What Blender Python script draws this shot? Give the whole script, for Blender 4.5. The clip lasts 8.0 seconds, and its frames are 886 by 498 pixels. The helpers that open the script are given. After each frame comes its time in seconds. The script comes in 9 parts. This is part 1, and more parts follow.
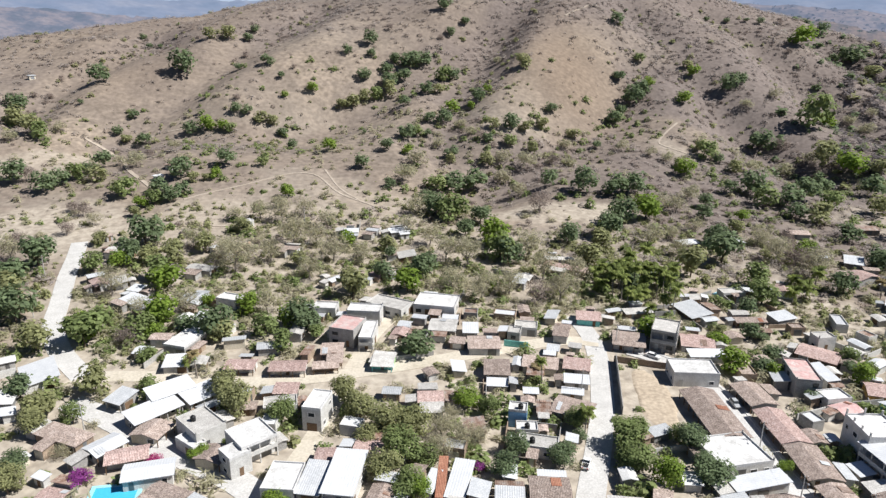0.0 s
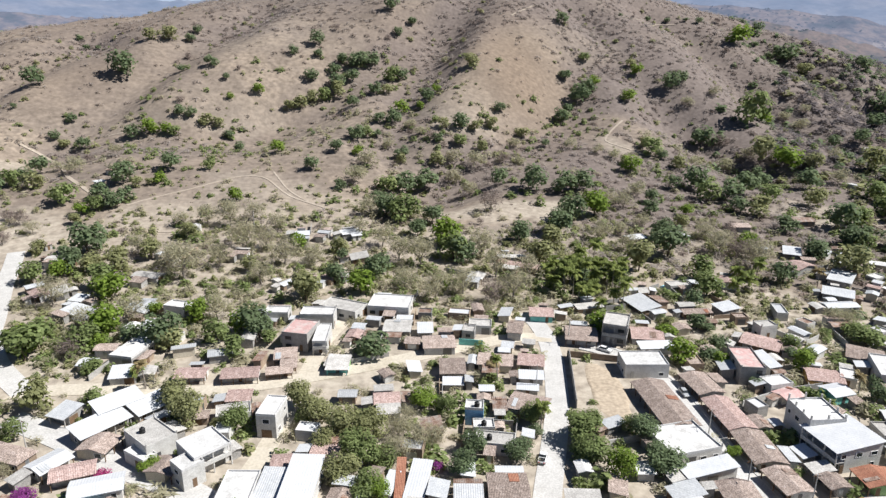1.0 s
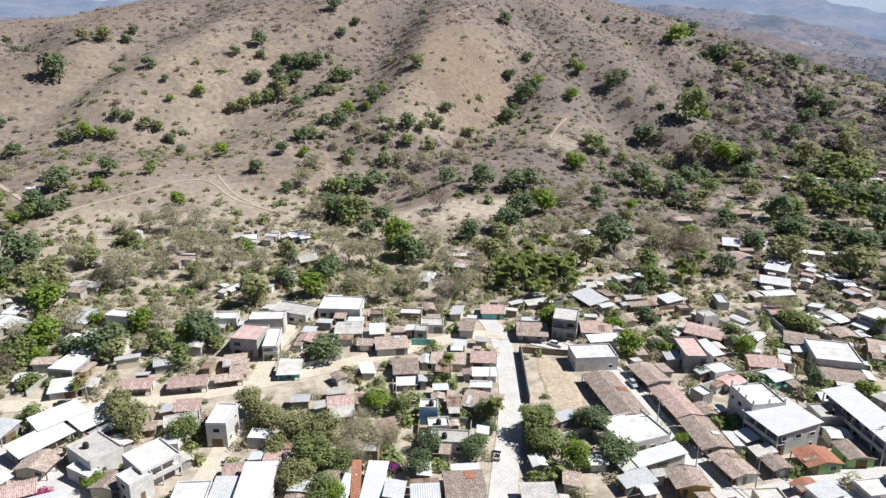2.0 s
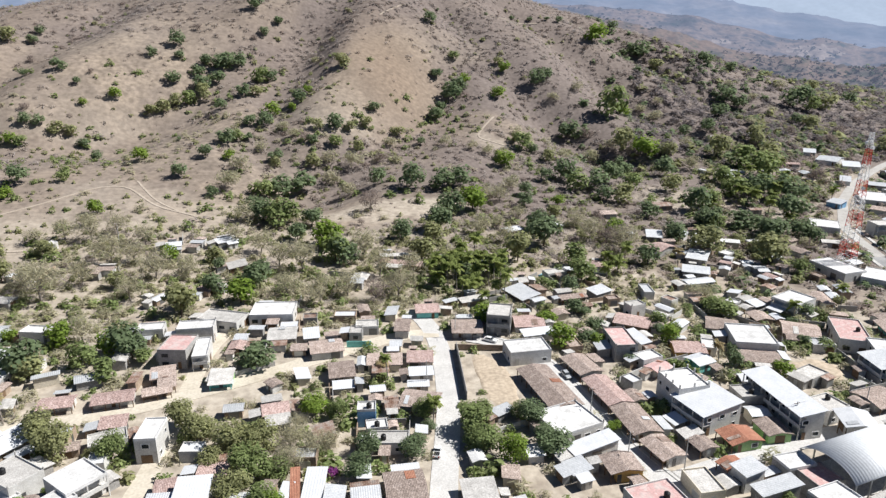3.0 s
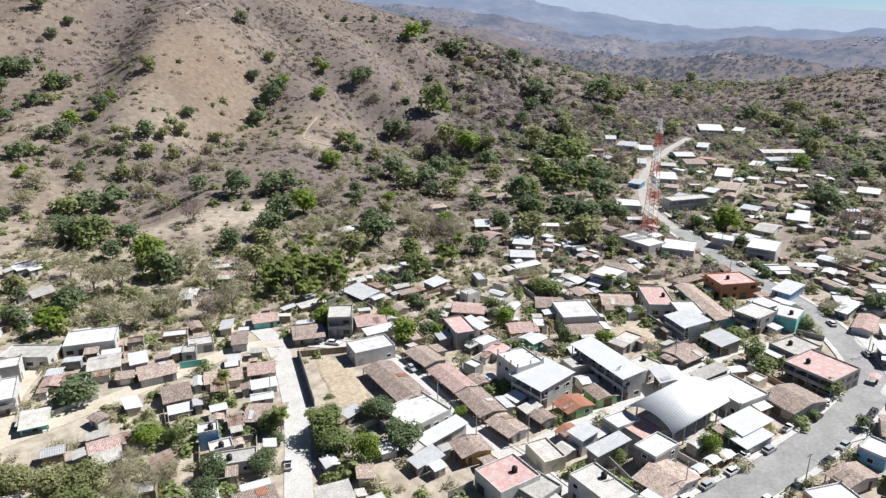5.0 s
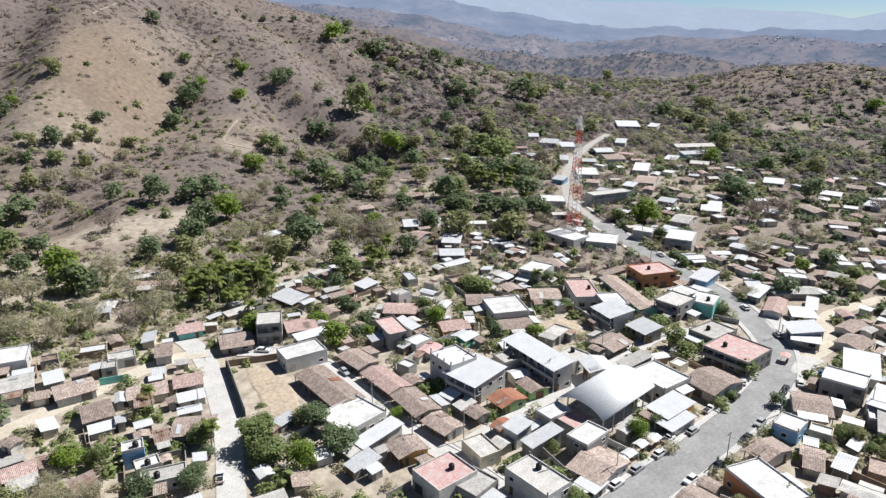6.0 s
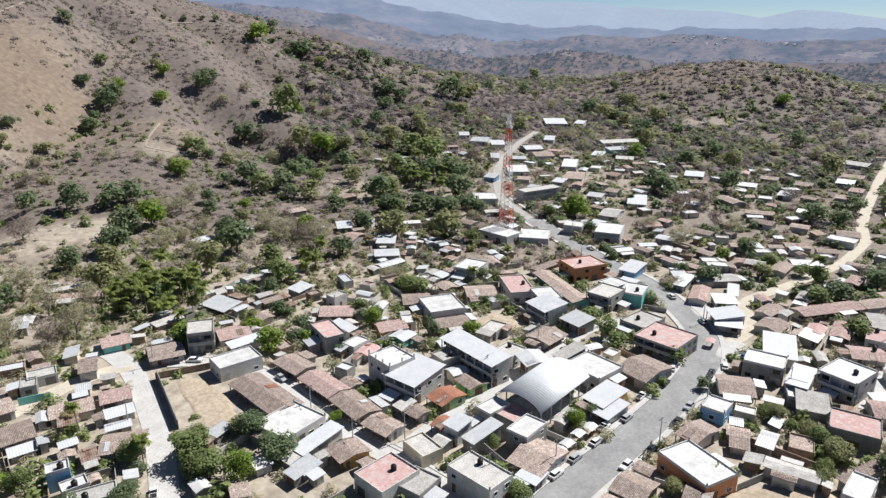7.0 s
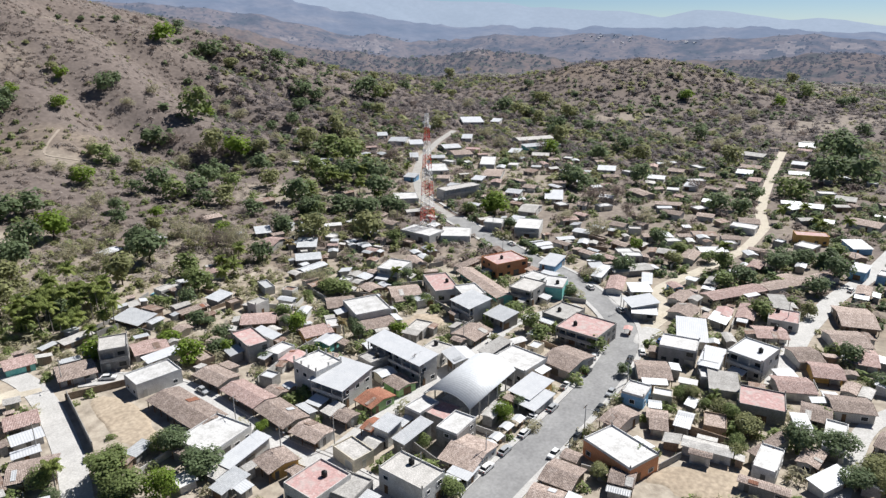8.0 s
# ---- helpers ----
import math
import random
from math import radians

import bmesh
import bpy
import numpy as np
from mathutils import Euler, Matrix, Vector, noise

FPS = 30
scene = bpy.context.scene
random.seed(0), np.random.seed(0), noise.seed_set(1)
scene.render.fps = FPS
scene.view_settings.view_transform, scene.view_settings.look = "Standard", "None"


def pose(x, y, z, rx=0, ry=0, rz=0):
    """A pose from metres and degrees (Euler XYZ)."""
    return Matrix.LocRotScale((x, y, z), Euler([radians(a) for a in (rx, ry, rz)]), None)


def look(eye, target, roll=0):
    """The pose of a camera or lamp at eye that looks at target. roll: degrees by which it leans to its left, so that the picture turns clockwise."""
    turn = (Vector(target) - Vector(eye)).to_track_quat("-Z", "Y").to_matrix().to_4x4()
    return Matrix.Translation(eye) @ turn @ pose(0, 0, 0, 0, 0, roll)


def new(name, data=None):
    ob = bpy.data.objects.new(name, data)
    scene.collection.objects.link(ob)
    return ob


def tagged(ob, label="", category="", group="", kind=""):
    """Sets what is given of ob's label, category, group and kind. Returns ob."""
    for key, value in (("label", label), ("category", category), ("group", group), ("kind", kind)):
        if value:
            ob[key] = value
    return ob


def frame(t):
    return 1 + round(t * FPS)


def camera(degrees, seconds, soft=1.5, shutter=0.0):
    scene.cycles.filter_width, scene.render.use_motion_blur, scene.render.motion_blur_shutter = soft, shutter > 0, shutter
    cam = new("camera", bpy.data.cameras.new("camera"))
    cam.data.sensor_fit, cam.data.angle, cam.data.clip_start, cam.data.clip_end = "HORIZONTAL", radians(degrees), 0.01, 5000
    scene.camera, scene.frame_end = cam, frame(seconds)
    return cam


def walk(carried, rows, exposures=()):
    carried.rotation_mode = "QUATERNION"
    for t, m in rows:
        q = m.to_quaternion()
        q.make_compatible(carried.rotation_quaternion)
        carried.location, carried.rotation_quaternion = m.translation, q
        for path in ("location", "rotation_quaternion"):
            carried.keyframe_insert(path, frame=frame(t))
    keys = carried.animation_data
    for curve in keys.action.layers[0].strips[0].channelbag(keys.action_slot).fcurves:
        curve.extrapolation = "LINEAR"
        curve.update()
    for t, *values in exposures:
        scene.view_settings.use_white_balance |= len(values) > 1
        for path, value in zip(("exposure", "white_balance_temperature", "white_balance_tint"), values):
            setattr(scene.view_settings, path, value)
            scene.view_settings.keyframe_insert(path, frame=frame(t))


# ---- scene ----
EYE = (0.0, 0.0, 97.0)
cam = camera(66.513, 8.0, soft=1.4)
PATH = [  # seconds, degrees to the right, degrees down, lean
    (0, 0, 18.511, 0.587),
    (0.5, 2.059, 18.478, 0.578),
    (1, 4.222, 18.465, 0.506),
    (1.2, 5.08, 18.46, 0.49),
    (2.3, 9.87, 18.455, 0.38),
    (2.5, 10.756, 18.452, 0.369),
    (2.7, 12.33, 18.45, 0.36),
    (3, 14.695, 18.447, 0.34),
    (3.5, 18.872, 18.446, 0.271),
    (4, 22.651, 18.473, 0.186),
    (4.5, 26.147, 18.477, 0.145),
    (4.7, 27.41, 18.47, 0.13),
    (5.8, 34.43, 18.452, 0.04),
    (6, 35.634, 18.451, 0.033),
    (6.5, 38.557, 18.476, 0.006),
    (7, 41.449, 18.48, -0.012),
    (7.5, 44.936, 18.494, -0.076),
    (8, 48.343, 18.499, -0.145),
]


def aim(yaw, down):
    """A point ahead of the hovering camera."""
    a, p = radians(yaw), radians(down)
    return (EYE[0] + 50 * math.sin(a) * math.cos(p), EYE[1] + 50 * math.cos(a) * math.cos(p), EYE[2] - 50 * math.sin(p))


walk(cam, [(t, look(EYE, aim(yaw, down), lean)) for t, yaw, down, lean in PATH], exposures=((0, 0.72), (4.5, 0.76), (6.5, 0.63), (8, 0.58)))

# ---- light: a high sun from the right, clear dusty sky ----
SUN_AZ, SUN_UP = 97.0, 50.0
world = bpy.data.worlds.new("sky")
scene.world = world
world.use_nodes = True
sky = world.node_tree.nodes.new("ShaderNodeTexSky")
sky.sky_type, sky.sun_disc = "NISHITA", False
sky.sun_elevation, sky.sun_rotation = radians(SUN_UP), radians(SUN_AZ)
sky.altitude, sky.air_density, sky.dust_density, sky.ozone_density = 1500, 0.68, 0.04, 5.0
back = world.node_tree.nodes["Background"]
back.inputs["Strength"].default_value = 0.05
world.node_tree.links.new(sky.outputs["Color"], back.inputs["Color"])
lamp = bpy.data.lights.new("sun", "SUN")
lamp.energy, lamp.angle, lamp.color = 5.0, radians(0.55), (1.0, 0.985, 0.955)
sun = new("sun", lamp)
a, e = radians(SUN_AZ), radians(SUN_UP)
sun.matrix_world = look((300 * math.sin(a) * math.cos(e), 300 * math.cos(a) * math.cos(e), 300 * math.sin(e)), (0, 0, 0))
scene.view_settings.exposure = 0.55

# ---- materials ----


def material(name, colours, scale=0.5, rough=0.85, bump=0.0, bump_scale=6.0, metal=0.0, stains=0.35, per_object=0.0, per_piece=0.0, stripes=None, fine=8.0):
    """A surface whose colour wanders between the given ones at two scales; stripes: (axis, spacing, depth) for ribbed
    covers, with groove shade put into the colour.
    """
    m = bpy.data.materials.new(name)
    m.use_nodes = True
    nt = m.node_tree
    n, ln = nt.nodes, nt.links
    shader = n["Principled BSDF"]
    shader.inputs["Roughness"].default_value = rough
    shader.inputs["Metallic"].default_value = metal
    shader.inputs["Specular IOR Level"].default_value = 0.25
    where = n.new("ShaderNodeTexCoord")
    coarse = n.new("ShaderNodeTexNoise")
    coarse.inputs["Scale"].default_value, coarse.inputs["Detail"].default_value = scale, 5
    coarse.inputs["Roughness"].default_value = 0.65
    ln.new(where.outputs["Object"], coarse.inputs["Vector"])
    ramp = n.new("ShaderNodeValToRGB")
    while len(ramp.color_ramp.elements) < len(colours):
        ramp.color_ramp.elements.new(0.5)
    for i, c in enumerate(colours):
        el = ramp.color_ramp.elements[i]
        el.position = 0.32 + 0.36 * i / max(1, len(colours) - 1)
        el.color = (*c, 1)
    ln.new(coarse.outputs["Fac"], ramp.inputs["Fac"])
    grain = n.new("ShaderNodeTexNoise")
    grain.inputs["Scale"].default_value, grain.inputs["Detail"].default_value = scale * fine, 3
    ln.new(where.outputs["Object"], grain.inputs["Vector"])
    value = n.new("ShaderNodeMapRange")
    value.inputs["From Min"].default_value, value.inputs["From Max"].default_value = 0.3, 0.7
    value.inputs["To Min"].default_value, value.inputs["To Max"].default_value = 1 - stains, 1 + stains * 0.6
    ln.new(grain.outputs["Fac"], value.inputs["Value"])
    last = value.outputs["Result"]
    for amount, node, out in ((per_object, "ShaderNodeObjectInfo", "Random"), (per_piece, "ShaderNodeNewGeometry", "Random Per Island")):
        if amount:
            info = n.new(node)
            spread = n.new("ShaderNodeMapRange")
            spread.inputs["To Min"].default_value, spread.inputs["To Max"].default_value = 1 - amount, 1 + amount
            ln.new(info.outputs[out], spread.inputs["Value"])
            mul = n.new("ShaderNodeMath")
            mul.operation = "MULTIPLY"
            ln.new(last, mul.inputs[0])
            ln.new(spread.outputs["Result"], mul.inputs[1])
            last = mul.outputs[0]
    height = grain.outputs["Fac"]
    if stripes:
        axis, spacing, depth = stripes
        split = n.new("ShaderNodeSeparateXYZ")
        ln.new(where.outputs["Object"], split.inputs[0])
        wave = n.new("ShaderNodeMath")
        wave.operation = "MULTIPLY"
        wave.inputs[1].default_value = 2 * math.pi / spacing
        ln.new(split.outputs[axis], wave.inputs[0])
        sine = n.new("ShaderNodeMath")
        sine.operation = "SINE"
        ln.new(wave.outputs[0], sine.inputs[0])
        # The colour dips in the grooves, standing in for shade between the ribs.
        shade = n.new("ShaderNodeMapRange")
        shade.inputs["From Min"].default_value = -1
        shade.inputs["To Min"].default_value, shade.inputs["To Max"].default_value = 1 - depth, 1
        ln.new(sine.outputs[0], shade.inputs["Value"])
        mul = n.new("ShaderNodeMath")
        mul.operation = "MULTIPLY"
        ln.new(last, mul.inputs[0])
        ln.new(shade.outputs["Result"], mul.inputs[1])
        last = mul.outputs[0]
        height = sine.outputs[0]
    tint = n.new("ShaderNodeVectorMath")
    tint.operation = "SCALE"
    ln.new(ramp.outputs["Color"], tint.inputs[0])
    ln.new(last, tint.inputs["Scale"])
    ln.new(tint.outputs["Vector"], shader.inputs["Base Color"])
    if bump:
        relief = n.new("ShaderNodeBump")
        relief.inputs["Distance"].default_value = bump
        relief.inputs["Strength"].default_value = 0.6
        if stripes:
            ln.new(height, relief.inputs["Height"])
        else:
            pits = n.new("ShaderNodeTexNoise")
            pits.inputs["Scale"].default_value, pits.inputs["Detail"].default_value = bump_scale, 4
            ln.new(where.outputs["Object"], pits.inputs["Vector"])
            ln.new(pits.outputs["Fac"], relief.inputs["Height"])
        ln.new(relief.outputs["Normal"], shader.inputs["Normal"])
    return m


def plain(name, colour, rough=0.6, metal=0.0):
    return material(name, [tuple(c * 0.9 for c in colour), colour], 1.5, rough, metal=metal, stains=0.15)


M = {
    "earth": material("dry_earth", [(0.155, 0.126, 0.102), (0.21, 0.171, 0.138), (0.268, 0.217, 0.169), (0.187, 0.151, 0.121)], 0.022, 0.95, bump=0.4, bump_scale=0.6, stains=0.4, fine=14),
    "dust": material("pale_dirt", [(0.405, 0.358, 0.285), (0.485, 0.436, 0.36), (0.445, 0.397, 0.322)], 0.10, 0.95, bump=0.05, bump_scale=1.5, stains=0.16, fine=14),
    "trail": material("trodden_earth", [(0.30, 0.25, 0.20), (0.38, 0.325, 0.27)], 0.12, 0.95, stains=0.2, fine=14),
    "concrete_road": material("worn_concrete", [(0.41, 0.398, 0.382), (0.50, 0.487, 0.47)], 0.25, 0.9, stains=0.2, fine=10),
    "old_road": material("pale_old_road", [(0.30, 0.285, 0.265), (0.40, 0.38, 0.355)], 0.2, 0.9, stains=0.2, fine=10),
    "asphalt": material("worn_asphalt", [(0.205, 0.203, 0.203), (0.30, 0.297, 0.293)], 0.11, 0.9, stains=0.16, fine=12),
    "field": material("bare_field", [(0.34, 0.275, 0.205), (0.44, 0.365, 0.28)], 0.06, 0.95, stains=0.25, fine=16),
    "tile": material("old_clay_tile", [(0.29, 0.228, 0.195), (0.39, 0.308, 0.266), (0.49, 0.405, 0.36)], 0.8, 0.9, bump=0.05, stains=0.5, per_object=0.25, stripes=(0, 0.34, 0.28), fine=4),
    "rose_tile": material("faded_rose_tile", [(0.35, 0.248, 0.222), (0.45, 0.322, 0.29), (0.53, 0.41, 0.378)], 0.7, 0.9, bump=0.05, stains=0.45, per_object=0.15, stripes=(0, 0.34, 0.22), fine=4),
    "red_tile": material("red_clay_tile", [(0.30, 0.125, 0.08), (0.38, 0.19, 0.125)], 0.4, 0.9, bump=0.05, stains=0.3, per_object=0.2, stripes=(0, 0.34, 0.25)),
    "pink": material("faded_red_roof_paint", [(0.46, 0.40, 0.375), (0.44, 0.27, 0.255), (0.52, 0.46, 0.43)], 0.25, 0.85, stains=0.22, per_object=0.1),
    "white_roof": material("white_roof_coat", [(0.41, 0.402, 0.388), (0.54, 0.532, 0.522), (0.598, 0.591, 0.583)], 0.3, 0.7, stains=0.14, per_object=0.06),
    "sheet": material("galvanised_sheet", [(0.45, 0.463, 0.477), (0.575, 0.58, 0.587)], 0.4, 0.5, metal=0.2, bump=0.03, stains=0.18, per_object=0.15, stripes=(0, 0.5, 0.12)),
    "arch_sheet": material("pale_arched_sheet", [(0.50, 0.515, 0.53), (0.56, 0.572, 0.585)], 0.25, 0.45, bump=0.02, stains=0.1, stripes=(0, 0.9, 0.035)),
    "white_sheet": material("white_metal_sheet", [(0.49, 0.502, 0.52), (0.575, 0.58, 0.59)], 0.4, 0.5, bump=0.02, stains=0.1, per_object=0.05, stripes=(0, 0.6, 0.06)),
    "rust": material("rusted_sheet", [(0.16, 0.08, 0.05), (0.30, 0.22, 0.18), (0.36, 0.33, 0.31)], 0.5, 0.7, bump=0.03, stains=0.35, per_object=0.2, stripes=(0, 0.5, 0.15)),
    "slab": material("grey_roof_slab", [(0.34, 0.325, 0.305), (0.52, 0.50, 0.475)], 0.4, 0.9, stains=0.28, per_object=0.15),
    "block": material("bare_grey_block", [(0.25, 0.24, 0.228), (0.35, 0.338, 0.32)], 0.6, 0.92, stains=0.25, per_object=0.15),
    "adobe": material("adobe_wall", [(0.24, 0.175, 0.125), (0.34, 0.265, 0.20)], 0.6, 0.95, stains=0.3, per_object=0.15),
    "white": material("whitewash", [(0.44, 0.425, 0.40), (0.58, 0.57, 0.545)], 0.5, 0.85, stains=0.2, per_object=0.08),
    "cream": material("cream_paint", [(0.50, 0.44, 0.34), (0.60, 0.55, 0.45)], 0.5, 0.85, stains=0.18, per_object=0.1),
    "teal": material("teal_paint", [(0.14, 0.46, 0.42), (0.25, 0.58, 0.53)], 0.5, 0.8, stains=0.18, per_object=0.12),
    "green": material("green_paint", [(0.22, 0.36, 0.16), (0.36, 0.52, 0.24)], 0.5, 0.8, stains=0.18, per_object=0.12),
    "blue": material("blue_paint", [(0.12, 0.30, 0.50), (0.26, 0.44, 0.62)], 0.5, 0.8, stains=0.18, per_object=0.12),
    "ochre": material("ochre_paint", [(0.58, 0.34, 0.10), (0.68, 0.44, 0.16)], 0.5, 0.8, stains=0.18, per_object=0.1),
    "orange": material("orange_paint", [(0.55, 0.22, 0.10), (0.62, 0.30, 0.16)], 0.5, 0.8, stains=0.18, per_object=0.1),
    "rose": material("rose_paint", [(0.58, 0.32, 0.30), (0.66, 0.42, 0.38)], 0.5, 0.8, stains=0.18, per_object=0.1),
    "dark": plain("shaded_interior", (0.02, 0.02, 0.022), 0.8),
    "wood": material("old_wood", [(0.12, 0.075, 0.045), (0.20, 0.13, 0.08)], 2.0, 0.8),
    "iron": plain("painted_iron", (0.16, 0.16, 0.16), 0.5, 0.6),
    "steel": plain("grey_steel", (0.42, 0.43, 0.44), 0.45, 0.7),
    "red_paint": plain("red_tower_paint", (0.50, 0.05, 0.035), 0.6),
    "white_paint": plain("white_tower_paint", (0.74, 0.73, 0.72), 0.6),
    "plastic": plain("black_plastic", (0.015, 0.015, 0.016), 0.45),
    "pole": material("pole_concrete", [(0.36, 0.35, 0.33), (0.46, 0.45, 0.43)], 1.0, 0.9, stains=0.15),
    "glass": plain("dark_window_glass", (0.03, 0.035, 0.04), 0.12),
    "rubber": plain("tyre_rubber", (0.02, 0.02, 0.02), 0.8),
    "water": plain("pool_water", (0.06, 0.42, 0.62), 0.08),
    "pool_tile": plain("pool_paint", (0.30, 0.62, 0.72), 0.5),
    "cloth_blue": plain("blue_tarpaulin", (0.10, 0.30, 0.55), 0.6),
    "bark": material("bark", [(0.10, 0.075, 0.055), (0.19, 0.15, 0.115)], 2.5, 0.95, stains=0.3),
    "grey_bark": material("pale_bark", [(0.22, 0.19, 0.165), (0.33, 0.29, 0.255)], 2.5, 0.95, stains=0.3),
}


def ground_material():
    """Dry brown soil that turns to pale bare dust where the sheet says so."""
    m = M["earth"]
    nt = m.node_tree
    shader = nt.nodes["Principled BSDF"]
    brown = shader.inputs["Base Color"].links[0].from_socket
    here = nt.nodes.new("ShaderNodeTexCoord")
    mottle = nt.nodes.new("ShaderNodeTexNoise")
    mottle.inputs["Scale"].default_value, mottle.inputs["Detail"].default_value = 0.35, 6
    nt.links.new(here.outputs["Object"], mottle.inputs["Vector"])
    pale = nt.nodes.new("ShaderNodeValToRGB")
    pale.color_ramp.elements[0].position, pale.color_ramp.elements[0].color = 0.3, (0.252, 0.216, 0.174, 1)
    pale.color_ramp.elements[1].position, pale.color_ramp.elements[1].color = 0.7, (0.46, 0.406, 0.335, 1)
    nt.links.new(mottle.outputs["Fac"], pale.inputs["Fac"])
    soil = nt.nodes.new("ShaderNodeAttribute")
    soil.attribute_name = "bare_soil"
    mix = nt.nodes.new("ShaderNodeMix")
    mix.data_type = "RGBA"
    nt.links.new(soil.outputs["Fac"], mix.inputs["Factor"])
    nt.links.new(brown, mix.inputs["A"])
    nt.links.new(pale.outputs["Color"], mix.inputs["B"])
    litter = nt.nodes.new("ShaderNodeValToRGB")
    litter.color_ramp.elements[0].position, litter.color_ramp.elements[0].color = 0.3, (0.104, 0.084, 0.077, 1)
    litter.color_ramp.elements[1].position, litter.color_ramp.elements[1].color = 0.7, (0.178, 0.146, 0.132, 1)
    nt.links.new(mottle.outputs["Fac"], litter.inputs["Fac"])
    woods = nt.nodes.new("ShaderNodeAttribute")
    woods.attribute_name = "leaf_litter"
    under = nt.nodes.new("ShaderNodeMix")
    under.data_type = "RGBA"
    nt.links.new(woods.outputs["Fac"], under.inputs["Factor"])
    nt.links.new(mix.outputs["Result"], under.inputs["A"])
    nt.links.new(litter.outputs["Color"], under.inputs["B"])
    rust = nt.nodes.new("ShaderNodeValToRGB")
    rust.color_ramp.elements[0].position, rust.color_ramp.elements[0].color = 0.3, (0.138, 0.104, 0.078, 1)
    rust.color_ramp.elements[1].position, rust.color_ramp.elements[1].color = 0.7, (0.226, 0.172, 0.127, 1)
    nt.links.new(mottle.outputs["Fac"], rust.inputs["Fac"])
    clay = nt.nodes.new("ShaderNodeAttribute")
    clay.attribute_name = "red_soil"
    last = nt.nodes.new("ShaderNodeMix")
    last.data_type = "RGBA"
    nt.links.new(clay.outputs["Fac"], last.inputs["Factor"])
    nt.links.new(under.outputs["Result"], last.inputs["A"])
    nt.links.new(rust.outputs["Color"], last.inputs["B"])
    nt.links.new(last.outputs["Result"], shader.inputs["Base Color"])


ground_material()


def leaf_material(name, colours, scale=0.09, vary=0.25):
    """Leaves and twigs: colour wanders from plant to plant and from leaf to leaf; some light comes through."""
    m = material(name, colours, scale, 0.75, stains=0.25, per_piece=vary, fine=20)
    nt = m.node_tree
    shader, out = nt.nodes["Principled BSDF"], nt.nodes["Material Output"]
    thin = nt.nodes.new("ShaderNodeBsdfTranslucent")
    nt.links.new(shader.inputs["Base Color"].links[0].from_socket, thin.inputs["Color"])
    both = nt.nodes.new("ShaderNodeMixShader")
    both.inputs["Fac"].default_value = 0.5
    nt.links.new(shader.outputs[0], both.inputs[1])
    nt.links.new(thin.outputs[0], both.inputs[2])
    nt.links.new(both.outputs[0], out.inputs["Surface"])
    return m


LEAF = {
    "green": leaf_material("green_leaves", [(0.165, 0.212, 0.078), (0.23, 0.282, 0.108), (0.295, 0.335, 0.142)]),
    "dark": leaf_material("dark_green_leaves", [(0.14, 0.19, 0.096), (0.21, 0.262, 0.136)]),
    "bright": leaf_material("fresh_green_leaves", [(0.17, 0.25, 0.04), (0.25, 0.34, 0.06)]),
    "olive": leaf_material("olive_leaves", [(0.25, 0.263, 0.115), (0.345, 0.348, 0.178)]),
    "grey": leaf_material("dry_twigs", [(0.335, 0.315, 0.205), (0.42, 0.39, 0.265), (0.36, 0.36, 0.215)], 0.05, 0.14),
    "thorn": leaf_material("grey_thorn_twigs", [(0.325, 0.283, 0.258), (0.41, 0.36, 0.332), (0.365, 0.33, 0.283)], 0.05, 0.14),
    "mauve": leaf_material("bare_mauve_woods", [(0.15, 0.13, 0.134), (0.205, 0.18, 0.182), (0.18, 0.165, 0.16)], 0.05, 0.14),
    # Haze mixed into the far woods' colours: bluer and greyer than near leaves.
    "haze_grey": leaf_material("hazed_dry_woods", [(0.34, 0.325, 0.31), (0.42, 0.395, 0.37), (0.36, 0.35, 0.32)], 0.01),
    "haze_olive": leaf_material("hazed_olive_woods", [(0.215, 0.23, 0.185), (0.28, 0.285, 0.23)], 0.01),
    "brown": leaf_material("dry_brown_leaves", [(0.235, 0.188, 0.165), (0.31, 0.252, 0.222)], 0.05, 0.14),
    "purple": leaf_material("purple_flowers", [(0.26, 0.05, 0.24), (0.36, 0.09, 0.33)]),
    "magenta": leaf_material("magenta_flowers", [(0.45, 0.06, 0.20), (0.55, 0.10, 0.28)]),
    "palm": leaf_material("palm_fronds", [(0.12, 0.16, 0.04), (0.30, 0.34, 0.10)], 0.3, 0.5),
    "dry_palm": leaf_material("dry_palm_fronds", [(0.30, 0.24, 0.12), (0.36, 0.29, 0.16)]),
}

# ---- small builders ----


def mesh_object(name, verts, faces, mat, parent=None, label="", smooth=False):
    me = bpy.data.meshes.new(name)
    me.from_pydata([tuple(v) for v in verts], [], [tuple(f) for f in faces])
    if smooth:
        me.polygons.foreach_set("use_smooth", [True] * len(me.polygons))
    me.materials.append(mat)
    ob = new(name, me)
    ob.parent = parent
    if label:
        tagged(ob, label)
    return ob


def part(name, bm, mat, parent, label="", smooth=False):
    me = bpy.data.meshes.new(name)
    bmesh.ops.recalc_face_normals(bm, faces=bm.faces)
    bm.to_mesh(me)
    bm.free()
    if smooth:
        me.polygons.foreach_set("use_smooth", [True] * len(me.polygons))
    me.materials.append(mat)
    ob = new(name, me)
    ob.parent = parent
    if label:
        tagged(ob, label)
    return ob


def thing(name, x, y, z, turn, label, category, group="", kind=""):
    ob = new(name)
    ob.matrix_world = pose(x, y, z, 0, 0, turn)
    ob.empty_display_size = 0.2
    return tagged(ob, label, category, group, kind)


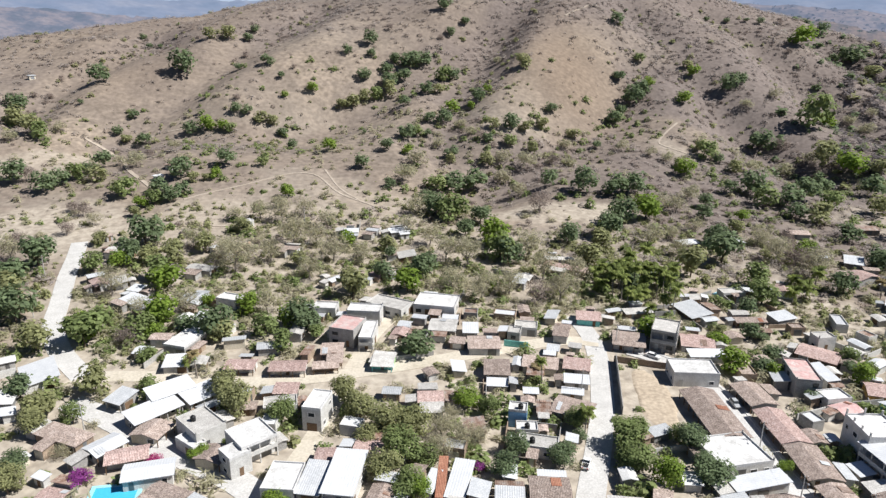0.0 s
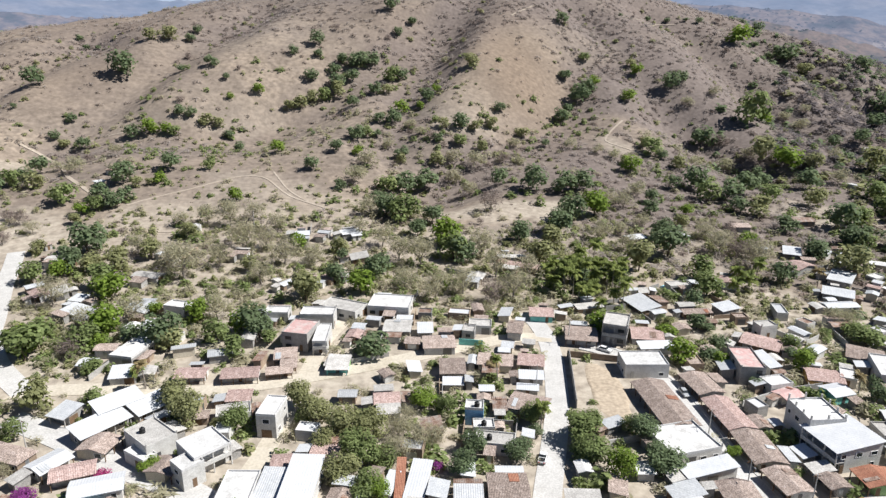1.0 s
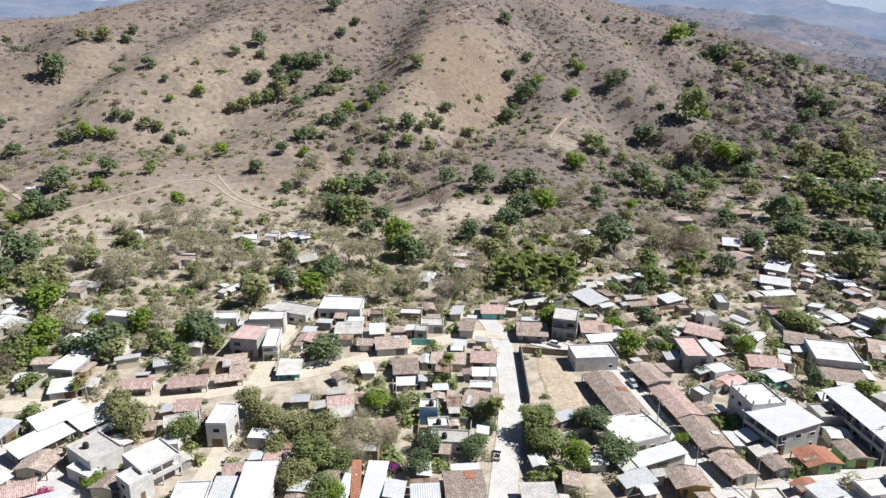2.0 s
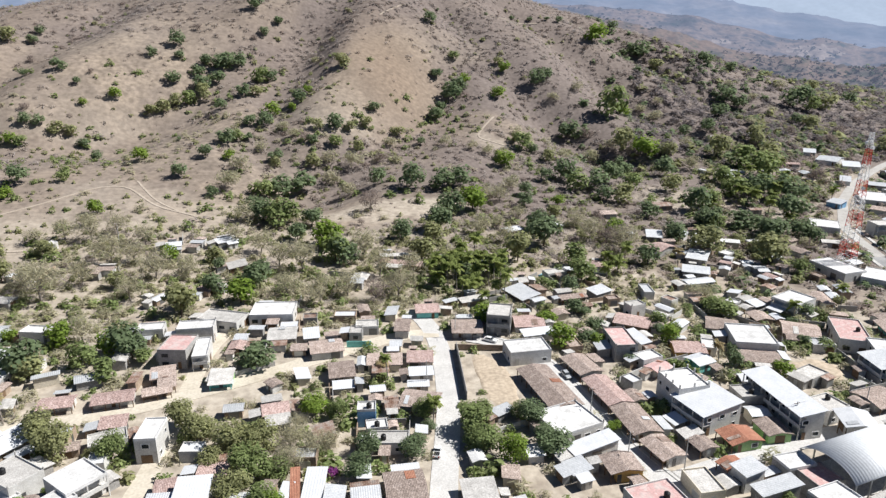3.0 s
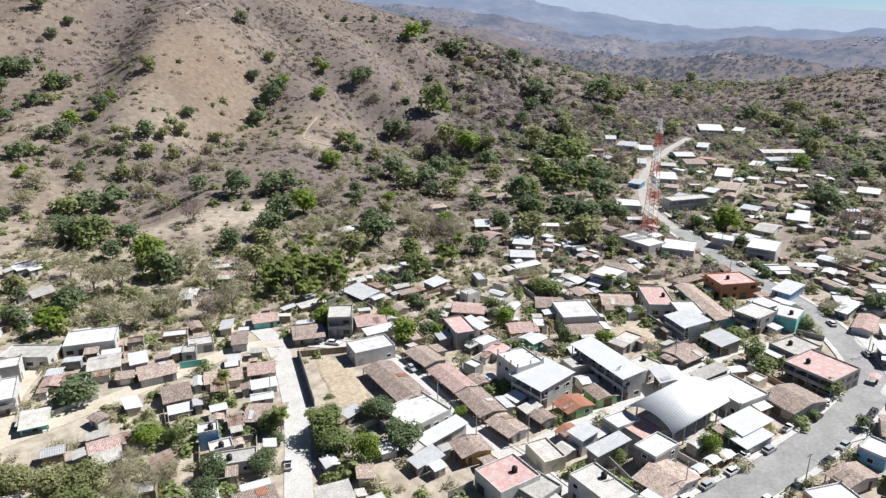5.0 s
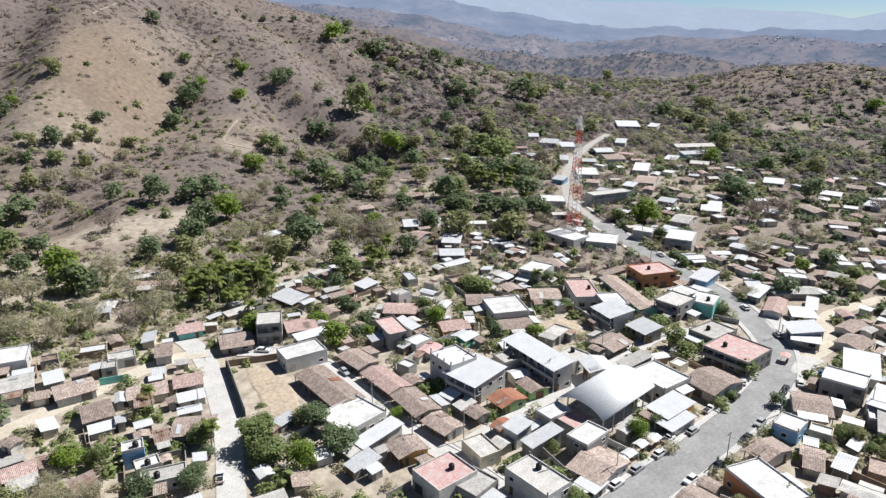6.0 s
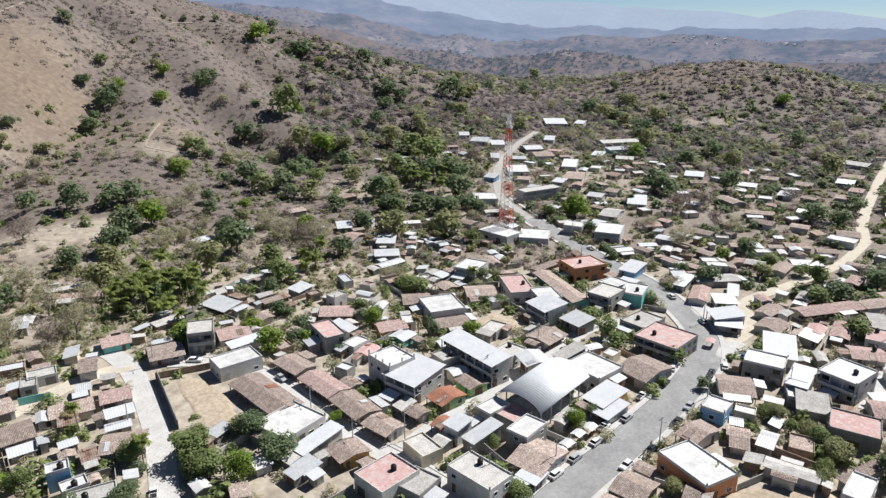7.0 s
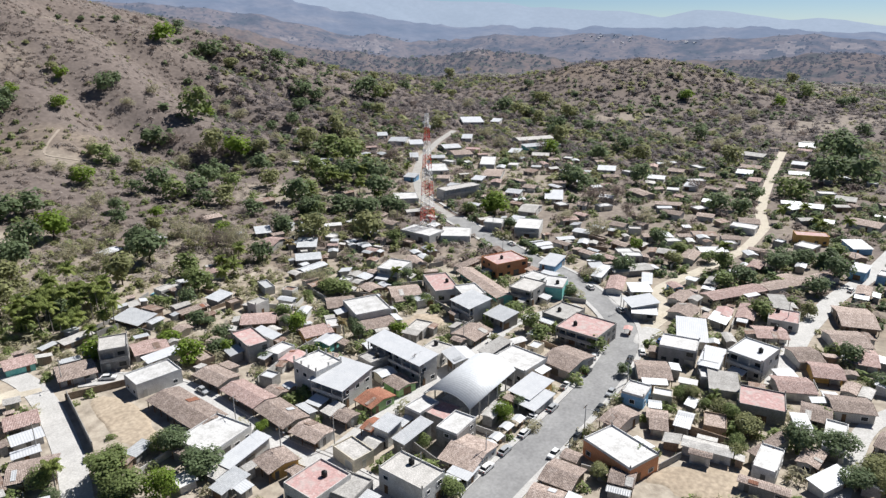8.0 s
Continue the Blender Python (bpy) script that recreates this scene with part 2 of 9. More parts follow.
def add_box(bm, x0, x1, y0, y1, z0, z1):
    v = [bm.verts.new(p) for p in ((x0, y0, z0), (x1, y0, z0), (x1, y1, z0), (x0, y1, z0), (x0, y0, z1), (x1, y0, z1), (x1, y1, z1), (x0, y1, z1))]
    for f in ((0, 3, 2, 1), (4, 5, 6, 7), (0, 1, 5, 4), (1, 2, 6, 5), (2, 3, 7, 6), (3, 0, 4, 7)):
        bm.faces.new([v[i] for i in f])


def add_rod(bm, a, b, r, sides=5, r2=None):
    """A straight tapered bar between two points."""
    a, b = Vector(a), Vector(b)
    d = (b - a).normalized()
    u = d.orthogonal().normalized()
    w = d.cross(u)
    r2 = r if r2 is None else r2
    lo, hi = [], []
    for i in range(sides):
        q = 2 * math.pi * i / sides
        o = u * math.cos(q) + w * math.sin(q)
        lo.append(bm.verts.new(a + o * r))
        hi.append(bm.verts.new(b + o * r2))
    for i in range(sides):
        j = (i + 1) % sides
        bm.faces.new((lo[i], lo[j], hi[j], hi[i]))
    bm.faces.new(lo[::-1])
    bm.faces.new(hi)


def box(name, x0, x1, y0, y1, z0, z1, mat, parent, label=""):
    bm = bmesh.new()
    add_box(bm, x0, x1, y0, y1, z0, z1)
    return part(name, bm, mat, parent, label)


def gz(x, y):
    return float(ground_z(x, y))
HILLS = [  # centre x, y, height, half-widths left, right, front, back, turn
    (137, 724, 142, 460, 286, 163, 329, 0.23),  # the main hill
    (858, 426, 42, 115, 135, 90, 160, -1.11),      # brown hill behind the town
]
GULLIES = [  # depth, half-width, line
    (9, 20, [(32, 561), (-18, 514), (-35, 490), (-55, 458), (-83, 441), (-108, 426), (-146, 410)]),
    (8, 20, [(141, 528), (128, 504), (115, 466), (79, 423), (48, 392), (20, 359)]),
    (8, 17, [(165, 610), (182, 530), (200, 460), (222, 395)]),
    (8, 18, [(240, 650), (275, 570), (300, 490), (330, 430)]),
    (7, 16, [(70, 620), (40, 545), (12, 470), (-5, 410)]),
    (8, 18, [(-110, 610), (-150, 530), (-178, 455), (-190, 400)]),
    (7, 16, [(320, 690), (370, 610), (400, 540)]),
    (6, 14, [(-230, 560), (-260, 480), (-262, 420)]),
]


def lattice(ix, iy, seed):
    s = np.sin(ix * 127.1 + iy * 311.7 + seed * 74.7) * 43758.5453
    return s - np.floor(s)


def value_noise(x, y, seed=0):
    """Smooth noise, 0 to 1, one cell a unit."""
    ix, iy = np.floor(x), np.floor(y)
    u, v = x - ix, y - iy
    u, v = u * u * (3 - 2 * u), v * v * (3 - 2 * v)
    a, b = lattice(ix, iy, seed), lattice(ix + 1, iy, seed)
    c, d = lattice(ix, iy + 1, seed), lattice(ix + 1, iy + 1, seed)
    return (a * (1 - u) + b * u) * (1 - v) + (c * (1 - u) + d * u) * v


def ridges(x, y, seed):
    """Sharp crests with rounded hollows, 0 to 1."""
    return 1 - np.abs(2 * value_noise(x, y, seed) - 1)


def near_line(x, y, line):
    """Distance to a polyline."""
    best = np.full(np.shape(x), 1e9)
    for (ax, ay), (bx, by) in zip(line, line[1:]):
        ux, uy = bx - ax, by - ay
        k = np.clip(((x - ax) * ux + (y - ay) * uy) / (ux * ux + uy * uy), 0, 1)
        best = np.minimum(best, np.hypot(x - ax - k * ux, y - ay - k * uy))
    return best


def ground_z(x, y):
    """Height of the ground."""
    x, y = np.asarray(x, float), np.asarray(y, float)
    z = np.zeros(np.broadcast(x, y).shape)
    for cx, cy, h, left, right, front, back, turn in HILLS:
        c, s = math.cos(turn), math.sin(turn)
        u, v = (x - cx) * c + (y - cy) * s, (y - cy) * c - (x - cx) * s
        q = (u / np.where(u < 0, left, right)) ** 2 + (v / np.where(v < 0, front, back)) ** 2
        z = z + h * np.exp(-0.5 * q)
    rise = np.clip((z - 6) / 30, 0, 1)
    far = np.clip((np.hypot(x, y) - 700) / 900, 0, 1)
    z = z + rise * (16 * (value_noise(x / 70, y / 105, 3) - 0.5) + 6 * (value_noise(x / 30, y / 36, 5) - 0.5))
    z = z + far * (24 * (ridges(x / 300, y / 300, 7) - 0.5) + 14 * (ridges(x / 130, y / 130, 9) - 0.5)) * np.clip((1500 - np.hypot(x, y)) / 300, 0, 1)
    for depth, width, line in GULLIES:
        z = z - 1.6 * depth * np.exp(-(near_line(x, y, line) / (1.35 * width)) ** 2)
    return z
# ---- the ground, one sheet out to the mountains ----


def steps(lo, hi, near, far, fine, grow):
    """Coordinates, close together between near and far and wider outwards."""
    mid = list(np.arange(near, far + 0.01, fine))
    s, v = fine, far
    while v < hi:
        s *= grow
        v += s
        mid.append(min(v, hi))
    s, v = fine, near
    while v > lo:
        s *= grow
        v -= s
        mid.insert(0, max(v, lo))
    return np.array(mid)


def sheet_mesh(name, xs, ys, mat, lift=0.0):
    gx, gy = np.meshgrid(xs, ys)
    z = ground_z(gx, gy) + lift
    me = bpy.data.meshes.new(name)
    nx, ny = len(xs), len(ys)
    co = np.stack([gx, gy, z], -1).reshape(-1, 3)
    i = (np.arange(ny - 1)[:, None] * nx + np.arange(nx - 1)[None, :]).ravel()
    quads = np.stack([i, i + 1, i + nx + 1, i + nx], -1)
    me.vertices.add(len(co))
    me.vertices.foreach_set("co", co.ravel())
    me.loops.add(quads.size)
    me.loops.foreach_set("vertex_index", quads.ravel())
    me.polygons.add(len(quads))
    me.polygons.foreach_set("loop_start", np.arange(0, quads.size, 4))
    me.polygons.foreach_set("use_smooth", np.ones(len(quads), bool))
    me.update(calc_edges=True)
    me.materials.append(mat)
    return new(name, me)


ground = sheet_mesh("ground", steps(-3800, 4600, -420, 700, 5.5, 1.08), steps(-1500, 4600, 60, 800, 5.5, 1.08), M["earth"])
tagged(ground, "dry brown hillside and dusty valley floor with sparse grass", "ground", kind="structure")


def strip(name, line, width, mat, label, lift=0.06, kind="structure", category="street", seams=0.0):
    """A street that follows a line over the ground; the sides hang down a little so that it has an edge."""
    pts = []
    for (ax, ay), (bx, by) in zip(line, line[1:]):
        n = max(1, int(math.hypot(bx - ax, by - ay) / 4))
        pts += [(ax + (bx - ax) * i / n, ay + (by - ay) * i / n) for i in range(n)]
    pts.append(line[-1])
    for _ in range(3):
        pts = [pts[0]] + [tuple((p + 2 * q + r) / 4 for p, q, r in zip(pts[i - 1], pts[i], pts[i + 1])) for i in range(1, len(pts) - 1)] + [pts[-1]]
    verts, faces = [], []
    cols = (-1, -0.5, 0, 0.5, 1)
    for i, (x, y) in enumerate(pts):
        p, q = pts[max(0, i - 1)], pts[min(len(pts) - 1, i + 1)]
        dx, dy = q[0] - p[0], q[1] - p[1]
        s = math.hypot(dx, dy)
        nx, ny = -dy / s, dx / s
        edge = [(x + nx * c * width / 2, y + ny * c * width / 2) for c in cols]
        top = max(gz(*e) for e in edge)
        row = [(ex, ey, (gz(ex, ey) + top) / 2 + lift + 0.03) for ex, ey in edge]
        verts += [(row[0][0], row[0][1], row[0][2] - 0.8)] + row + [(row[-1][0], row[-1][1], row[-1][2] - 0.8)]
    m = len(cols) + 2
    for i in range(len(pts) - 1):
        for j in range(m - 1):
            faces.append((i * m + j, (i + 1) * m + j, (i + 1) * m + j + 1, i * m + j + 1))
    ob = mesh_object(name, verts, faces, mat)
    return tagged(ob, label, category, kind=kind)


def patch(name, x, y, rx, ry, turn, mat, label, seed, lift=0.05):
    """A bare piece of ground with a ragged outline, lying on the slope."""
    c, s = math.cos(radians(turn)), math.sin(radians(turn))
    verts, faces = [], []
    rings, sides = 7, 40
    verts.append((x, y, gz(x, y) + lift))
    for k in range(1, rings + 1):
        for i in range(sides):
            q = 2 * math.pi * i / sides
            r = k / rings * (1 + (0.35 * noise.noise((math.cos(q) * 1.6, math.sin(q) * 1.6, seed)) + 0.12 * noise.noise((math.cos(q) * 5, math.sin(q) * 5, seed))) * (k / rings))
            u, v = rx * r * math.cos(q), ry * r * math.sin(q)
            px, py = x + u * c - v * s, y + u * s + v * c
            verts.append((px, py, gz(px, py) + (lift + 0.15 if k < rings else -0.25)))
    for i in range(sides):
        j = (i + 1) % sides
        faces.append((0, 1 + i, 1 + j))
        for k in range(rings - 1):
            faces.append((1 + k * sides + i, 1 + (k + 1) * sides + i, 1 + (k + 1) * sides + j, 1 + k * sides + j))
    ob = mesh_object(name, verts, faces, mat, smooth=True)
    return tagged(ob, label, "ground", kind="structure")


def skyline(name, profile, r, depth, mat, label, seed, rough, step=0.3, rows=12, woods=0.0, relief=150, scarp=None):
    """A range on the horizon, with spurs, hollows and woods on its front slope, from bearings and heights in degrees."""
    az = np.arange(profile[0][0], profile[-1][0], step)
    el = np.interp(az, [p[0] for p in profile], [p[1] for p in profile])
    el = el + rough * (value_noise(az / 1.9, az * 0, seed) - 0.5) + rough * 0.4 * (value_noise(az / 0.7, az * 0, seed + 1) - 0.5)
    k = np.linspace(0, 1, rows)[None, :]
    top = (97 + r * np.tan(np.radians(el)))[:, None]
    a = np.radians(az)[:, None]
    rr = r - depth * (1 - k) + 0 * a
    x, y = rr * np.sin(a), rr * np.cos(a)
    spur = ridges(x / 420, y / 420, seed + 2) * 0.65 + ridges(x / 170, y / 170, seed + 3) * 0.35
    z = -60 + (top + 60) * k ** 0.8 - (1 - k) * relief * (1 - spur) * np.clip(4 * k, 0, 1)
    if woods:
        grown = np.clip(value_noise(x / 95, y / 95, seed + 4) * 2.4 - 0.6, 0.1, 1)
        z = z + woods * grown * (value_noise(x / 13, y / 13, seed + 5) ** 1.5 + 0.6 * value_noise(x / 6, y / 6, seed + 6))
    verts = np.stack([x, y, z], -1).reshape(-1, 3)
    faces = [(i * rows + j, (i + 1) * rows + j, (i + 1) * rows + j + 1, i * rows + j + 1) for i in range(len(az) - 1) for j in range(rows - 1)]
    ob = mesh_object(name, verts, faces, mat, smooth=True)
    if scarp:
        ob.data.materials.append(scarp)
        mid = verts[np.array(faces)].mean(1)
        b, h = np.degrees(np.arctan2(mid[:, 0], mid[:, 1])), np.degrees(np.arctan2(mid[:, 2] - 97, np.hypot(mid[:, 0], mid[:, 1])))
        worn = np.zeros(len(mid), int)
        for sb, sh, sw, st in SCARPS:
            worn[np.hypot((b - sb) / sw, (h - sh) / st) + 0.9 * (value_noise(mid[:, 0] / 16, mid[:, 1] / 16, seed + 9) - 0.5) < 1] = 1
        ob.data.polygons.foreach_set("material_index", worn)
    return tagged(ob, label, "mountains", kind="structure")


def backdrop_trees(name, range_ob, n, mat, label, seed, size, first, last):
    """Clumps of trees over the slopes of a range, between two bearings."""
    r = np.random.RandomState(seed)
    co = np.empty(len(range_ob.data.vertices) * 3)
    range_ob.data.vertices.foreach_get("co", co)
    co = co.reshape(-1, 3)
    az = np.degrees(np.arctan2(co[:, 0], co[:, 1]))
    grown = np.clip(value_noise(co[:, 0] / 130, co[:, 1] / 130, seed) * 2.6 - 0.8, 0.03, 1) * (az > first) * (az < last) * (co[:, 2] > -25)
    spots = co[r.choice(len(co), n, p=grown / grown.sum())] + r.normal(size=(n, 3)) * np.array([6, 6, 0])
    leaves = 9
    d = r.normal(size=(n, leaves, 3))
    d /= np.linalg.norm(d, axis=2)[:, :, None]
    d[:, :, 2] = np.abs(d[:, :, 2])
    s = (size[0] + (size[1] - size[0]) * r.rand(n) ** 1.5)[:, None, None]
    p = spots[:, None, :] + d * s * np.array([0.55, 0.55, 0.42]) * (0.5 + 0.5 * r.rand(n, leaves, 1))
    nrm = 0.7 * d + np.array([0, 0, 0.6]) + 0.3 * r.normal(size=d.shape)
    u = np.cross(nrm, r.normal(size=d.shape))
    u /= np.linalg.norm(u, axis=2)[:, :, None]
    v = np.cross(nrm, u)
    v /= np.linalg.norm(v, axis=2)[:, :, None]
    k = s * 0.275
    quads = np.stack([p - u * k, p - v * k, p + u * k, p + v * k], 2).reshape(-1, 3)
    faces = np.arange(len(quads)).reshape(-1, 4)
    return tagged(mesh_object(name, quads, faces, mat), label, "woods", kind="stuff")


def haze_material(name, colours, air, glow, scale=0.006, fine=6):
    """Far slopes: their own colours dimmed, with emission painting in the haze of dusty air."""
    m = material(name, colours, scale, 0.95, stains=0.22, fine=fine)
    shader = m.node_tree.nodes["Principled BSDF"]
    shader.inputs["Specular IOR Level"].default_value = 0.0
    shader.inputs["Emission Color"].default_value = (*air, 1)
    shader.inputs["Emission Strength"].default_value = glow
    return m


SCARPS = [(42.4, -1.75, 1.5, 0.42), (51, -2.2, 0.9, 0.25), (74.6, -1.75, 0.8, 0.4), (72.2, -2.1, 1.1, 0.22), (78.2, -1.6, 0.9, 0.25), (36, -1.2, 0.8, 0.2)]  # bearing, height and half-sizes in degrees
# Air haze is painted on: blue emission over dimmed, bluish base colours.
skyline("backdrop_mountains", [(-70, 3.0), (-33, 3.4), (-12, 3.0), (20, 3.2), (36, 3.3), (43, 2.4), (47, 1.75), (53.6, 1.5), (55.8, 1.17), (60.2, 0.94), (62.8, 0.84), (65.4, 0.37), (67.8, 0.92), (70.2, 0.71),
        (72.5, 0.38), (74.4, 0.13), (76.2, 0.32), (80.3, -0.22), (86, 0.4), (98, 0.2), (130, 0.8)], 4300, 700, haze_material("haze_blue_range", [(0.04, 0.05, 0.065), (0.065, 0.075, 0.092)], (0.285, 0.345, 0.44), 0.84), "distant hazy blue mountain range on the horizon", 3, 0.12)
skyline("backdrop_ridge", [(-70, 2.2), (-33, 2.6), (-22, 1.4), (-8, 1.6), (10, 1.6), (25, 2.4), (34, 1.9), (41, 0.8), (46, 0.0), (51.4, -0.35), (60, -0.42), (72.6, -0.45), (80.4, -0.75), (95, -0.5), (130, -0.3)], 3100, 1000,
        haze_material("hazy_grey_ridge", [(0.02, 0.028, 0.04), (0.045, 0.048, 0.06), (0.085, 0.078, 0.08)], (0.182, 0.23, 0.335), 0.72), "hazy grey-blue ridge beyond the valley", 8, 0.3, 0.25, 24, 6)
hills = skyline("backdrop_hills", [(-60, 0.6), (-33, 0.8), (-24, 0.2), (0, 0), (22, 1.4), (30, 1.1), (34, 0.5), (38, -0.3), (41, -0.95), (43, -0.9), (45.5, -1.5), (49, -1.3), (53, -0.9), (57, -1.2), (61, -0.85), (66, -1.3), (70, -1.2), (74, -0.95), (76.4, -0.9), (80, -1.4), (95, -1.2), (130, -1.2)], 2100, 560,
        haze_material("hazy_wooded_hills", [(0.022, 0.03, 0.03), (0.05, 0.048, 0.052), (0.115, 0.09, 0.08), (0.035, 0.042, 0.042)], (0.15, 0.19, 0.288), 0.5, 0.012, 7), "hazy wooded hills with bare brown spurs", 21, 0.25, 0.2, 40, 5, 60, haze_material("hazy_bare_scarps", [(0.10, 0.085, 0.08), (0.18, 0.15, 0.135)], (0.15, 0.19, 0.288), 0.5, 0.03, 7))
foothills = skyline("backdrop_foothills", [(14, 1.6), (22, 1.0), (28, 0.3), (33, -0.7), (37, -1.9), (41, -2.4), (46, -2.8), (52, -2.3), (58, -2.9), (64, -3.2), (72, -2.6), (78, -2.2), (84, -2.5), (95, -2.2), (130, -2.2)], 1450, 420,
        haze_material("hazy_wooded_foothills", [(0.03, 0.038, 0.03), (0.07, 0.063, 0.06), (0.135, 0.10, 0.084), (0.045, 0.05, 0.042)], (0.152, 0.18, 0.255), 0.32, 0.02, 7), "hazy dry foothills with grey woods and olive trees", 33, 0.35, 0.2, 36, 5, 40, haze_material("hazy_pale_scarps", [(0.13, 0.107, 0.096), (0.21, 0.175, 0.155)], (0.152, 0.18, 0.255), 0.32, 0.03, 7))
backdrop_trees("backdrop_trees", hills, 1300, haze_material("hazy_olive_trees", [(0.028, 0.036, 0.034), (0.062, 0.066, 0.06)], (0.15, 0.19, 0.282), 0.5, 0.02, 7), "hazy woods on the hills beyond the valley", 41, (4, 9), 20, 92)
backdrop_trees("backdrop_trees", foothills, 1700, haze_material("hazy_foothill_olives", [(0.04, 0.055, 0.038), (0.085, 0.098, 0.068)], (0.148, 0.18, 0.25), 0.33, 0.02, 7), "olive and grey trees over the dry foothills", 43, (4, 9), 20, 92)
backdrop_trees("backdrop_trees", foothills, 2200, haze_material("hazy_brown_trees", [(0.085, 0.07, 0.066), (0.145, 0.12, 0.11)], (0.152, 0.18, 0.255), 0.32, 0.02, 7), "leafless brown woods over the dry foothills", 47, (4, 9), 20, 92)
# ---- houses ----
SHARED = {}


def shared(key, make):
    """One mesh for many alike parts."""
    if key not in SHARED:
        SHARED[key] = make()
    return SHARED[key]


def attach(name, me, parent, x=0, y=0, z=0, turn=0, size=(1, 1, 1), label=""):
    ob = new(name, me)
    ob.parent = parent
    ob.matrix_basis = Matrix.LocRotScale((x, y, z), Euler((0, 0, radians(turn))), size)
    if label:
        tagged(ob, label)
    return ob


def to_mesh(name, bm, mat):
    me = bpy.data.meshes.new(name)
    bmesh.ops.recalc_face_normals(bm, faces=bm.faces)
    bm.to_mesh(me)
    bm.free()
    me.materials.append(mat)
    return me


def add_frame(bm, x0, x1, z0, z1, t, y0, y1):
    """One connected rectangular ring facing -y."""
    loops = []
    for y in (y0, y1):
        for e in (0, t):
            loops.append([bm.verts.new(p) for p in ((x0 + e, y, z0 + e), (x1 - e, y, z0 + e), (x1 - e, y, z1 - e), (x0 + e, y, z1 - e))])
    fo, fi, bo, bi = loops
    for a in range(4):
        b = (a + 1) % 4
        bm.faces.new((fo[a], fo[b], fi[b], fi[a]))
        bm.faces.new((bo[b], bo[a], bi[a], bi[b]))
        bm.faces.new((fo[b], fo[a], bo[a], bo[b]))
        bm.faces.new((fi[a], fi[b], bi[b], bi[a]))


def window_mesh():
    """A frame one unit wide and high, facing -y."""
    bm = bmesh.new()
    add_frame(bm, -0.5, 0.5, 0, 1, 0.08, -0.08, 0.02)
    me = to_mesh("window", bm, M["white_paint"])
    return me


def far_window_mesh():
    """Frame and pane in one body, for houses far off."""
    bm = bmesh.new()
    add_box(bm, -0.5, 0.5, -0.06, 0.02, 0, 1)
    return to_mesh("window", bm, M["glass"])


def pane_mesh():
    bm = bmesh.new()
    add_box(bm, -0.43, 0.43, -0.03, 0.02, 0.07, 0.93)
    return to_mesh("pane", bm, M["glass"])


def door_mesh(mat):
    """A door leaf with raised rim, as one body."""
    bm = bmesh.new()
    add_box(bm, -0.5, 0.5, -0.06, 0.02, 0, 1)
    face = [f for f in bm.faces if abs(f.calc_center_median().y + 0.06) < 1e-4][0]
    bmesh.ops.inset_individual(bm, faces=[face], thickness=0.09, depth=-0.03)
    return to_mesh("door", bm, mat)


def tank_mesh():
    """A black plastic roof tank with a domed lid."""
    bm = bmesh.new()
    prof = [(0.5, 0), (0.52, 0.2), (0.5, 0.22), (0.52, 0.5), (0.5, 0.52), (0.52, 0.8), (0.48, 0.9), (0.3, 1.05), (0.2, 1.08), (0.2, 1.15), (0.0, 1.17)]
    rings = [[bm.verts.new((r * math.cos(k * math.pi / 6), r * math.sin(k * math.pi / 6), z)) for k in range(12)] for r, z in prof[:-1]]
    top = bm.verts.new((0, 0, 1.17))
    for a, b in zip(rings, rings[1:]):
        for k in range(12):
            bm.faces.new((a[k], a[(k + 1) % 12], b[(k + 1) % 12], b[k]))
    for k in range(12):
        bm.faces.new((rings[-1][k], rings[-1][(k + 1) % 12], top))
    bm.faces.new(rings[0][::-1])
    return to_mesh("water_tank", bm, M["plastic"])


WALL_WORDS = {"white": "whitewashed", "block": "bare grey block", "adobe": "brown adobe", "cream": "cream-painted", "teal": "teal-painted", "green": "green-painted",
              "blue": "blue-painted", "ochre": "ochre-painted", "orange": "orange-painted", "rose": "rose-painted"}
ROOF_WORDS = {"tile": "old brown clay tile roof", "red_tile": "reddish clay tile roof", "pink": "faded red painted roof", "white_roof": "flat white roof", "sheet": "grey sheet metal roof",
              "white_sheet": "white sheet metal roof", "rose_tile": "faded rose tile roof", "rust": "rusty sheet roof", "slab": "weathered grey roof"}
FOOT = []


def gallery(ob, a, b, h, low, deep, storeys, mat):
    """Open galleries along the front: floor slabs, columns and solid railings."""
    for level in range(1, storeys + 1):
        z = level * h / storeys
        if level < storeys:
            box("floor_slab", -a, a, -b, -b + deep + 0.02, z - 0.2, z, M["slab"], ob)
            box("railing", -a + 0.02, a - 0.02, -b + 0.02, -b + 0.12, z, z + 0.85, mat, ob)
        else:
            box("roof_beam", -a, a, -b, -b + 0.2, z - 0.3, z - 0.02, mat, ob)
    n = max(1, int(2 * a / 3.4))
    for i in range(n + 1):
        px = -a + 0.13 + (2 * a - 0.26) * i / n
        box("column", px - 0.13, px + 0.13, -b + 0.13, -b + 0.37, low, h - 0.05, mat, ob)


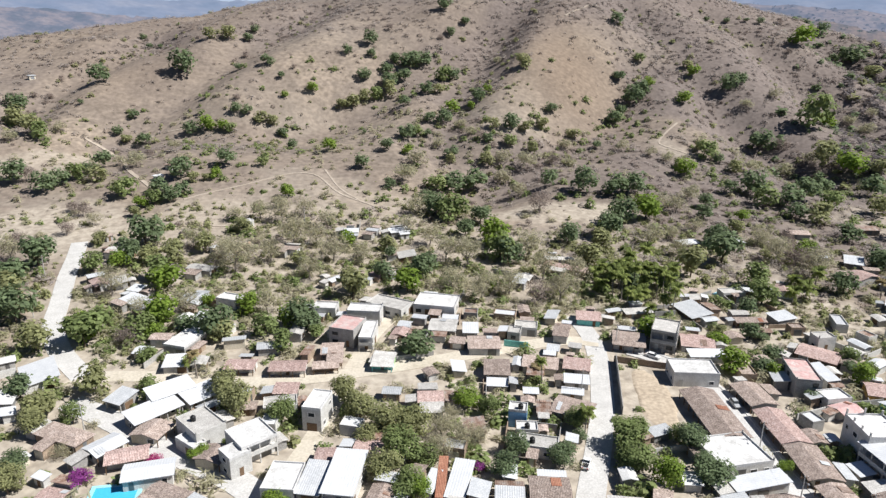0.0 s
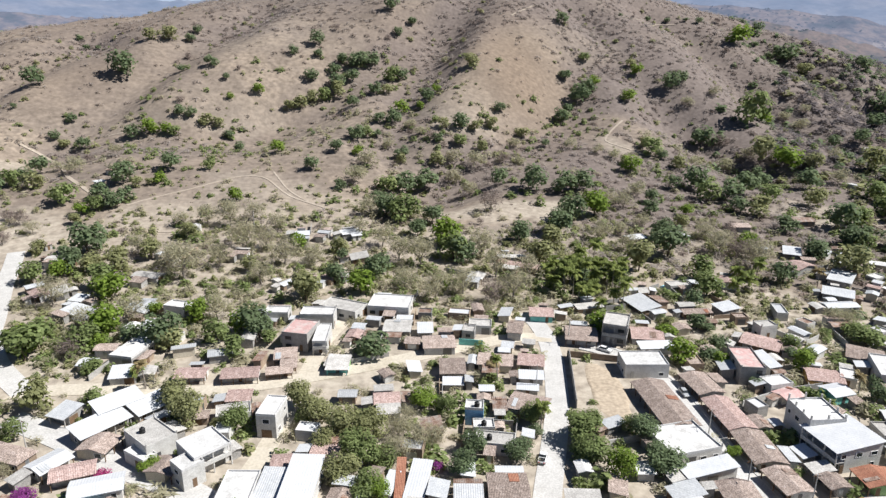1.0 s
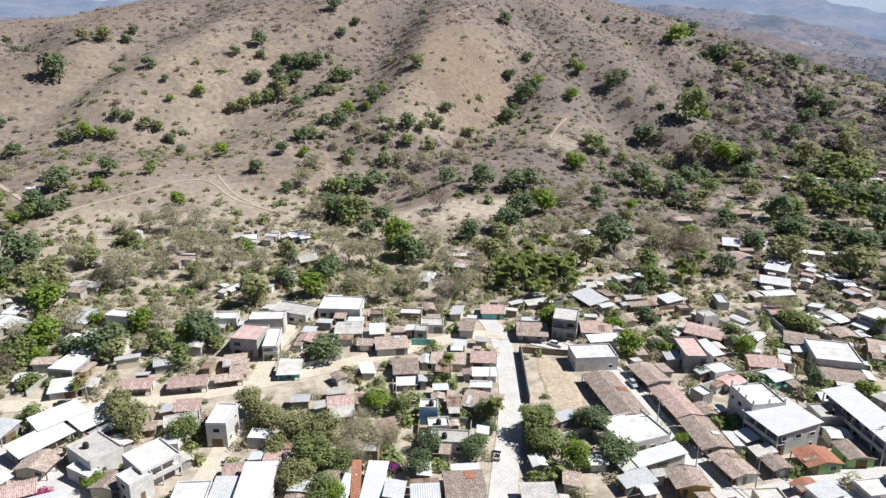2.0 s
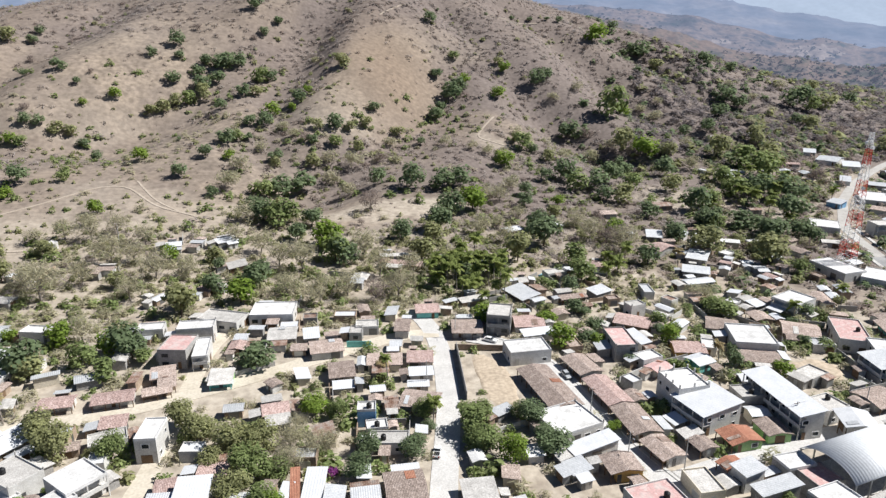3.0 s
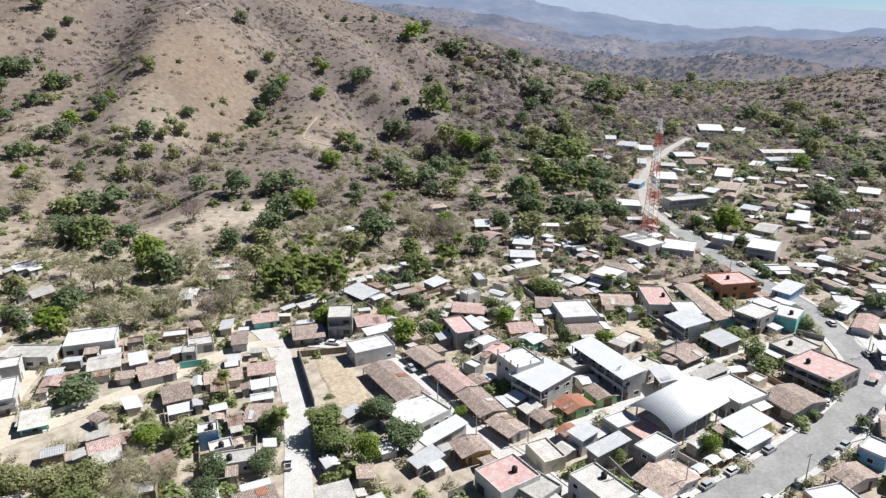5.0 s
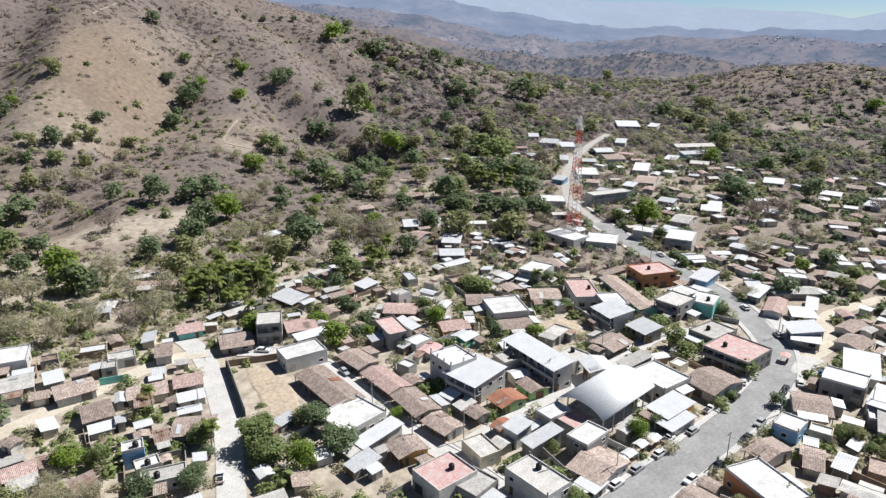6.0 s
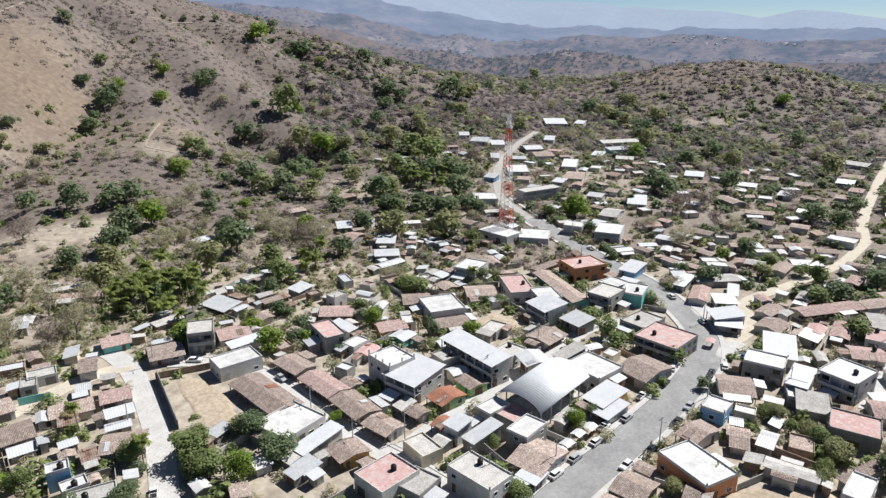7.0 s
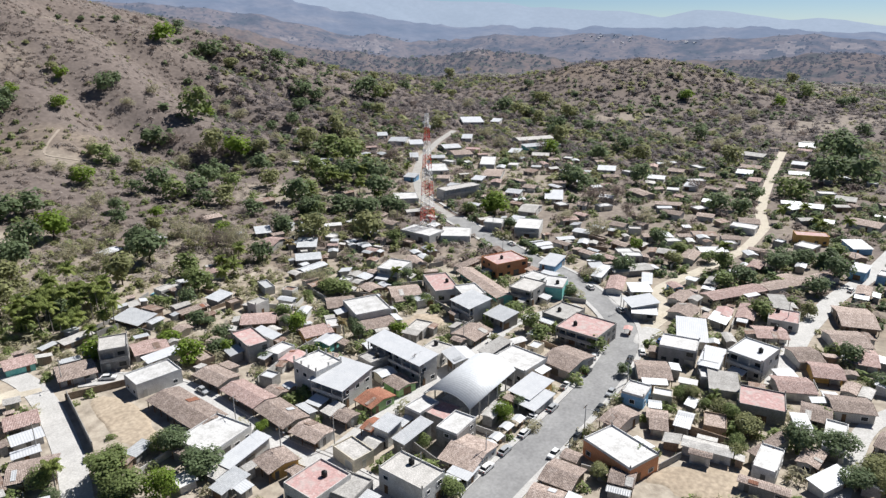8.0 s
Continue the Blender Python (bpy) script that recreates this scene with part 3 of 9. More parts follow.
def house(x, y, turn, w, d, h, roof, cover, wall, tank=False, far=False, shed=False, porch=0.0, stubs=False):
    """A house with its roof w by d metres and its eaves h metres over the ground."""
    rng = random.Random(int(x * 13 + y * 7))
    FOOT.append((x, y, turn, w, d))
    if not porch and not shed and not far and roof in ("gable", "shed") and d > 4.6 and rng.random() < 0.6:
        porch = 1.5
    c, s = math.cos(radians(turn)), math.sin(radians(turn))
    base = gz(x, y)
    low = min(gz(x + c * i * w / 2 - s * j * d / 2, y + s * i * w / 2 + c * j * d / 2) for i in (-1, 1) for j in (-1, 1)) - base - 0.3
    storeys = max(1, round(h / 3.0))
    words = f"{'two-storey ' if storeys == 2 else 'three-storey ' if storeys > 2 else ''}{WALL_WORDS[wall]} house with {ROOF_WORDS[cover]}"
    if shed == "out":
        ob = thing("outbuilding", x, y, base, turn, f"small {WALL_WORDS[wall]} outbuilding with {ROOF_WORDS[cover]}", "outbuilding", "outbuildings")
    elif shed:
        ob = thing("shed", x, y, base, turn, f"{WALL_WORDS[wall]} lean-to shed with {ROOF_WORDS[cover]}", "shed", "lean-to sheds")
    else:
        small = w * d < 48 and storeys == 1
        ob = thing("cottage" if small else "house", x, y, base, turn, words.replace(" house ", " cottage ") if small else words, "cottage" if small else "house", "village cottages" if small else "village houses")
    o = 0.0 if roof == "flat" else 0.45
    a, b = w / 2 - o, d / 2 - o
    a, b = max(a, 0.8), max(b, 0.8)
    wm, rm = M[wall], M[cover]
    bm = bmesh.new()
    if roof == "gable":
        up = min(0.19 * d / 2, 1.4) + 0.12
        f = b - porch
        prof = [(-f, low), (b, low), (b, h - 0.05), (0, h + up - 0.12), (-f, h - 0.05 + (up - 0.1) * porch / max(b, 0.1) * 0.8)]
        ends = [[bm.verts.new((sx * a, py, pz)) for py, pz in prof] for sx in (-1, 1)]
        for i in range(5):
            j = (i + 1) % 5
            bm.faces.new((ends[0][i], ends[0][j], ends[1][j], ends[1][i]))
        bm.faces.new(ends[0][::-1])
        bm.faces.new(ends[1])
    elif roof == "shed":
        up = min(0.13 * d, 1.3)
        prof = [(-b + porch, low), (b, low), (b, h + up - 0.12), (-b + porch, h - 0.02 + up * porch / d)]
        ends = [[bm.verts.new((sx * a, py, pz)) for py, pz in prof] for sx in (-1, 1)]
        for i in range(4):
            j = (i + 1) % 4
            bm.faces.new((ends[0][i], ends[0][j], ends[1][j], ends[1][i]))
        bm.faces.new(ends[0][::-1])
        bm.faces.new(ends[1])
    else:
        add_box(bm, -a, a, -b + (porch if roof == "flat" else 0.0), b, low, h - (0.1 if roof == "hip" else 0.0))
    part("wall", bm, wm, ob)
    if porch and roof in ("flat", "shed"):
        gallery(ob, a, b, h, low, porch, storeys, wm)
    bm = bmesh.new()
    sag = 0.10 if cover in ("tile", "red_tile", "slab", "rust") else 0.02
    if roof == "gable":
        n = max(2, int(w / 2.5))
        rows = []
        for i in range(n + 1):
            px = -w / 2 + w * i / n
            top = h + up + rng.uniform(-sag, sag * 0.4)
            e0, e1, q0, q1 = (rng.uniform(-sag, sag) * 0.7 for _ in range(4))
            rows.append([bm.verts.new(p) for p in ((px, -d / 2, h - 0.16), (px, -d / 2, h + e0), (px, -d / 4, h + up / 2 + q0), (px, 0, top), (px, d / 4, h + up / 2 + q1), (px, d / 2, h + e1), (px, d / 2, h - 0.16), (px, 0, h + up - 0.2))])
        for p, q in zip(rows, rows[1:]):
            for k in range(8):
                bm.faces.new((p[k], q[k], q[(k + 1) % 8], p[(k + 1) % 8]))
        bm.faces.new(rows[0])
        bm.faces.new(rows[-1][::-1])
    elif roof == "shed":
        n = max(2, int(w / 2.5))
        rows = []
        for i in range(n + 1):
            px = -w / 2 + w * i / n
            e = rng.uniform(-sag, sag) * 0.5
            rows.append([bm.verts.new(p) for p in ((px, -d / 2, h + e), (px, d / 2, h + up + e * 0.5), (px, d / 2, h + up - 0.1), (px, -d / 2, h - 0.1 + e))])
        for p, q in zip(rows, rows[1:]):
            for k in range(4):
                bm.faces.new((p[k], q[k], q[(k + 1) % 4], p[(k + 1) % 4]))
        bm.faces.new(rows[0])
        bm.faces.new(rows[-1][::-1])
    elif roof == "hip":
        r = max(0.6, w / 2 - d / 2)
        up = 0.24 * d / 2
        lo = [bm.verts.new((sx * w / 2, sy * d / 2, h - 0.15)) for sx, sy in ((-1, -1), (1, -1), (1, 1), (-1, 1))]
        ev = [bm.verts.new((sx * w / 2, sy * d / 2, h)) for sx, sy in ((-1, -1), (1, -1), (1, 1), (-1, 1))]
        k0, k1 = bm.verts.new((-r, 0, h + up)), bm.verts.new((r, 0, h + up))
        for i in range(4):
            bm.faces.new((lo[i], lo[(i + 1) % 4], ev[(i + 1) % 4], ev[i]))
        bm.faces.new(lo[::-1])
        for f in ((ev[0], ev[1], k1, k0), (ev[1], ev[2], k1), (ev[2], ev[3], k0, k1), (ev[3], ev[0], k0)):
            bm.faces.new(f)
    else:
        add_box(bm, -w / 2 + 0.16, w / 2 - 0.16, -d / 2 + 0.16, d / 2 - 0.16, h - 0.02, h + 0.05)
    part("roof", bm, rm, ob)
    if roof == "flat":
        bm = bmesh.new()
        e = 0.45 if not far else 0.3
        loops = []
        for z in (h - 0.25, h + e):
            for k in (-0.01, 0.15):
                loops.append([bm.verts.new((sx * (a - k), sy * (b - k), z)) for sx, sy in ((-1, -1), (1, -1), (1, 1), (-1, 1))])
        lo, li, uo, ui = loops
        for m in range(4):
            n = (m + 1) % 4
            bm.faces.new((lo[m], lo[n], uo[n], uo[m]))
            bm.faces.new((li[n], li[m], ui[m], ui[n]))
            bm.faces.new((uo[m], uo[n], ui[n], ui[m]))
            bm.faces.new((lo[n], lo[m], li[m], li[n]))
        part("parapet", bm, M["white_roof"] if cover == "white_roof" else wm, ob)
    if porch and roof == "gable":
        for i in range(int(w / 3.2) + 1):
            px = -w / 2 + 0.4 + (w - 0.8) * i / max(1, int(w / 3.2))
            box("post", px - 0.09, px + 0.09, -d / 2 + 0.25, -d / 2 + 0.43, low, h + 0.02, M["wood"], ob, "dark wooden porch post")
    # openings on each storey and side
    win, pane = shared("window", window_mesh), shared("pane", pane_mesh)
    doors = [shared("door_wood", lambda: door_mesh(M["wood"])), shared("door_iron", lambda: door_mesh(M["iron"])), shared("door_steel", lambda: door_mesh(M["steel"]))]
    for side in range(4):
        span, off = ((2 * a, b), (2 * b, a))[side % 2]
        slots = int(span / 3.2)
        if span < 2.0 or ((far or shed) and side >= 2) or (shed and side == 1):
            continue
        q = radians(90 * side)
        door_at = rng.randrange(max(1, slots)) if side in (0, 1) else -1
        for level in range(storeys):
            foot = level * (h / storeys)
            for i in range(max(1, slots)):
                along = (i + 0.5) * span / max(1, slots) - span / 2
                # local place on this side
                px, py = along, -off + (porch if side == 0 else 0.0)
                lx, ly = px * math.cos(q) - py * math.sin(q), px * math.sin(q) + py * math.cos(q)
                if level == 0 and i == door_at:
                    size = (1.0 if rng.random() < 0.5 else 2.6, 1, min(2.2, h - 0.4))
                    attach("door", rng.choice(doors), ob, lx, ly, 0.02, 90 * side, size)
                elif not shed and rng.random() < (0.62 if not far else 0.2) and h / storeys > 2.4:
                    size = (rng.choice((1.2, 1.5, 1.9)), 1, rng.choice((1.1, 1.3)))
                    wo = attach("window", win if math.hypot(x, y) < 195 else shared("far_window", far_window_mesh), ob, lx, ly, foot + 0.8, 90 * side, size)
                    if math.hypot(x, y) < 195:
                        attach("pane", pane, wo)
    if stubs:
        for i in range(4):
            for j in range(3):
                if (i in (0, 3) or j in (0, 2)):
                    px, py, tall = -a + 0.2 + (2 * a - 0.4) * i / 3, -b + 0.2 + (2 * b - 0.4) * j / 2, rng.uniform(0.9, 1.6)
                    box("column_stub", px - 0.17, px + 0.17, py - 0.17, py + 0.17, h + 0.35, h + 0.45 + tall, wm, ob, "white unfinished rooftop column")
    close = not far and not shed and math.hypot(x, y) < 235
    if close and roof == "flat" and min(a, b) > 1.8:
        tank = tank or rng.random() < 0.16
        if rng.random() < 0.35:
            top = h + 0.45
            for sx, sy in ((-1, -1), (1, -1), (1, 1), (-1, 1)):
                stub = rng.uniform(0.35, 0.8)
                box("column_stub", sx * (a - 0.08) - 0.13, sx * (a - 0.08) + 0.13, sy * (b - 0.08) - 0.13, sy * (b - 0.08) + 0.13, top - 0.1, top + stub, M["block"], ob, "unfinished concrete column stub")
    if close and roof == "gable" and rng.random() < 0.5:
        half, rise, side = d / 2, up / (d / 2), rng.choice((-1, 1))
        pw, px = rng.uniform(1.0, 2.2), rng.uniform(-0.35, 0.35) * w
        v0, v1 = half * rng.uniform(0.1, 0.3), half * rng.uniform(0.75, 1.0)
        bm = bmesh.new()
        rows = [[bm.verts.new((px + sx * pw / 2, side * v, h + (half - v) * rise + lift)) for sx in (-1, 1)] for v, lift in ((v0, 0.13), (v1, 0.13), (v1, 0.09), (v0, 0.09))]
        for i in range(4):
            j = (i + 1) % 4
            bm.faces.new((rows[i][0], rows[i][1], rows[j][1], rows[j][0]))
        bm.faces.new([r[0] for r in rows])
        bm.faces.new([r[1] for r in rows][::-1])
        patched = rng.choice((("sheet", "galvanised sheet patching the roof"), ("rust", "rusted sheet patching the roof"), ("slab", "grey sheet patching the roof"), ("red_tile", "newer red tiles on the roof")))
        part("roof_patch", bm, M[patched[0]], ob, patched[1])
    if tank:
        bm_me = shared("tank", tank_mesh)
        k = attach("water_tank", bm_me, ob, rng.uniform(-a, a) * 0.5, rng.uniform(-b, b) * 0.5, h + 0.05 if roof == "flat" else h + up, 0, (1.3, 1.3, 1.3), "black plastic water tank")
    return ob


def overlaps(x, y, turn, w, d, gap=0.1):
    """Whether a rectangle on the plan meets a house or a street."""
    c, s = math.cos(radians(turn)), math.sin(radians(turn))
    pts = [(x + c * i * w / 2 - s * j * d / 2, y + s * i * w / 2 + c * j * d / 2) for i in (-1, 0, 1) for j in (-1, 0, 1)]
    for hx, hy, ht, hw, hd in FOOT:
        if math.hypot(hx - x, hy - y) > (hw + hd + w + d) / 1.6:
            continue
        hc, hs = math.cos(radians(ht)), math.sin(radians(ht))
        for px, py in pts:
            u, v = (px - hx) * hc + (py - hy) * hs, (py - hy) * hc - (px - hx) * hs
            if abs(u) < hw / 2 + gap and abs(v) < hd / 2 + gap:
                return True
        for i in (-1, 0, 1):
            for j in (-1, 0, 1):
                qx, qy = hx + hc * i * hw / 2 - hs * j * hd / 2, hy + hs * i * hw / 2 + hc * j * hd / 2
                u, v = (qx - x) * c + (qy - y) * s, (qy - y) * c - (qx - x) * s
                if abs(u) < w / 2 + gap and abs(v) < d / 2 + gap:
                    return True
    px, py = np.array([p[0] for p in pts]), np.array([p[1] for p in pts])
    return any((near_line(px, py, line) < wd / 2 + 0.6).any() for line, wd in STREETS)


def yard_wall(x, y, turn, length, height, mat, words):
    """A block wall that steps with the ground, with a capping course."""
    ob = thing("yard_wall", x, y, gz(x, y), turn, words, "wall", "yard walls")
    c, s = math.cos(radians(turn)), math.sin(radians(turn))
    n = max(1, int(length / 3))
    bm = bmesh.new()
    rows = []
    for i in range(n + 1):
        u = -length / 2 + length * i / n
        z = gz(x + c * u, y + s * u) - gz(x, y)
        rows.append([bm.verts.new(p) for p in ((u, -0.09, z - 0.4), (u, 0.09, z - 0.4), (u, 0.09, z + height), (u, -0.09, z + height))])
    for p, q in zip(rows, rows[1:]):
        for k in range(4):
            bm.faces.new((p[k], q[k], q[(k + 1) % 4], p[(k + 1) % 4]))
    bm.faces.new(rows[0])
    bm.faces.new(rows[-1][::-1])
    part("masonry", bm, mat, ob)
    return ob


# ---- plants ----


def crown_mesh(name, mat, seed, leaves, leaf, blobs=9, low=0.3, ragged=0.5, long=0.7, thin=0.5):
    """A crown one unit high and about one unit wide: leaf clumps round several limbs, with gaps between."""
    r = np.random.RandomState(seed)
    mid = (1 + low) / 2
    centres = [(0, 0, mid, 0.27)]
    for i in range(blobs):
        q = 2.4 * i + r.rand()
        el = r.uniform(-0.6, 1.1)
        k = 0.27 + 0.06 * r.rand()
        centres.append((k * np.cos(q) * np.cos(el), k * np.sin(q) * np.cos(el), mid + (1 - low) * 0.34 * np.sin(el), 0.18 + 0.1 * r.rand()))
    centres = np.array(centres)
    share = centres[:, 3] ** 2
    pick = r.choice(len(centres), leaves, p=share / share.sum())
    d = r.normal(size=(leaves, 3))
    d /= np.linalg.norm(d, axis=1)[:, None]
    rad = centres[pick, 3] * (0.7 + 0.45 * r.rand(leaves))
    p = centres[pick, :3] + d * rad[:, None]
    n = d + np.array([0, 0, 0.7]) + ragged * r.normal(size=(leaves, 3))
    n /= np.linalg.norm(n, axis=1)[:, None]
    u = np.cross(n, r.normal(size=(leaves, 3)))
    u /= np.linalg.norm(u, axis=1)[:, None]
    v = np.cross(n, u)
    s = leaf * (0.6 + 0.8 * r.rand(leaves))[:, None]
    quad = np.stack([p - u * s * long, p - v * s * thin, p + u * s * long, p + v * s * thin], 1).reshape(-1, 3)
    return raw_mesh(name, quad, mat)


def raw_mesh(name, quads, mat):
    """A mesh of loose four-cornered leaves."""
    me = bpy.data.meshes.new(name)
    n = len(quads)
    me.vertices.add(n)
    me.vertices.foreach_set("co", quads.ravel())
    me.loops.add(n)
    me.loops.foreach_set("vertex_index", np.arange(n))
    me.polygons.add(n // 4)
    me.polygons.foreach_set("loop_start", np.arange(0, n, 4))
    me.update(calc_edges=True)
    me.materials.append(mat)
    return me


def trunk_mesh(mat, seed, limbs=5, height=0.5):
    r = random.Random(seed)
    bm = bmesh.new()
    lean = Vector((r.uniform(-0.05, 0.05), r.uniform(-0.05, 0.05), height * 0.55))
    add_rod(bm, (0, 0, -0.06), lean, 0.03, 6, 0.022)
    for i in range(limbs):
        q = 2 * math.pi * (i + r.random() * 0.6) / limbs
        mid = lean + Vector((0.14 * math.cos(q), 0.14 * math.sin(q), r.uniform(0.12, 0.22)))
        add_rod(bm, lean, mid, 0.02, 4, 0.013)
        add_rod(bm, mid, mid + Vector((0.12 * math.cos(q + 0.4), 0.12 * math.sin(q + 0.4), r.uniform(0.08, 0.2))), 0.013, 4, 0.005)
        add_rod(bm, mid, mid + Vector((0.10 * math.cos(q - 0.7), 0.10 * math.sin(q - 0.7), r.uniform(0.02, 0.14))), 0.010, 4, 0.004)
    return to_mesh("trunk", bm, mat)


TREE_WORDS = {"green": "leafy green tree", "dark": "dense dark green tree", "bright": "bright fresh green tree", "olive": "dusty olive-green tree with thin leaves",
              "grey": "nearly leafless grey dry-season tree", "brown": "dry tree with brown withered leaves", "purple": "bougainvillea bush covered in purple flowers", "magenta": "bougainvillea bush with magenta flowers"}


def tree(x, y, height, width, kind, turn=0.0, place="among the houses"):
    """A tree or bush of its own: trunk with limbs, and a crown of separate leaves."""
    v = int(abs(x * 3 + y * 5)) % 5
    bush = height < 3.2
    thin = kind in ("grey", "brown")
    near = math.hypot(x, y) < 175
    n = (1700 if thin else 2300) if near else (700 if thin else 620)
    size = (0.032 if thin else 0.048) if near else (0.05 if thin else 0.088)
    me = shared(("crown", kind, v, bush, near), lambda: crown_mesh("crown", LEAF[kind], 10 * v + len(kind) + 3, n, size, blobs=8 + v, low=0.0 if bush else 0.06, ragged=0.9 if thin else 0.3, long=1.9 if thin else 0.7, thin=0.17 if thin else 0.5))
    tm = shared(("trunk", thin, v), lambda: trunk_mesh(M["grey_bark"] if thin else M["bark"], v))
    word = TREE_WORDS[kind]
    ob = thing("bush" if bush else "tree", x, y, gz(x, y), turn, f"{word} {place}", "bush" if bush else "tree", "trees")
    ob.scale = (width, width, height)
    attach("trunk", tm, ob)
    attach("crown", me, ob)
    return ob


WOODS = {}


def wood_tree(x, y, height, width, kind, turn=0.0):
    """A tree far off on the slopes, joined later with the others of its kind."""
    WOODS.setdefault(kind, []).append((x, y, height, width, turn))


def join_woods():
    for kind, rows in WOODS.items():
        chunks = []
        for i, (x, y, height, width, turn) in enumerate(rows):
            thin = kind in ("grey", "brown")
            me = shared(("far_crown", kind, i % 5), lambda: crown_mesh("crown", LEAF[kind], 10 * (i % 5) + len(kind) + 3, 430, 0.07 if thin else 0.095, blobs=8 + i % 5, low=0.0, ragged=0.9 if thin else 0.3, long=1.7 if thin else 0.7, thin=0.2 if thin else 0.5))
            q = np.empty(len(me.vertices) * 3)
            me.vertices.foreach_get("co", q)
            q = q.reshape(-1, 3)
            c, s = math.cos(radians(turn)), math.sin(radians(turn))
            chunks.append(np.stack([x + (q[:, 0] * c - q[:, 1] * s) * width, y + (q[:, 0] * s + q[:, 1] * c) * width, gz(x, y) + q[:, 2] * height], 1))
        tagged(new("tree_belt", raw_mesh("tree_belt", np.concatenate(chunks), LEAF[kind])), f"belt of {TREE_WORDS[kind].split(' with ')[0]}s on the far slopes", "trees", kind="stuff")


def palm_mesh(kind, seed):
    """Arching fronds with separate leaflets hanging from both sides of a midrib, one unit long."""
    r = random.Random(seed)
    quads = []
    fronds = 24
    for i in range(fronds):
        q = 2 * math.pi * i / fronds * 2.0 + r.uniform(-0.25, 0.25)
        rise = 1.9 - 2.4 * i / fronds + r.uniform(-0.2, 0.2)
        o = Vector((math.cos(q), math.sin(q), 0))
        side = Vector((-math.sin(q), math.cos(q), 0))
        out = [0.11 * k * (1 - 0.012 * k * max(0.0, rise)) for k in range(10)]
        spine = [o * u + Vector((0, 0, rise * u - (0.45 + 0.5 * max(0.0, rise)) * u * u)) for u in out]
        for k, (a, b) in enumerate(zip(spine, spine[1:])):
            reach = 0.27 * math.sin(math.pi * (k + 1.2) / 11)
            rib = (b - a)
            quads += [a - side * 0.012, b - side * 0.01, b + side * 0.01, a + side * 0.012]
            for e in (-1, 1):
                for f in (0.1, 0.55):
                    root = a + rib * f
                    tip = root + side * e * reach + o * 0.07 - Vector((0, 0, 0.09 + r.uniform(0, 0.05)))
                    quads += [root, root + rib * 0.62, tip + rib * 0.34, tip]
    return raw_mesh("crown", np.array([tuple(p) for p in quads]), LEAF[kind])


def palm(x, y, height, spread, kind="palm", turn=0.0):
    v = int(abs(x * 3 + y)) % 3
    ob = thing("palm_tree", x, y, gz(x, y), turn, "tall coconut palm with arching green fronds" if kind == "palm" else "palm with yellowing dry fronds", "palm tree", "palms")
    bm = bmesh.new()
    lean = [(0, 0, -0.3), (0.15, 0.05, height * 0.35), (0.4, 0.1, height * 0.7), (0.75, 0.15, height)]
    for i, (a, b) in enumerate(zip(lean, lean[1:])):
        add_rod(bm, a, b, 0.2 - 0.03 * i, 6, 0.17 - 0.03 * i)
    part("trunk", bm, M["grey_bark"], ob)
    attach("crown", shared(("palm", kind, v), lambda: palm_mesh(kind, v)), ob, 0.75, 0.15, height, 40 * v, (spread, spread, spread))
    return ob


def scatter(name, spots, sizes, kind, label, category, seed, leaves=46, leaf=0.16, tall=1.0):
    """Many low shrubs joined into one object."""
    r = np.random.RandomState(seed)
    forms = []
    twiggy = kind in ("grey", "brown", "haze_grey", "thorn", "mauve")
    for k in range(6):
        n = leaves
        d = r.normal(size=(n, 3))
        d /= np.linalg.norm(d, axis=1)[:, None]
        d[:, 2] = np.abs(d[:, 2]) * 0.9
        lump = 0.72 + 0.28 * np.sin(3 * np.arctan2(d[:, 1], d[:, 0]) + k) * (1 - d[:, 2])
        p = d * (lump * (0.35 + 0.65 * r.rand(n) ** 0.5))[:, None] * np.array([0.55, 0.55, 0.8])
        nrm = 0.6 * d + np.array([0, 0, 0.8]) + 0.35 * r.normal(size=(n, 3))
        nrm /= np.linalg.norm(nrm, axis=1)[:, None]
        u = np.cross(nrm, r.normal(size=(n, 3)))
        u /= np.linalg.norm(u, axis=1)[:, None]
        v = np.cross(nrm, u)
        s = leaf * (0.5 + r.rand(n))[:, None]
        thin = 0.24 if twiggy else 0.62
        long = 1.6 if twiggy else 1.0
        forms.append(np.stack([p - u * s * long, p - v * s * thin, p + u * s * long, p + v * s * thin], 1).reshape(-1, 3))
    chunks = []
    z = ground_z(spots[:, 0], spots[:, 1])
    for i, (x, y) in enumerate(spots):
        q = r.rand() * 6.283
        c, s = math.cos(q) * sizes[i], math.sin(q) * sizes[i]
        g = forms[r.randint(6)]
        h = tall * sizes[i] * (0.75 + 0.5 * r.rand())
        chunks.append(np.stack([x + g[:, 0] * c - g[:, 1] * s, y + g[:, 0] * s + g[:, 1] * c, z[i] + g[:, 2] * h], 1))
    ob = new(name, raw_mesh(name, np.concatenate(chunks), LEAF[kind]))
    return tagged(ob, label, category, kind="stuff")
# ---- sports roof, tower ----


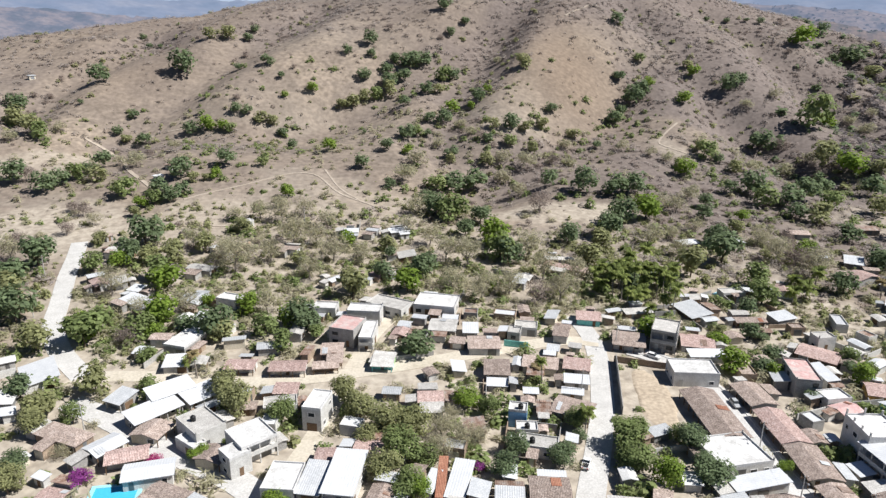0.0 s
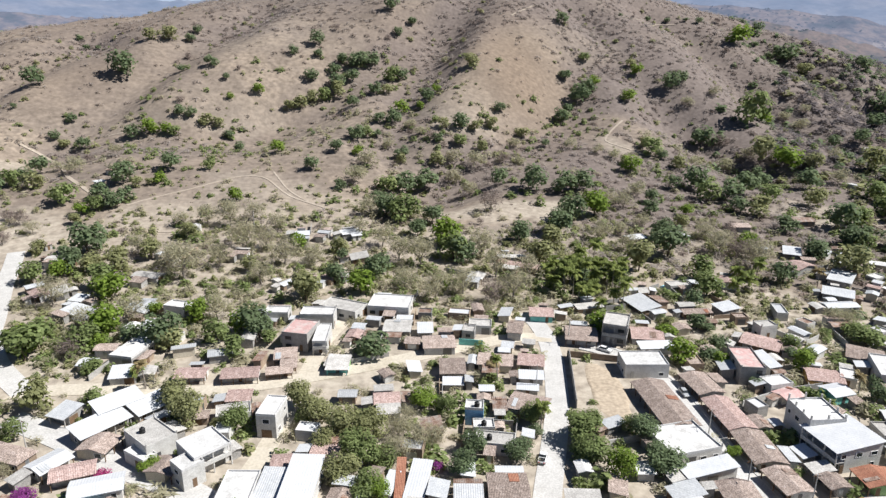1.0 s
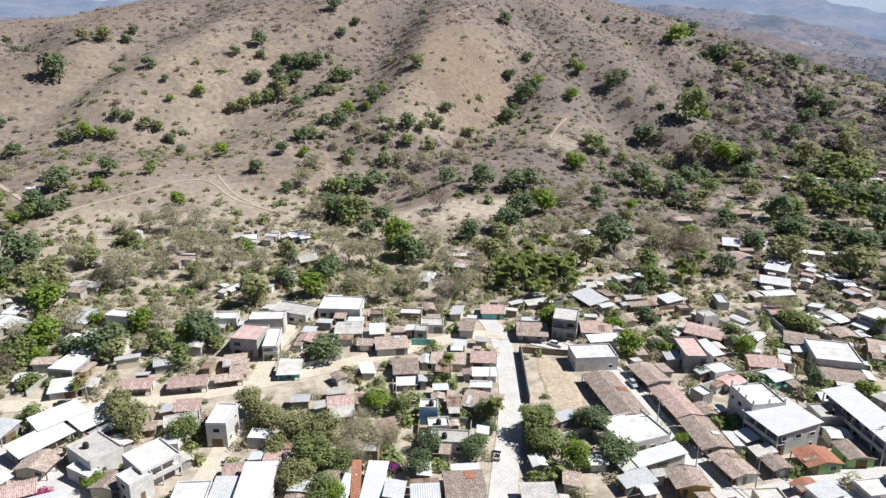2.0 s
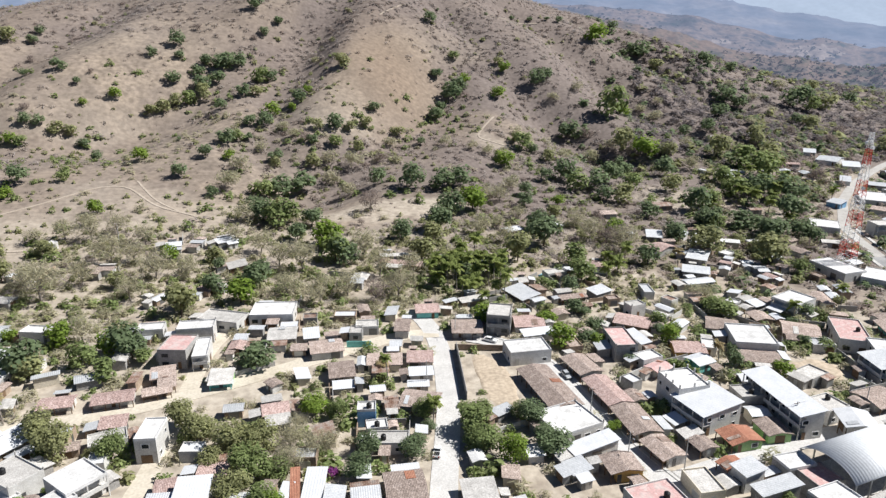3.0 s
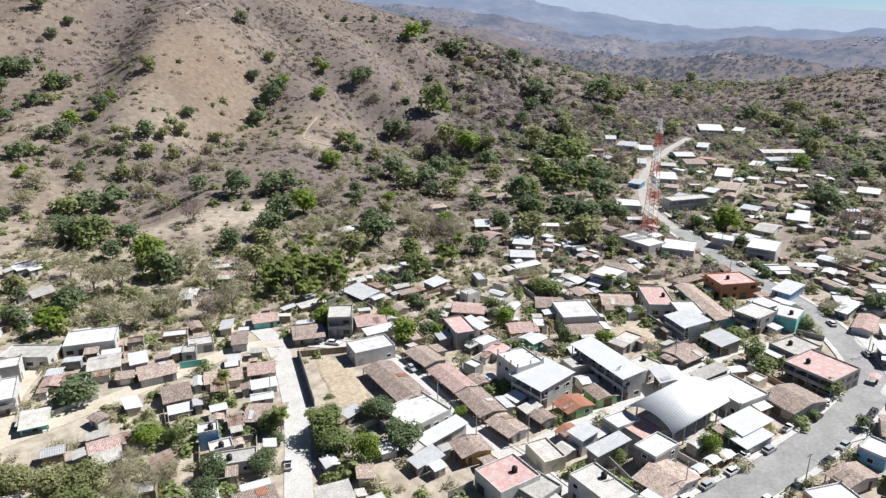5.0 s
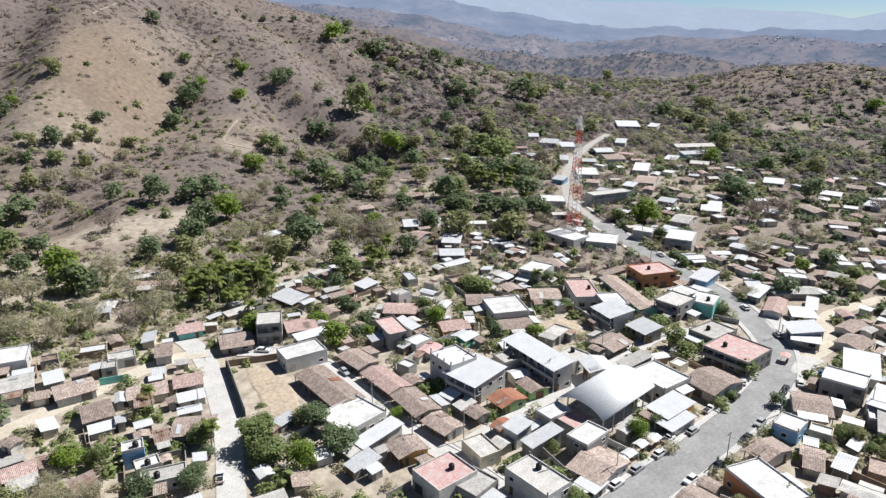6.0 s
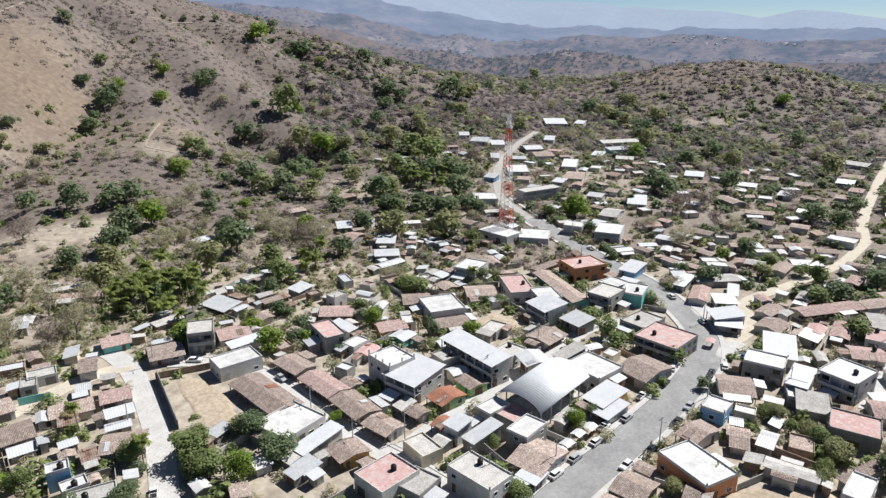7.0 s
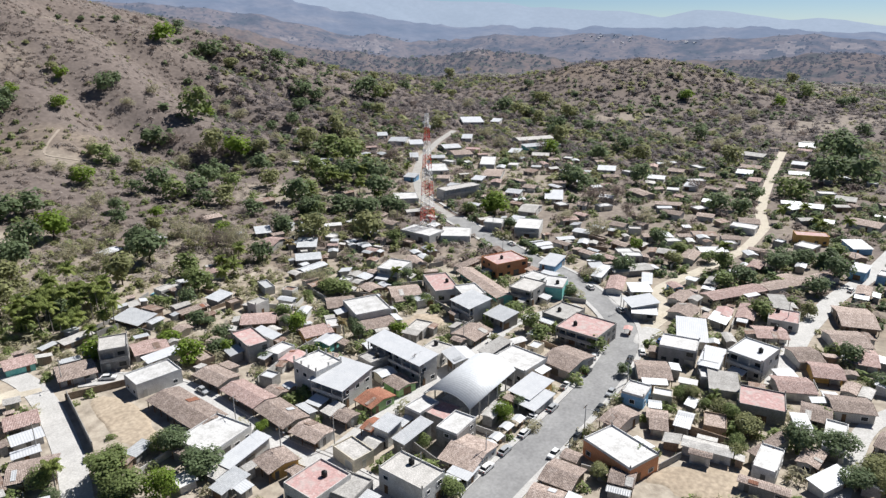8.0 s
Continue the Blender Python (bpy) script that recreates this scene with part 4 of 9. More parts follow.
def sports_roof(x, y, turn, length, span, eave, rise):
    """An arched sheet roof on steel posts over a court."""
    ob = thing("sports_roof", x, y, gz(x, y), turn, "arched white sheet metal roof over a sports court", "sports roof")
    n = 30
    bm = bmesh.new()
    rows = []
    for k in range(n + 1):
        q = math.pi * (0.13 + 0.74 * k / n)
        yy = -math.cos(q) / math.cos(math.pi * 0.13) * span / 2
        zz = eave + rise * (math.sin(q) - math.sin(math.pi * 0.13)) / (1 - math.sin(math.pi * 0.13))
        rows.append([bm.verts.new(p) for p in ((-length / 2, yy, zz), (length / 2, yy, zz), (length / 2, yy, zz - 0.12), (-length / 2, yy, zz - 0.12))])
    for a, b in zip(rows, rows[1:]):
        for i in range(4):
            bm.faces.new((a[i], a[(i + 1) % 4], b[(i + 1) % 4], b[i]))
    bm.faces.new(rows[0])
    bm.faces.new(rows[-1][::-1])
    part("roof", bm, M["arch_sheet"], ob, smooth=True)
    for i in range(6):
        px = -length / 2 + 0.5 + (length - 1) * i / 5
        for sy in (-1, 1):
            box("post", px - 0.14, px + 0.14, sy * span / 2 - 0.14 - sy * 0.2, sy * span / 2 + 0.14 - sy * 0.2, -0.3, eave - 0.05, M["steel"], ob)
        bm = bmesh.new()
        pts = []
        for k in range(9):
            q = math.pi * (0.13 + 0.74 * k / 8)
            pts.append((px, -math.cos(q) / math.cos(math.pi * 0.13) * (span / 2 - 0.3), eave - 0.25 + rise * (math.sin(q) - math.sin(math.pi * 0.13)) / (1 - math.sin(math.pi * 0.13))))
        for a, b in zip(pts, pts[1:]):
            add_rod(bm, a, b, 0.09, 4)
        part("arch", bm, M["steel"], ob)
    box("court", -length / 2 + 0.6, length / 2 - 0.6, -span / 2 + 0.8, span / 2 - 0.8, -0.2, 0.12, M["slab"], ob, "grey concrete court floor")
    FOOT.append((x, y, turn, length, span))
    return ob


def radio_tower(x, y, height, half):
    """A tapered lattice mast in red and white bands."""
    ob = thing("radio_tower", x, y, gz(x, y), 18, "tall red and white lattice radio tower", "tower")
    bands = 9
    for k in range(bands):
        z0, z1 = height * k / bands, height * (k + 1) / bands
        bm = bmesh.new()
        for m in range(3):
            u0, u1 = z0 + (z1 - z0) * m / 3, z0 + (z1 - z0) * (m + 1) / 3
            r0, r1 = half * (1 - 0.8 * u0 / height), half * (1 - 0.8 * u1 / height)
            c0 = [(r0 * sx, r0 * sy, u0) for sx, sy in ((-1, -1), (1, -1), (1, 1), (-1, 1))]
            c1 = [(r1 * sx, r1 * sy, u1) for sx, sy in ((-1, -1), (1, -1), (1, 1), (-1, 1))]
            for i in range(4):
                j = (i + 1) % 4
                add_rod(bm, c0[i], c1[i], 0.12, 4)
                add_rod(bm, c0[i], c1[j], 0.06, 3)
                add_rod(bm, c0[j], c1[i], 0.06, 3)
                add_rod(bm, c1[i], c1[j], 0.06, 3)
        part("mast_section", bm, M["red_paint"] if k % 2 else M["white_paint"], ob, "red mast section" if k % 2 else "white mast section")
    for q, z in ((0.3, 0.93), (2.4, 0.93), (4.5, 0.9), (1.2, 0.7), (3.9, 0.62)):
        bm = bmesh.new()
        r = half * (1 - 0.8 * z) + 0.5
        c = Vector((r * math.cos(q), r * math.sin(q), height * z))
        add_rod(bm, c, c + Vector((0.5 * math.cos(q), 0.5 * math.sin(q), 0)), 0.7, 12, 0.75)
        part("dish", bm, M["white_paint"], ob, "white drum antenna")
    bm = bmesh.new()
    add_rod(bm, (0, 0, height), (0, 0, height + 4), 0.08, 5, 0.03)
    part("lightning_rod", bm, M["steel"], ob)
    return ob
# ---- kinds of ground: bare fields, dusty village soil ----
BARE = []


def bare(x, y, a, b, turn, k):
    """A stretch of bare ground: centre, half-lengths, turn, how bare."""
    BARE.append((x, y, a, b, turn, k))


bare(55, 320, 40, 15, 2, 0.9)
bare(-222, 366, 36, 16, 35, 0.75)
bare(-180, 288, 44, 30, 10, 0.85)
bare(-64, 340, 38, 20, -30, 0.45)
bare(-121, 207, 14, 20, 20, 0.7)
bare(100, 510, 22, 46, -8, 0.4)
bare(45, 448, 24, 26, 0, 0.5)
bare(60, 165, 12, 20, -5, 0.7)
bare(155, 142, 9, 13, -10, 0.9)
bare(126, 45, 26, 10, 20, 1.0)
bare(750, 158, 90, 34, -20, 0.55)
bare(660, 335, 46, 20, -35, 0.6)
bare(1074, 228, 60, 26, -12, 0.7)
bare(850, 440, 110, 55, -60, 0.18)
bare(880, 300, 80, 45, -60, 0.2)
bare(0, 268, 190, 40, 0, 0.6)
bare(-80, 285, 95, 44, 10, 0.6)
bare(960, 180, 90, 40, -20, 0.25)
bare(1250, 800, 120, 80, 0, 0.2)
bare(700, 640, 90, 40, -40, 0.2)
bare(-120, 450, 50, 20, 10, 0.35)
bare(-80, 545, 60, 30, 0, 0.4)
bare(-18, 170, 60, 20, 14, 0.9)
bare(120, 150, 130, 80, -30, 0.85)
bare(-60, 160, 90, 60, 0, 0.85)
bare(10, 140, 70, 50, 0, 0.85)
bare(280, 130, 130, 90, 20, 0.45)
bare(120, 60, 140, 70, 0, 0.8)
bare(345, 290, 70, 95, -40, 0.7)
bare(215, 315, 34, 22, -30, 0.7)
bare(245, 280, 40, 26, -30, 0.65)
bare(-90, 230, 60, 40, 0, 0.65)
bare(60, 235, 90, 30, 0, 0.55)
bare(145, 560, 40, 22, 0, 0.4)
bare(140, 415, 8, 24, 20, 0.6)
bare(-27, 160, 7, 32, -8, 0.7)

bare(54.3, 162.0, 11.8, 4.0, 41, 1.0)
bare(153.4, 145.0, 7.3, 8.5, -13, 1.0)
bare(133.2, 38.6, 16.2, 5.0, -49, 1.0)
bare(-14.3, 169.1, 7.9, 5.2, 5, 1.0)

def bareness(x, y):
    """How far the soil lies bare, 0 to 1."""
    best = np.zeros(np.broadcast(x, y).shape)
    wob = 0.45 * (value_noise(x / 9, y / 9, 21) - 0.5) + 0.35 * (value_noise(x / 27, y / 27, 22) - 0.5)
    for cx, cy, a, b, turn, k in BARE:
        c, s = math.cos(radians(turn)), math.sin(radians(turn))
        u, v = (x - cx) * c + (y - cy) * s, (y - cy) * c - (x - cx) * s
        q = np.sqrt((u / a) ** 2 + (v / b) ** 2) + wob
        best = np.maximum(best, k * np.clip((1.12 - q) / 0.3, 0, 1))
    return best


def gully(x, y):
    best = np.full(x.shape, 1e9)
    for _, _, line in GULLIES:
        best = np.minimum(best, near_line(x, y, line))
    return best


def grassy(x, y):
    """Open grazed slopes with hardly a bush on them, 0 to 1."""
    best = np.zeros(x.shape)
    for cx, cy, a, b, turn, k in ((-75, 345, 62, 42, 10, 0.97), (86, 490, 34, 66, -25, 0.9), (-180, 296, 46, 40, 10, 0.97), (-222, 368, 40, 24, 35, 0.98), (-150, 480, 110, 62, 0, 0.72), (55, 322, 40, 20, 0, 0.97), (146, 432, 26, 34, 10, 0.6)):
        c, s = math.cos(radians(turn)), math.sin(radians(turn))
        u, v = (x - cx) * c + (y - cy) * s, (y - cy) * c - (x - cx) * s
        best = np.maximum(best, k * np.clip((1.25 - np.hypot(u / a, v / b)) / 0.4, 0, 1))
    return best


def thicket(x, y):
    """Where leafless wood closes over the slope, 0 to 1."""
    right = np.clip((np.degrees(np.arctan2(x, y)) - 7) / 8, 0, 1)
    high = np.clip((ground_z(x, y) - 50) / 40, 0, 1)
    low = np.clip((318 - np.hypot(x, y)) / 40, 0, 1)
    return np.clip(0.2 + 0.68 * right + 0.3 * high + 0.25 * low + 0.5 * np.exp(-(gully(x, y) / 26) ** 2), 0, 1) * (1 - grassy(x, y))


co = np.empty(len(ground.data.vertices) * 3)
ground.data.vertices.foreach_get("co", co)
co = co.reshape(-1, 3)
soil = ground.data.attributes.new("bare_soil", "FLOAT", "POINT")
soil.data.foreach_set("value", bareness(co[:, 0], co[:, 1]) * (1 - 0.72 * np.clip((co[:, 2] - 34) / 14, 0, 1)))

litter = ground.data.attributes.new("leaf_litter", "FLOAT", "POINT")
away = np.clip((np.hypot(co[:, 0], co[:, 1]) - 426) / 300, 0, 1) * np.clip((np.degrees(np.arctan2(co[:, 0], co[:, 1])) - 30) / 10, 0, 1)
brown = np.exp(-((co[:, 0] - 858) ** 2 + (co[:, 1] - 426) ** 2) / 135 ** 2)
away = away * (1 - 0.1 * brown)
away = np.maximum(away, np.clip((np.hypot(co[:, 0], co[:, 1]) - 262) / 40, 0, 1) * np.clip(thicket(co[:, 0], co[:, 1]) * 1.25 - 0.12 + 1.0 * (0.6 * value_noise(co[:, 0] / 44, co[:, 1] / 44, 35) + 0.4 * value_noise(co[:, 0] / 13, co[:, 1] / 13, 36) - 0.5), 0, 1))
away = np.maximum(away, np.clip((np.hypot(co[:, 0], co[:, 1]) - 850) / 300, 0, 1))
grown = np.exp(-(np.min([near_line(co[:, 0], co[:, 1], g[2]) for g in GULLIES], axis=0) / 24) ** 2)
mixed = np.clip((np.hypot(co[:, 0], co[:, 1]) - 300) / 60, 0, 1) * np.clip(value_noise(co[:, 0] / 70, co[:, 1] / 70, 31) * 1.4 - 0.4, 0, 1) * 0.55
litter.data.foreach_set("value", np.clip(np.maximum(np.maximum(away * 0.9, grown * 0.4), mixed) * (1 - bareness(co[:, 0], co[:, 1])), 0, 1))

clay = ground.data.attributes.new("red_soil", "FLOAT", "POINT")
spur = np.exp(-((co[:, 0] - 92) / 38) ** 2 - ((co[:, 1] - 500) / 72) ** 2) + 0.35 * grassy(co[:, 0], co[:, 1]) * value_noise(co[:, 0] / 40, co[:, 1] / 40, 63)
worn = np.clip(value_noise(co[:, 0] / 110, co[:, 1] / 110, 61) * 1.8 - 0.55, 0, 1) * np.clip((co[:, 2] - 30) / 30, 0, 1)
flank = np.exp(-((co[:, 0] - 800) / 55) ** 2 - ((co[:, 1] - 500) / 75) ** 2)
clay.data.foreach_set("value", np.clip(np.maximum(np.maximum(np.maximum(0.3 * brown, 0.85 * flank), 0.8 * spur), 0.6 * worn * (1 - 0.8 * thicket(co[:, 0], co[:, 1]))), 0, 1))

# ---- streets and paths ----
MAIN = [(78, 70), (98.8, 73.9), (124.0, 75.8), (159.4, 79.8), (182, 85.1), (197.9, 94.6), (210.5, 110.3), (222.7, 129.8), (231.5, 157.8), (243.5, 189.2), (256.4, 221.7), (273.9, 260.5), (311.7, 301.3), (352.0, 334.3), (409.9, 369.9), (460, 396)]
CHURCH = [(45, 213), (48.5, 198), (47, 179), (42.8, 156), (38, 139), (31, 117), (25, 90)]
LONG = [(58, 189), (66.5, 184.2), (74.5, 173.2), (77.3, 159.8), (77.6, 137.3), (78.4, 119.7), (81.5, 107), (83, 90), (84, 77)]
MARKET = [(84.4, 110.0), (104.1, 113.3), (127.1, 116.2), (148.0, 117), (172, 123), (200, 112)]
RIGHT = [(187, 41.5), (196.2, 43.2), (229.1, 45.9), (267.7, 45.5), (303.3, 40.4), (345, 39)]
EDGE = [(230, -2), (206, 8), (191.5, 14.8), (182, 18.5), (167.6, 18.1), (154.1, 17.5), (138, 16.5), (115, 15)]
UPPER = [(345, 94), (376.4, 106.0), (425.1, 118.2), (497.4, 135.1), (572, 151)]
LINK = [(186, 86), (212.6, 85.0), (233.5, 99), (269.7, 93.5), (307.2, 90.1), (345, 94)]
DIRT = [(-154, 272), (-149.6, 260.3), (-142.6, 239.1), (-132.8, 215.5), (-126.7, 198.9), (-115.2, 182.6), (-100.4, 168.2)]
CROSS = [(-104, 168.2), (-85.3, 170.2), (-59.6, 166), (-35.5, 169.9), (-13.6, 176.8), (11.7, 186.1), (39.4, 196), (49.5, 194)]
SIDE = [(-39, 112), (-32.1, 136.1), (-28.5, 155.6), (-26.3, 173.3), (-22.4, 198.3), (-14.0, 216)]
CORNER = [(-98, 156), (-83.0, 147.9), (-63.9, 135.5), (-45.1, 125.6), (-36, 118)]
FOOTWAY = [(-126.9, 320.0), (-105.5, 336.9), (-80.6, 357.0), (-68.6, 357.3), (-53.0, 333.2), (-34.7, 322.2)]
SCAR = [(155.2, 454.0), (144.0, 439.5), (132.1, 421.8), (147.2, 410.5), (158, 405)]
VALLEY_TRACK = [(-217.0, 407.1), (-205.4, 406.3), (-193.2, 398.4), (-167.4, 352.8), (-150.9, 337.0), (-141.2, 326.3)]
SLOPE_TRACK = [(-192.6, 410.5), (-185.4, 422.7), (-173.1, 426.5), (-160.6, 427.0), (-155.1, 429.3)]
TERRACE = [(-88.0, 292.6), (-103.4, 292.8), (-120.6, 291.0), (-135.0, 289.0), (-143.7, 283.1), (-145.4, 273.3)]
RIDGE_TRACK = [(194.2, 611.7), (215.4, 616.0), (244.9, 652.0), (262.5, 646.5)]
CREST_PATH = [(95.5, 570.7), (106.6, 583.9), (118.5, 594.3)]
KNOLL_PATH = [(-65.0, 363.8), (-53.9, 339.5), (-40.7, 325.8), (-28.8, 317.6)]
STREETS = [(MAIN, 9.5), (CHURCH, 6.2), (LONG, 5.0), (MARKET, 5.5), (RIGHT, 6.4), (EDGE, 4.6), (UPPER, 5.4), (LINK, 4.8), (DIRT, 6.5), (CROSS, 6.0), (SIDE, 5.0), (CORNER, 7.0), (FOOTWAY, 2.0), (SCAR, 2.5)]
strip("road", MAIN[:11], 9.5, M["asphalt"], "worn grey asphalt main road through the town", 0.12, category="road")
strip("road", MAIN[10:], 5.2, M["old_road"], "pale worn road curving out of the town", 0.13, category="road")


def beside(line, off):
    """The line moved sideways."""
    out = []
    for i, (x, y) in enumerate(line):
        a, b = line[max(0, i - 1)], line[min(len(line) - 1, i + 1)]
        dx, dy = b[0] - a[0], b[1] - a[1]
        s = math.hypot(dx, dy)
        out.append((x - dy / s * off, y + dx / s * off))
    return out


for side in (-1, 1):
    strip("pavement", beside(MAIN[:12], side * 5.6), 1.6, M["concrete_road"], "pale concrete pavement with a raised kerb", 0.28, category="pavement")
    strip("pavement", beside(LONG, side * 2.9), 0.9, M["concrete_road"], "narrow raised pavement along the street", 0.24, category="pavement")
strip("street", CHURCH, 6.2, M["concrete_road"], "pale concrete village street", 0.10)
strip("street", LONG, 5.0, M["concrete_road"], "pale concrete street along a row of shops", 0.09)
strip("street", MARKET, 5.5, M["concrete_road"], "narrow concrete lane beside the sports roof", 0.08)
strip("street", EDGE, 4.6, M["concrete_road"], "pale concrete lane past a dark tree", 0.09)
strip("street", RIGHT, 6.4, M["concrete_road"], "wide pale concrete street between tiled houses", 0.10)
strip("dirt_road", UPPER, 5.4, M["dust"], "straight unpaved road climbing out of town", 0.08)
strip("dirt_road", LINK, 4.8, M["dust"], "dusty lane between houses", 0.07)
strip("dirt_road", DIRT, 6.5, M["concrete_road"], "pale road climbing past dry trees", 0.08)
strip("dirt_road", CROSS, 6.0, M["dust"], "pale unpaved lane across the village", 0.07)
strip("dirt_road", SIDE, 5.0, M["dust"], "unpaved lane up the slope", 0.06)
patch("forecourt", 214.5, 104.0, 6.5, 4.5, 35, M["concrete_road"], "pale concrete forecourt beside the bend", 4.0, 0.08)
patch("forecourt", 193.5, 83.0, 8.0, 5.0, 10, M["concrete_road"], "pale concrete apron at the bend of the road", 7.0, 0.05)
patch("yard", 153.4, 145.0, 7.6, 6.6, -13, M["field"], "bare tan dirt yard between houses", 3.0)
patch("yard", 134.5, 39.0, 17.0, 6.2, -49, M["field"], "bare tan dirt lot beside a long low house", 6.0)
patch("yard", 57.8, 161.0, 5.6, 16.5, -3, M["field"], "bare tan dirt lot behind a block wall", 5.0)
strip("street", CORNER, 7.0, M["concrete_road"], "concrete street in front of white houses", 0.08)
strip("footpath", FOOTWAY, 1.2, M["trail"], "trodden pale path on the knoll", 0.12, category="path")
strip("footpath", SCAR, 1.3, M["trail"], "eroded pale track on the hillside", 0.12, category="path")

strip("footpath", VALLEY_TRACK, 2.1, M["trail"], "pale gravel track through the dry valley", 0.12, category="path")
strip("footpath", SLOPE_TRACK, 1.3, M["trail"], "trodden pale track across the slope", 0.12, category="path")
strip("footpath", TERRACE, 1.8, M["trail"], "pale cut track above the upper houses", 0.12, category="path")
strip("footpath", RIDGE_TRACK, 1.6, M["trail"], "pale track along the crest", 0.12, category="path")
strip("footpath", CREST_PATH, 1.3, M["trail"], "trodden path near the crest", 0.12, category="path")
strip("footpath", KNOLL_PATH, 1.0, M["trail"], "faint path down the knoll", 0.12, category="path")

# ---- the houses ----
house(374.8, 290.5, -55, 10.3, 29.4, 2.8, "flat", "white_roof", "white", far=True)
house(330.5, 299.5, -42, 14.0, 23.6, 2.8, "flat", "white_roof", "white", far=True)
house(262.8, 261.8, -40, 13.1, 14.3, 2.8, "flat", "white_roof", "white", far=True)
house(221.0, 209.7, -85, 17.3, 11.3, 3.6, "flat", "white_roof", "white", far=True)
house(261.1, 176.8, -63, 11.6, 16.8, 4.8, "flat", "white_roof", "white", porch=1.8, far=True)
house(323.5, 202.7, -58, 10.4, 17.9, 2.8, "shed", "white_sheet", "white", far=True)
house(291.5, 196.8, -71, 9.4, 16.7, 2.8, "gable", "slab", "white", far=True)
house(510.5, 416.5, -44, 20.4, 30.4, 2.8, "shed", "white_sheet", "white", far=True)
house(376.9, 381.1, -57, 13.7, 21.7, 2.8, "gable", "sheet", "white", far=True)
house(393.4, 342.9, -30, 14.1, 18.3, 2.8, "gable", "sheet", "block", far=True)
house(176.6, 182.9, -71, 9.5, 12.0, 4.8, "flat", "white_roof", "white", porch=1.8)
house(162.9, 220.8, -34, 10.7, 9.5, 2.8, "gable", "sheet", "block", far=True)
house(231.7, 197.7, -53, 13.6, 14.7, 3.0, "flat", "white_roof", "white", far=True)
house(381.5, 322.5, -30, 14.9, 19.0, 2.8, "gable", "tile", "white", far=True)
house(347.5, 264.3, -61, 12.1, 22.3, 2.8, "gable", "tile", "white", far=True)
house(185.0, 69.2, -74, 10.7, 8.7, 5.2, "flat", "white_roof", "block")
house(182.7, 58.5, -80, 6.1, 11.4, 4.6, "shed", "white_sheet", "white")
house(174.3, 51.9, -65, 8.0, 9.2, 3.0, "shed", "slab", "white")
house(175.9, 57.2, -61, 3.6, 6.3, 3.2, "flat", "white_roof", "block")
house(142.4, 43.8, -75, 11.5, 4.7, 2.7, "gable", "slab", "white")
house(147.8, 58.8, -63, 5.5, 4.3, 2.6, "gable", "tile", "block")
house(148.2, 52.2, -77, 4.2, 4.3, 2.6, "shed", "sheet", "block")
house(199.4, 71.2, -65, 9.5, 15.6, 3.6, "shed", "white_sheet", "white")
house(184.6, 59.2, -78, 4.9, 9.7, 4.6, "flat", "white_roof", "white")
house(192.0, 50.1, -96, 10.2, 12.5, 6.6, "flat", "white_sheet", "white", tank=True, porch=1.8)
house(170.0, 40.4, -73, 11.0, 10.2, 4.2, "flat", "pink", "block")
house(151.7, 32.8, -107, 3.2, 12.4, 2.9, "shed", "tile", "cream")
house(145.8, 31.3, -84, 4.9, 10.2, 3.4, "flat", "white_roof", "white")
house(126.4, 57.9, -104, 14.0, 9.6, 4.4, "flat", "white_roof", "orange")
house(118.7, 53.3, -71, 5.7, 6.1, 2.8, "gable", "tile", "cream")
house(167.4, 30.3, -59, 4.1, 5.9, 3.0, "shed", "white_sheet", "white")
house(165.8, 22.3, -81, 4.8, 13.5, 3.2, "flat", "white_roof", "white")
house(184.5, 23.0, -62, 10.4, 8.8, 3.0, "gable", "tile", "white")
house(174.7, 28.6, -78, 7.3, 9.2, 2.8, "gable", "tile", "cream")
house(172.0, 13.0, -94, 3.1, 8.7, 3.0, "gable", "tile", "white")
house(136.6, 29.3, -80, 10.6, 3.0, 2.6, "gable", "tile", "block")
house(-40.6, 286.5, 4, 6.6, 6.9, 2.2, "gable", "white_sheet", "adobe", far=True)
house(-19.7, 288.0, 22, 9.2, 5.4, 2.2, "shed", "white_sheet", "block", far=True)
house(291.5, 246.7, -12, 26.0, 8.4, 6.0, "flat", "slab", "white", porch=1.8, far=True)
house(475.4, 321.4, -27, 33.3, 14.7, 3.4, "gable", "slab", "white", far=True)
house(455.3, 299.6, -24, 32.8, 8.6, 3.0, "shed", "sheet", "teal", far=True)
house(300.0, 293.4, -69, 8.1, 8.2, 2.8, "shed", "sheet", "blue", far=True)
house(317.2, 225.3, -74, 9.4, 10.8, 2.6, "gable", "sheet", "white", far=True)
house(424.1, 279.0, -60, 12.9, 12.4, 2.6, "gable", "slab", "adobe", far=True)
house(314.2, 278.5, -57, 8.4, 9.6, 2.8, "gable", "tile", "white", far=True)
house(327.3, 260.9, -75, 7.6, 8.4, 2.6, "shed", "white_sheet", "white", far=True)
house(380.3, 366.3, -39, 10.9, 14.1, 2.6, "shed", "white_sheet", "white", far=True)
house(345.1, 334.5, -43, 6.4, 11.9, 2.6, "shed", "sheet", "white", far=True)
house(436.8, 361.2, -55, 8.7, 15.2, 2.6, "shed", "sheet", "white", far=True)
house(533.1, 403.8, -65, 9.2, 16.8, 2.6, "shed", "white_sheet", "white", far=True)
house(377.4, 401.2, -40, 8.4, 10.5, 2.4, "shed", "sheet", "white", far=True)
house(169.8, 263.7, -27, 7.5, 8.9, 2.4, "shed", "sheet", "block", far=True)
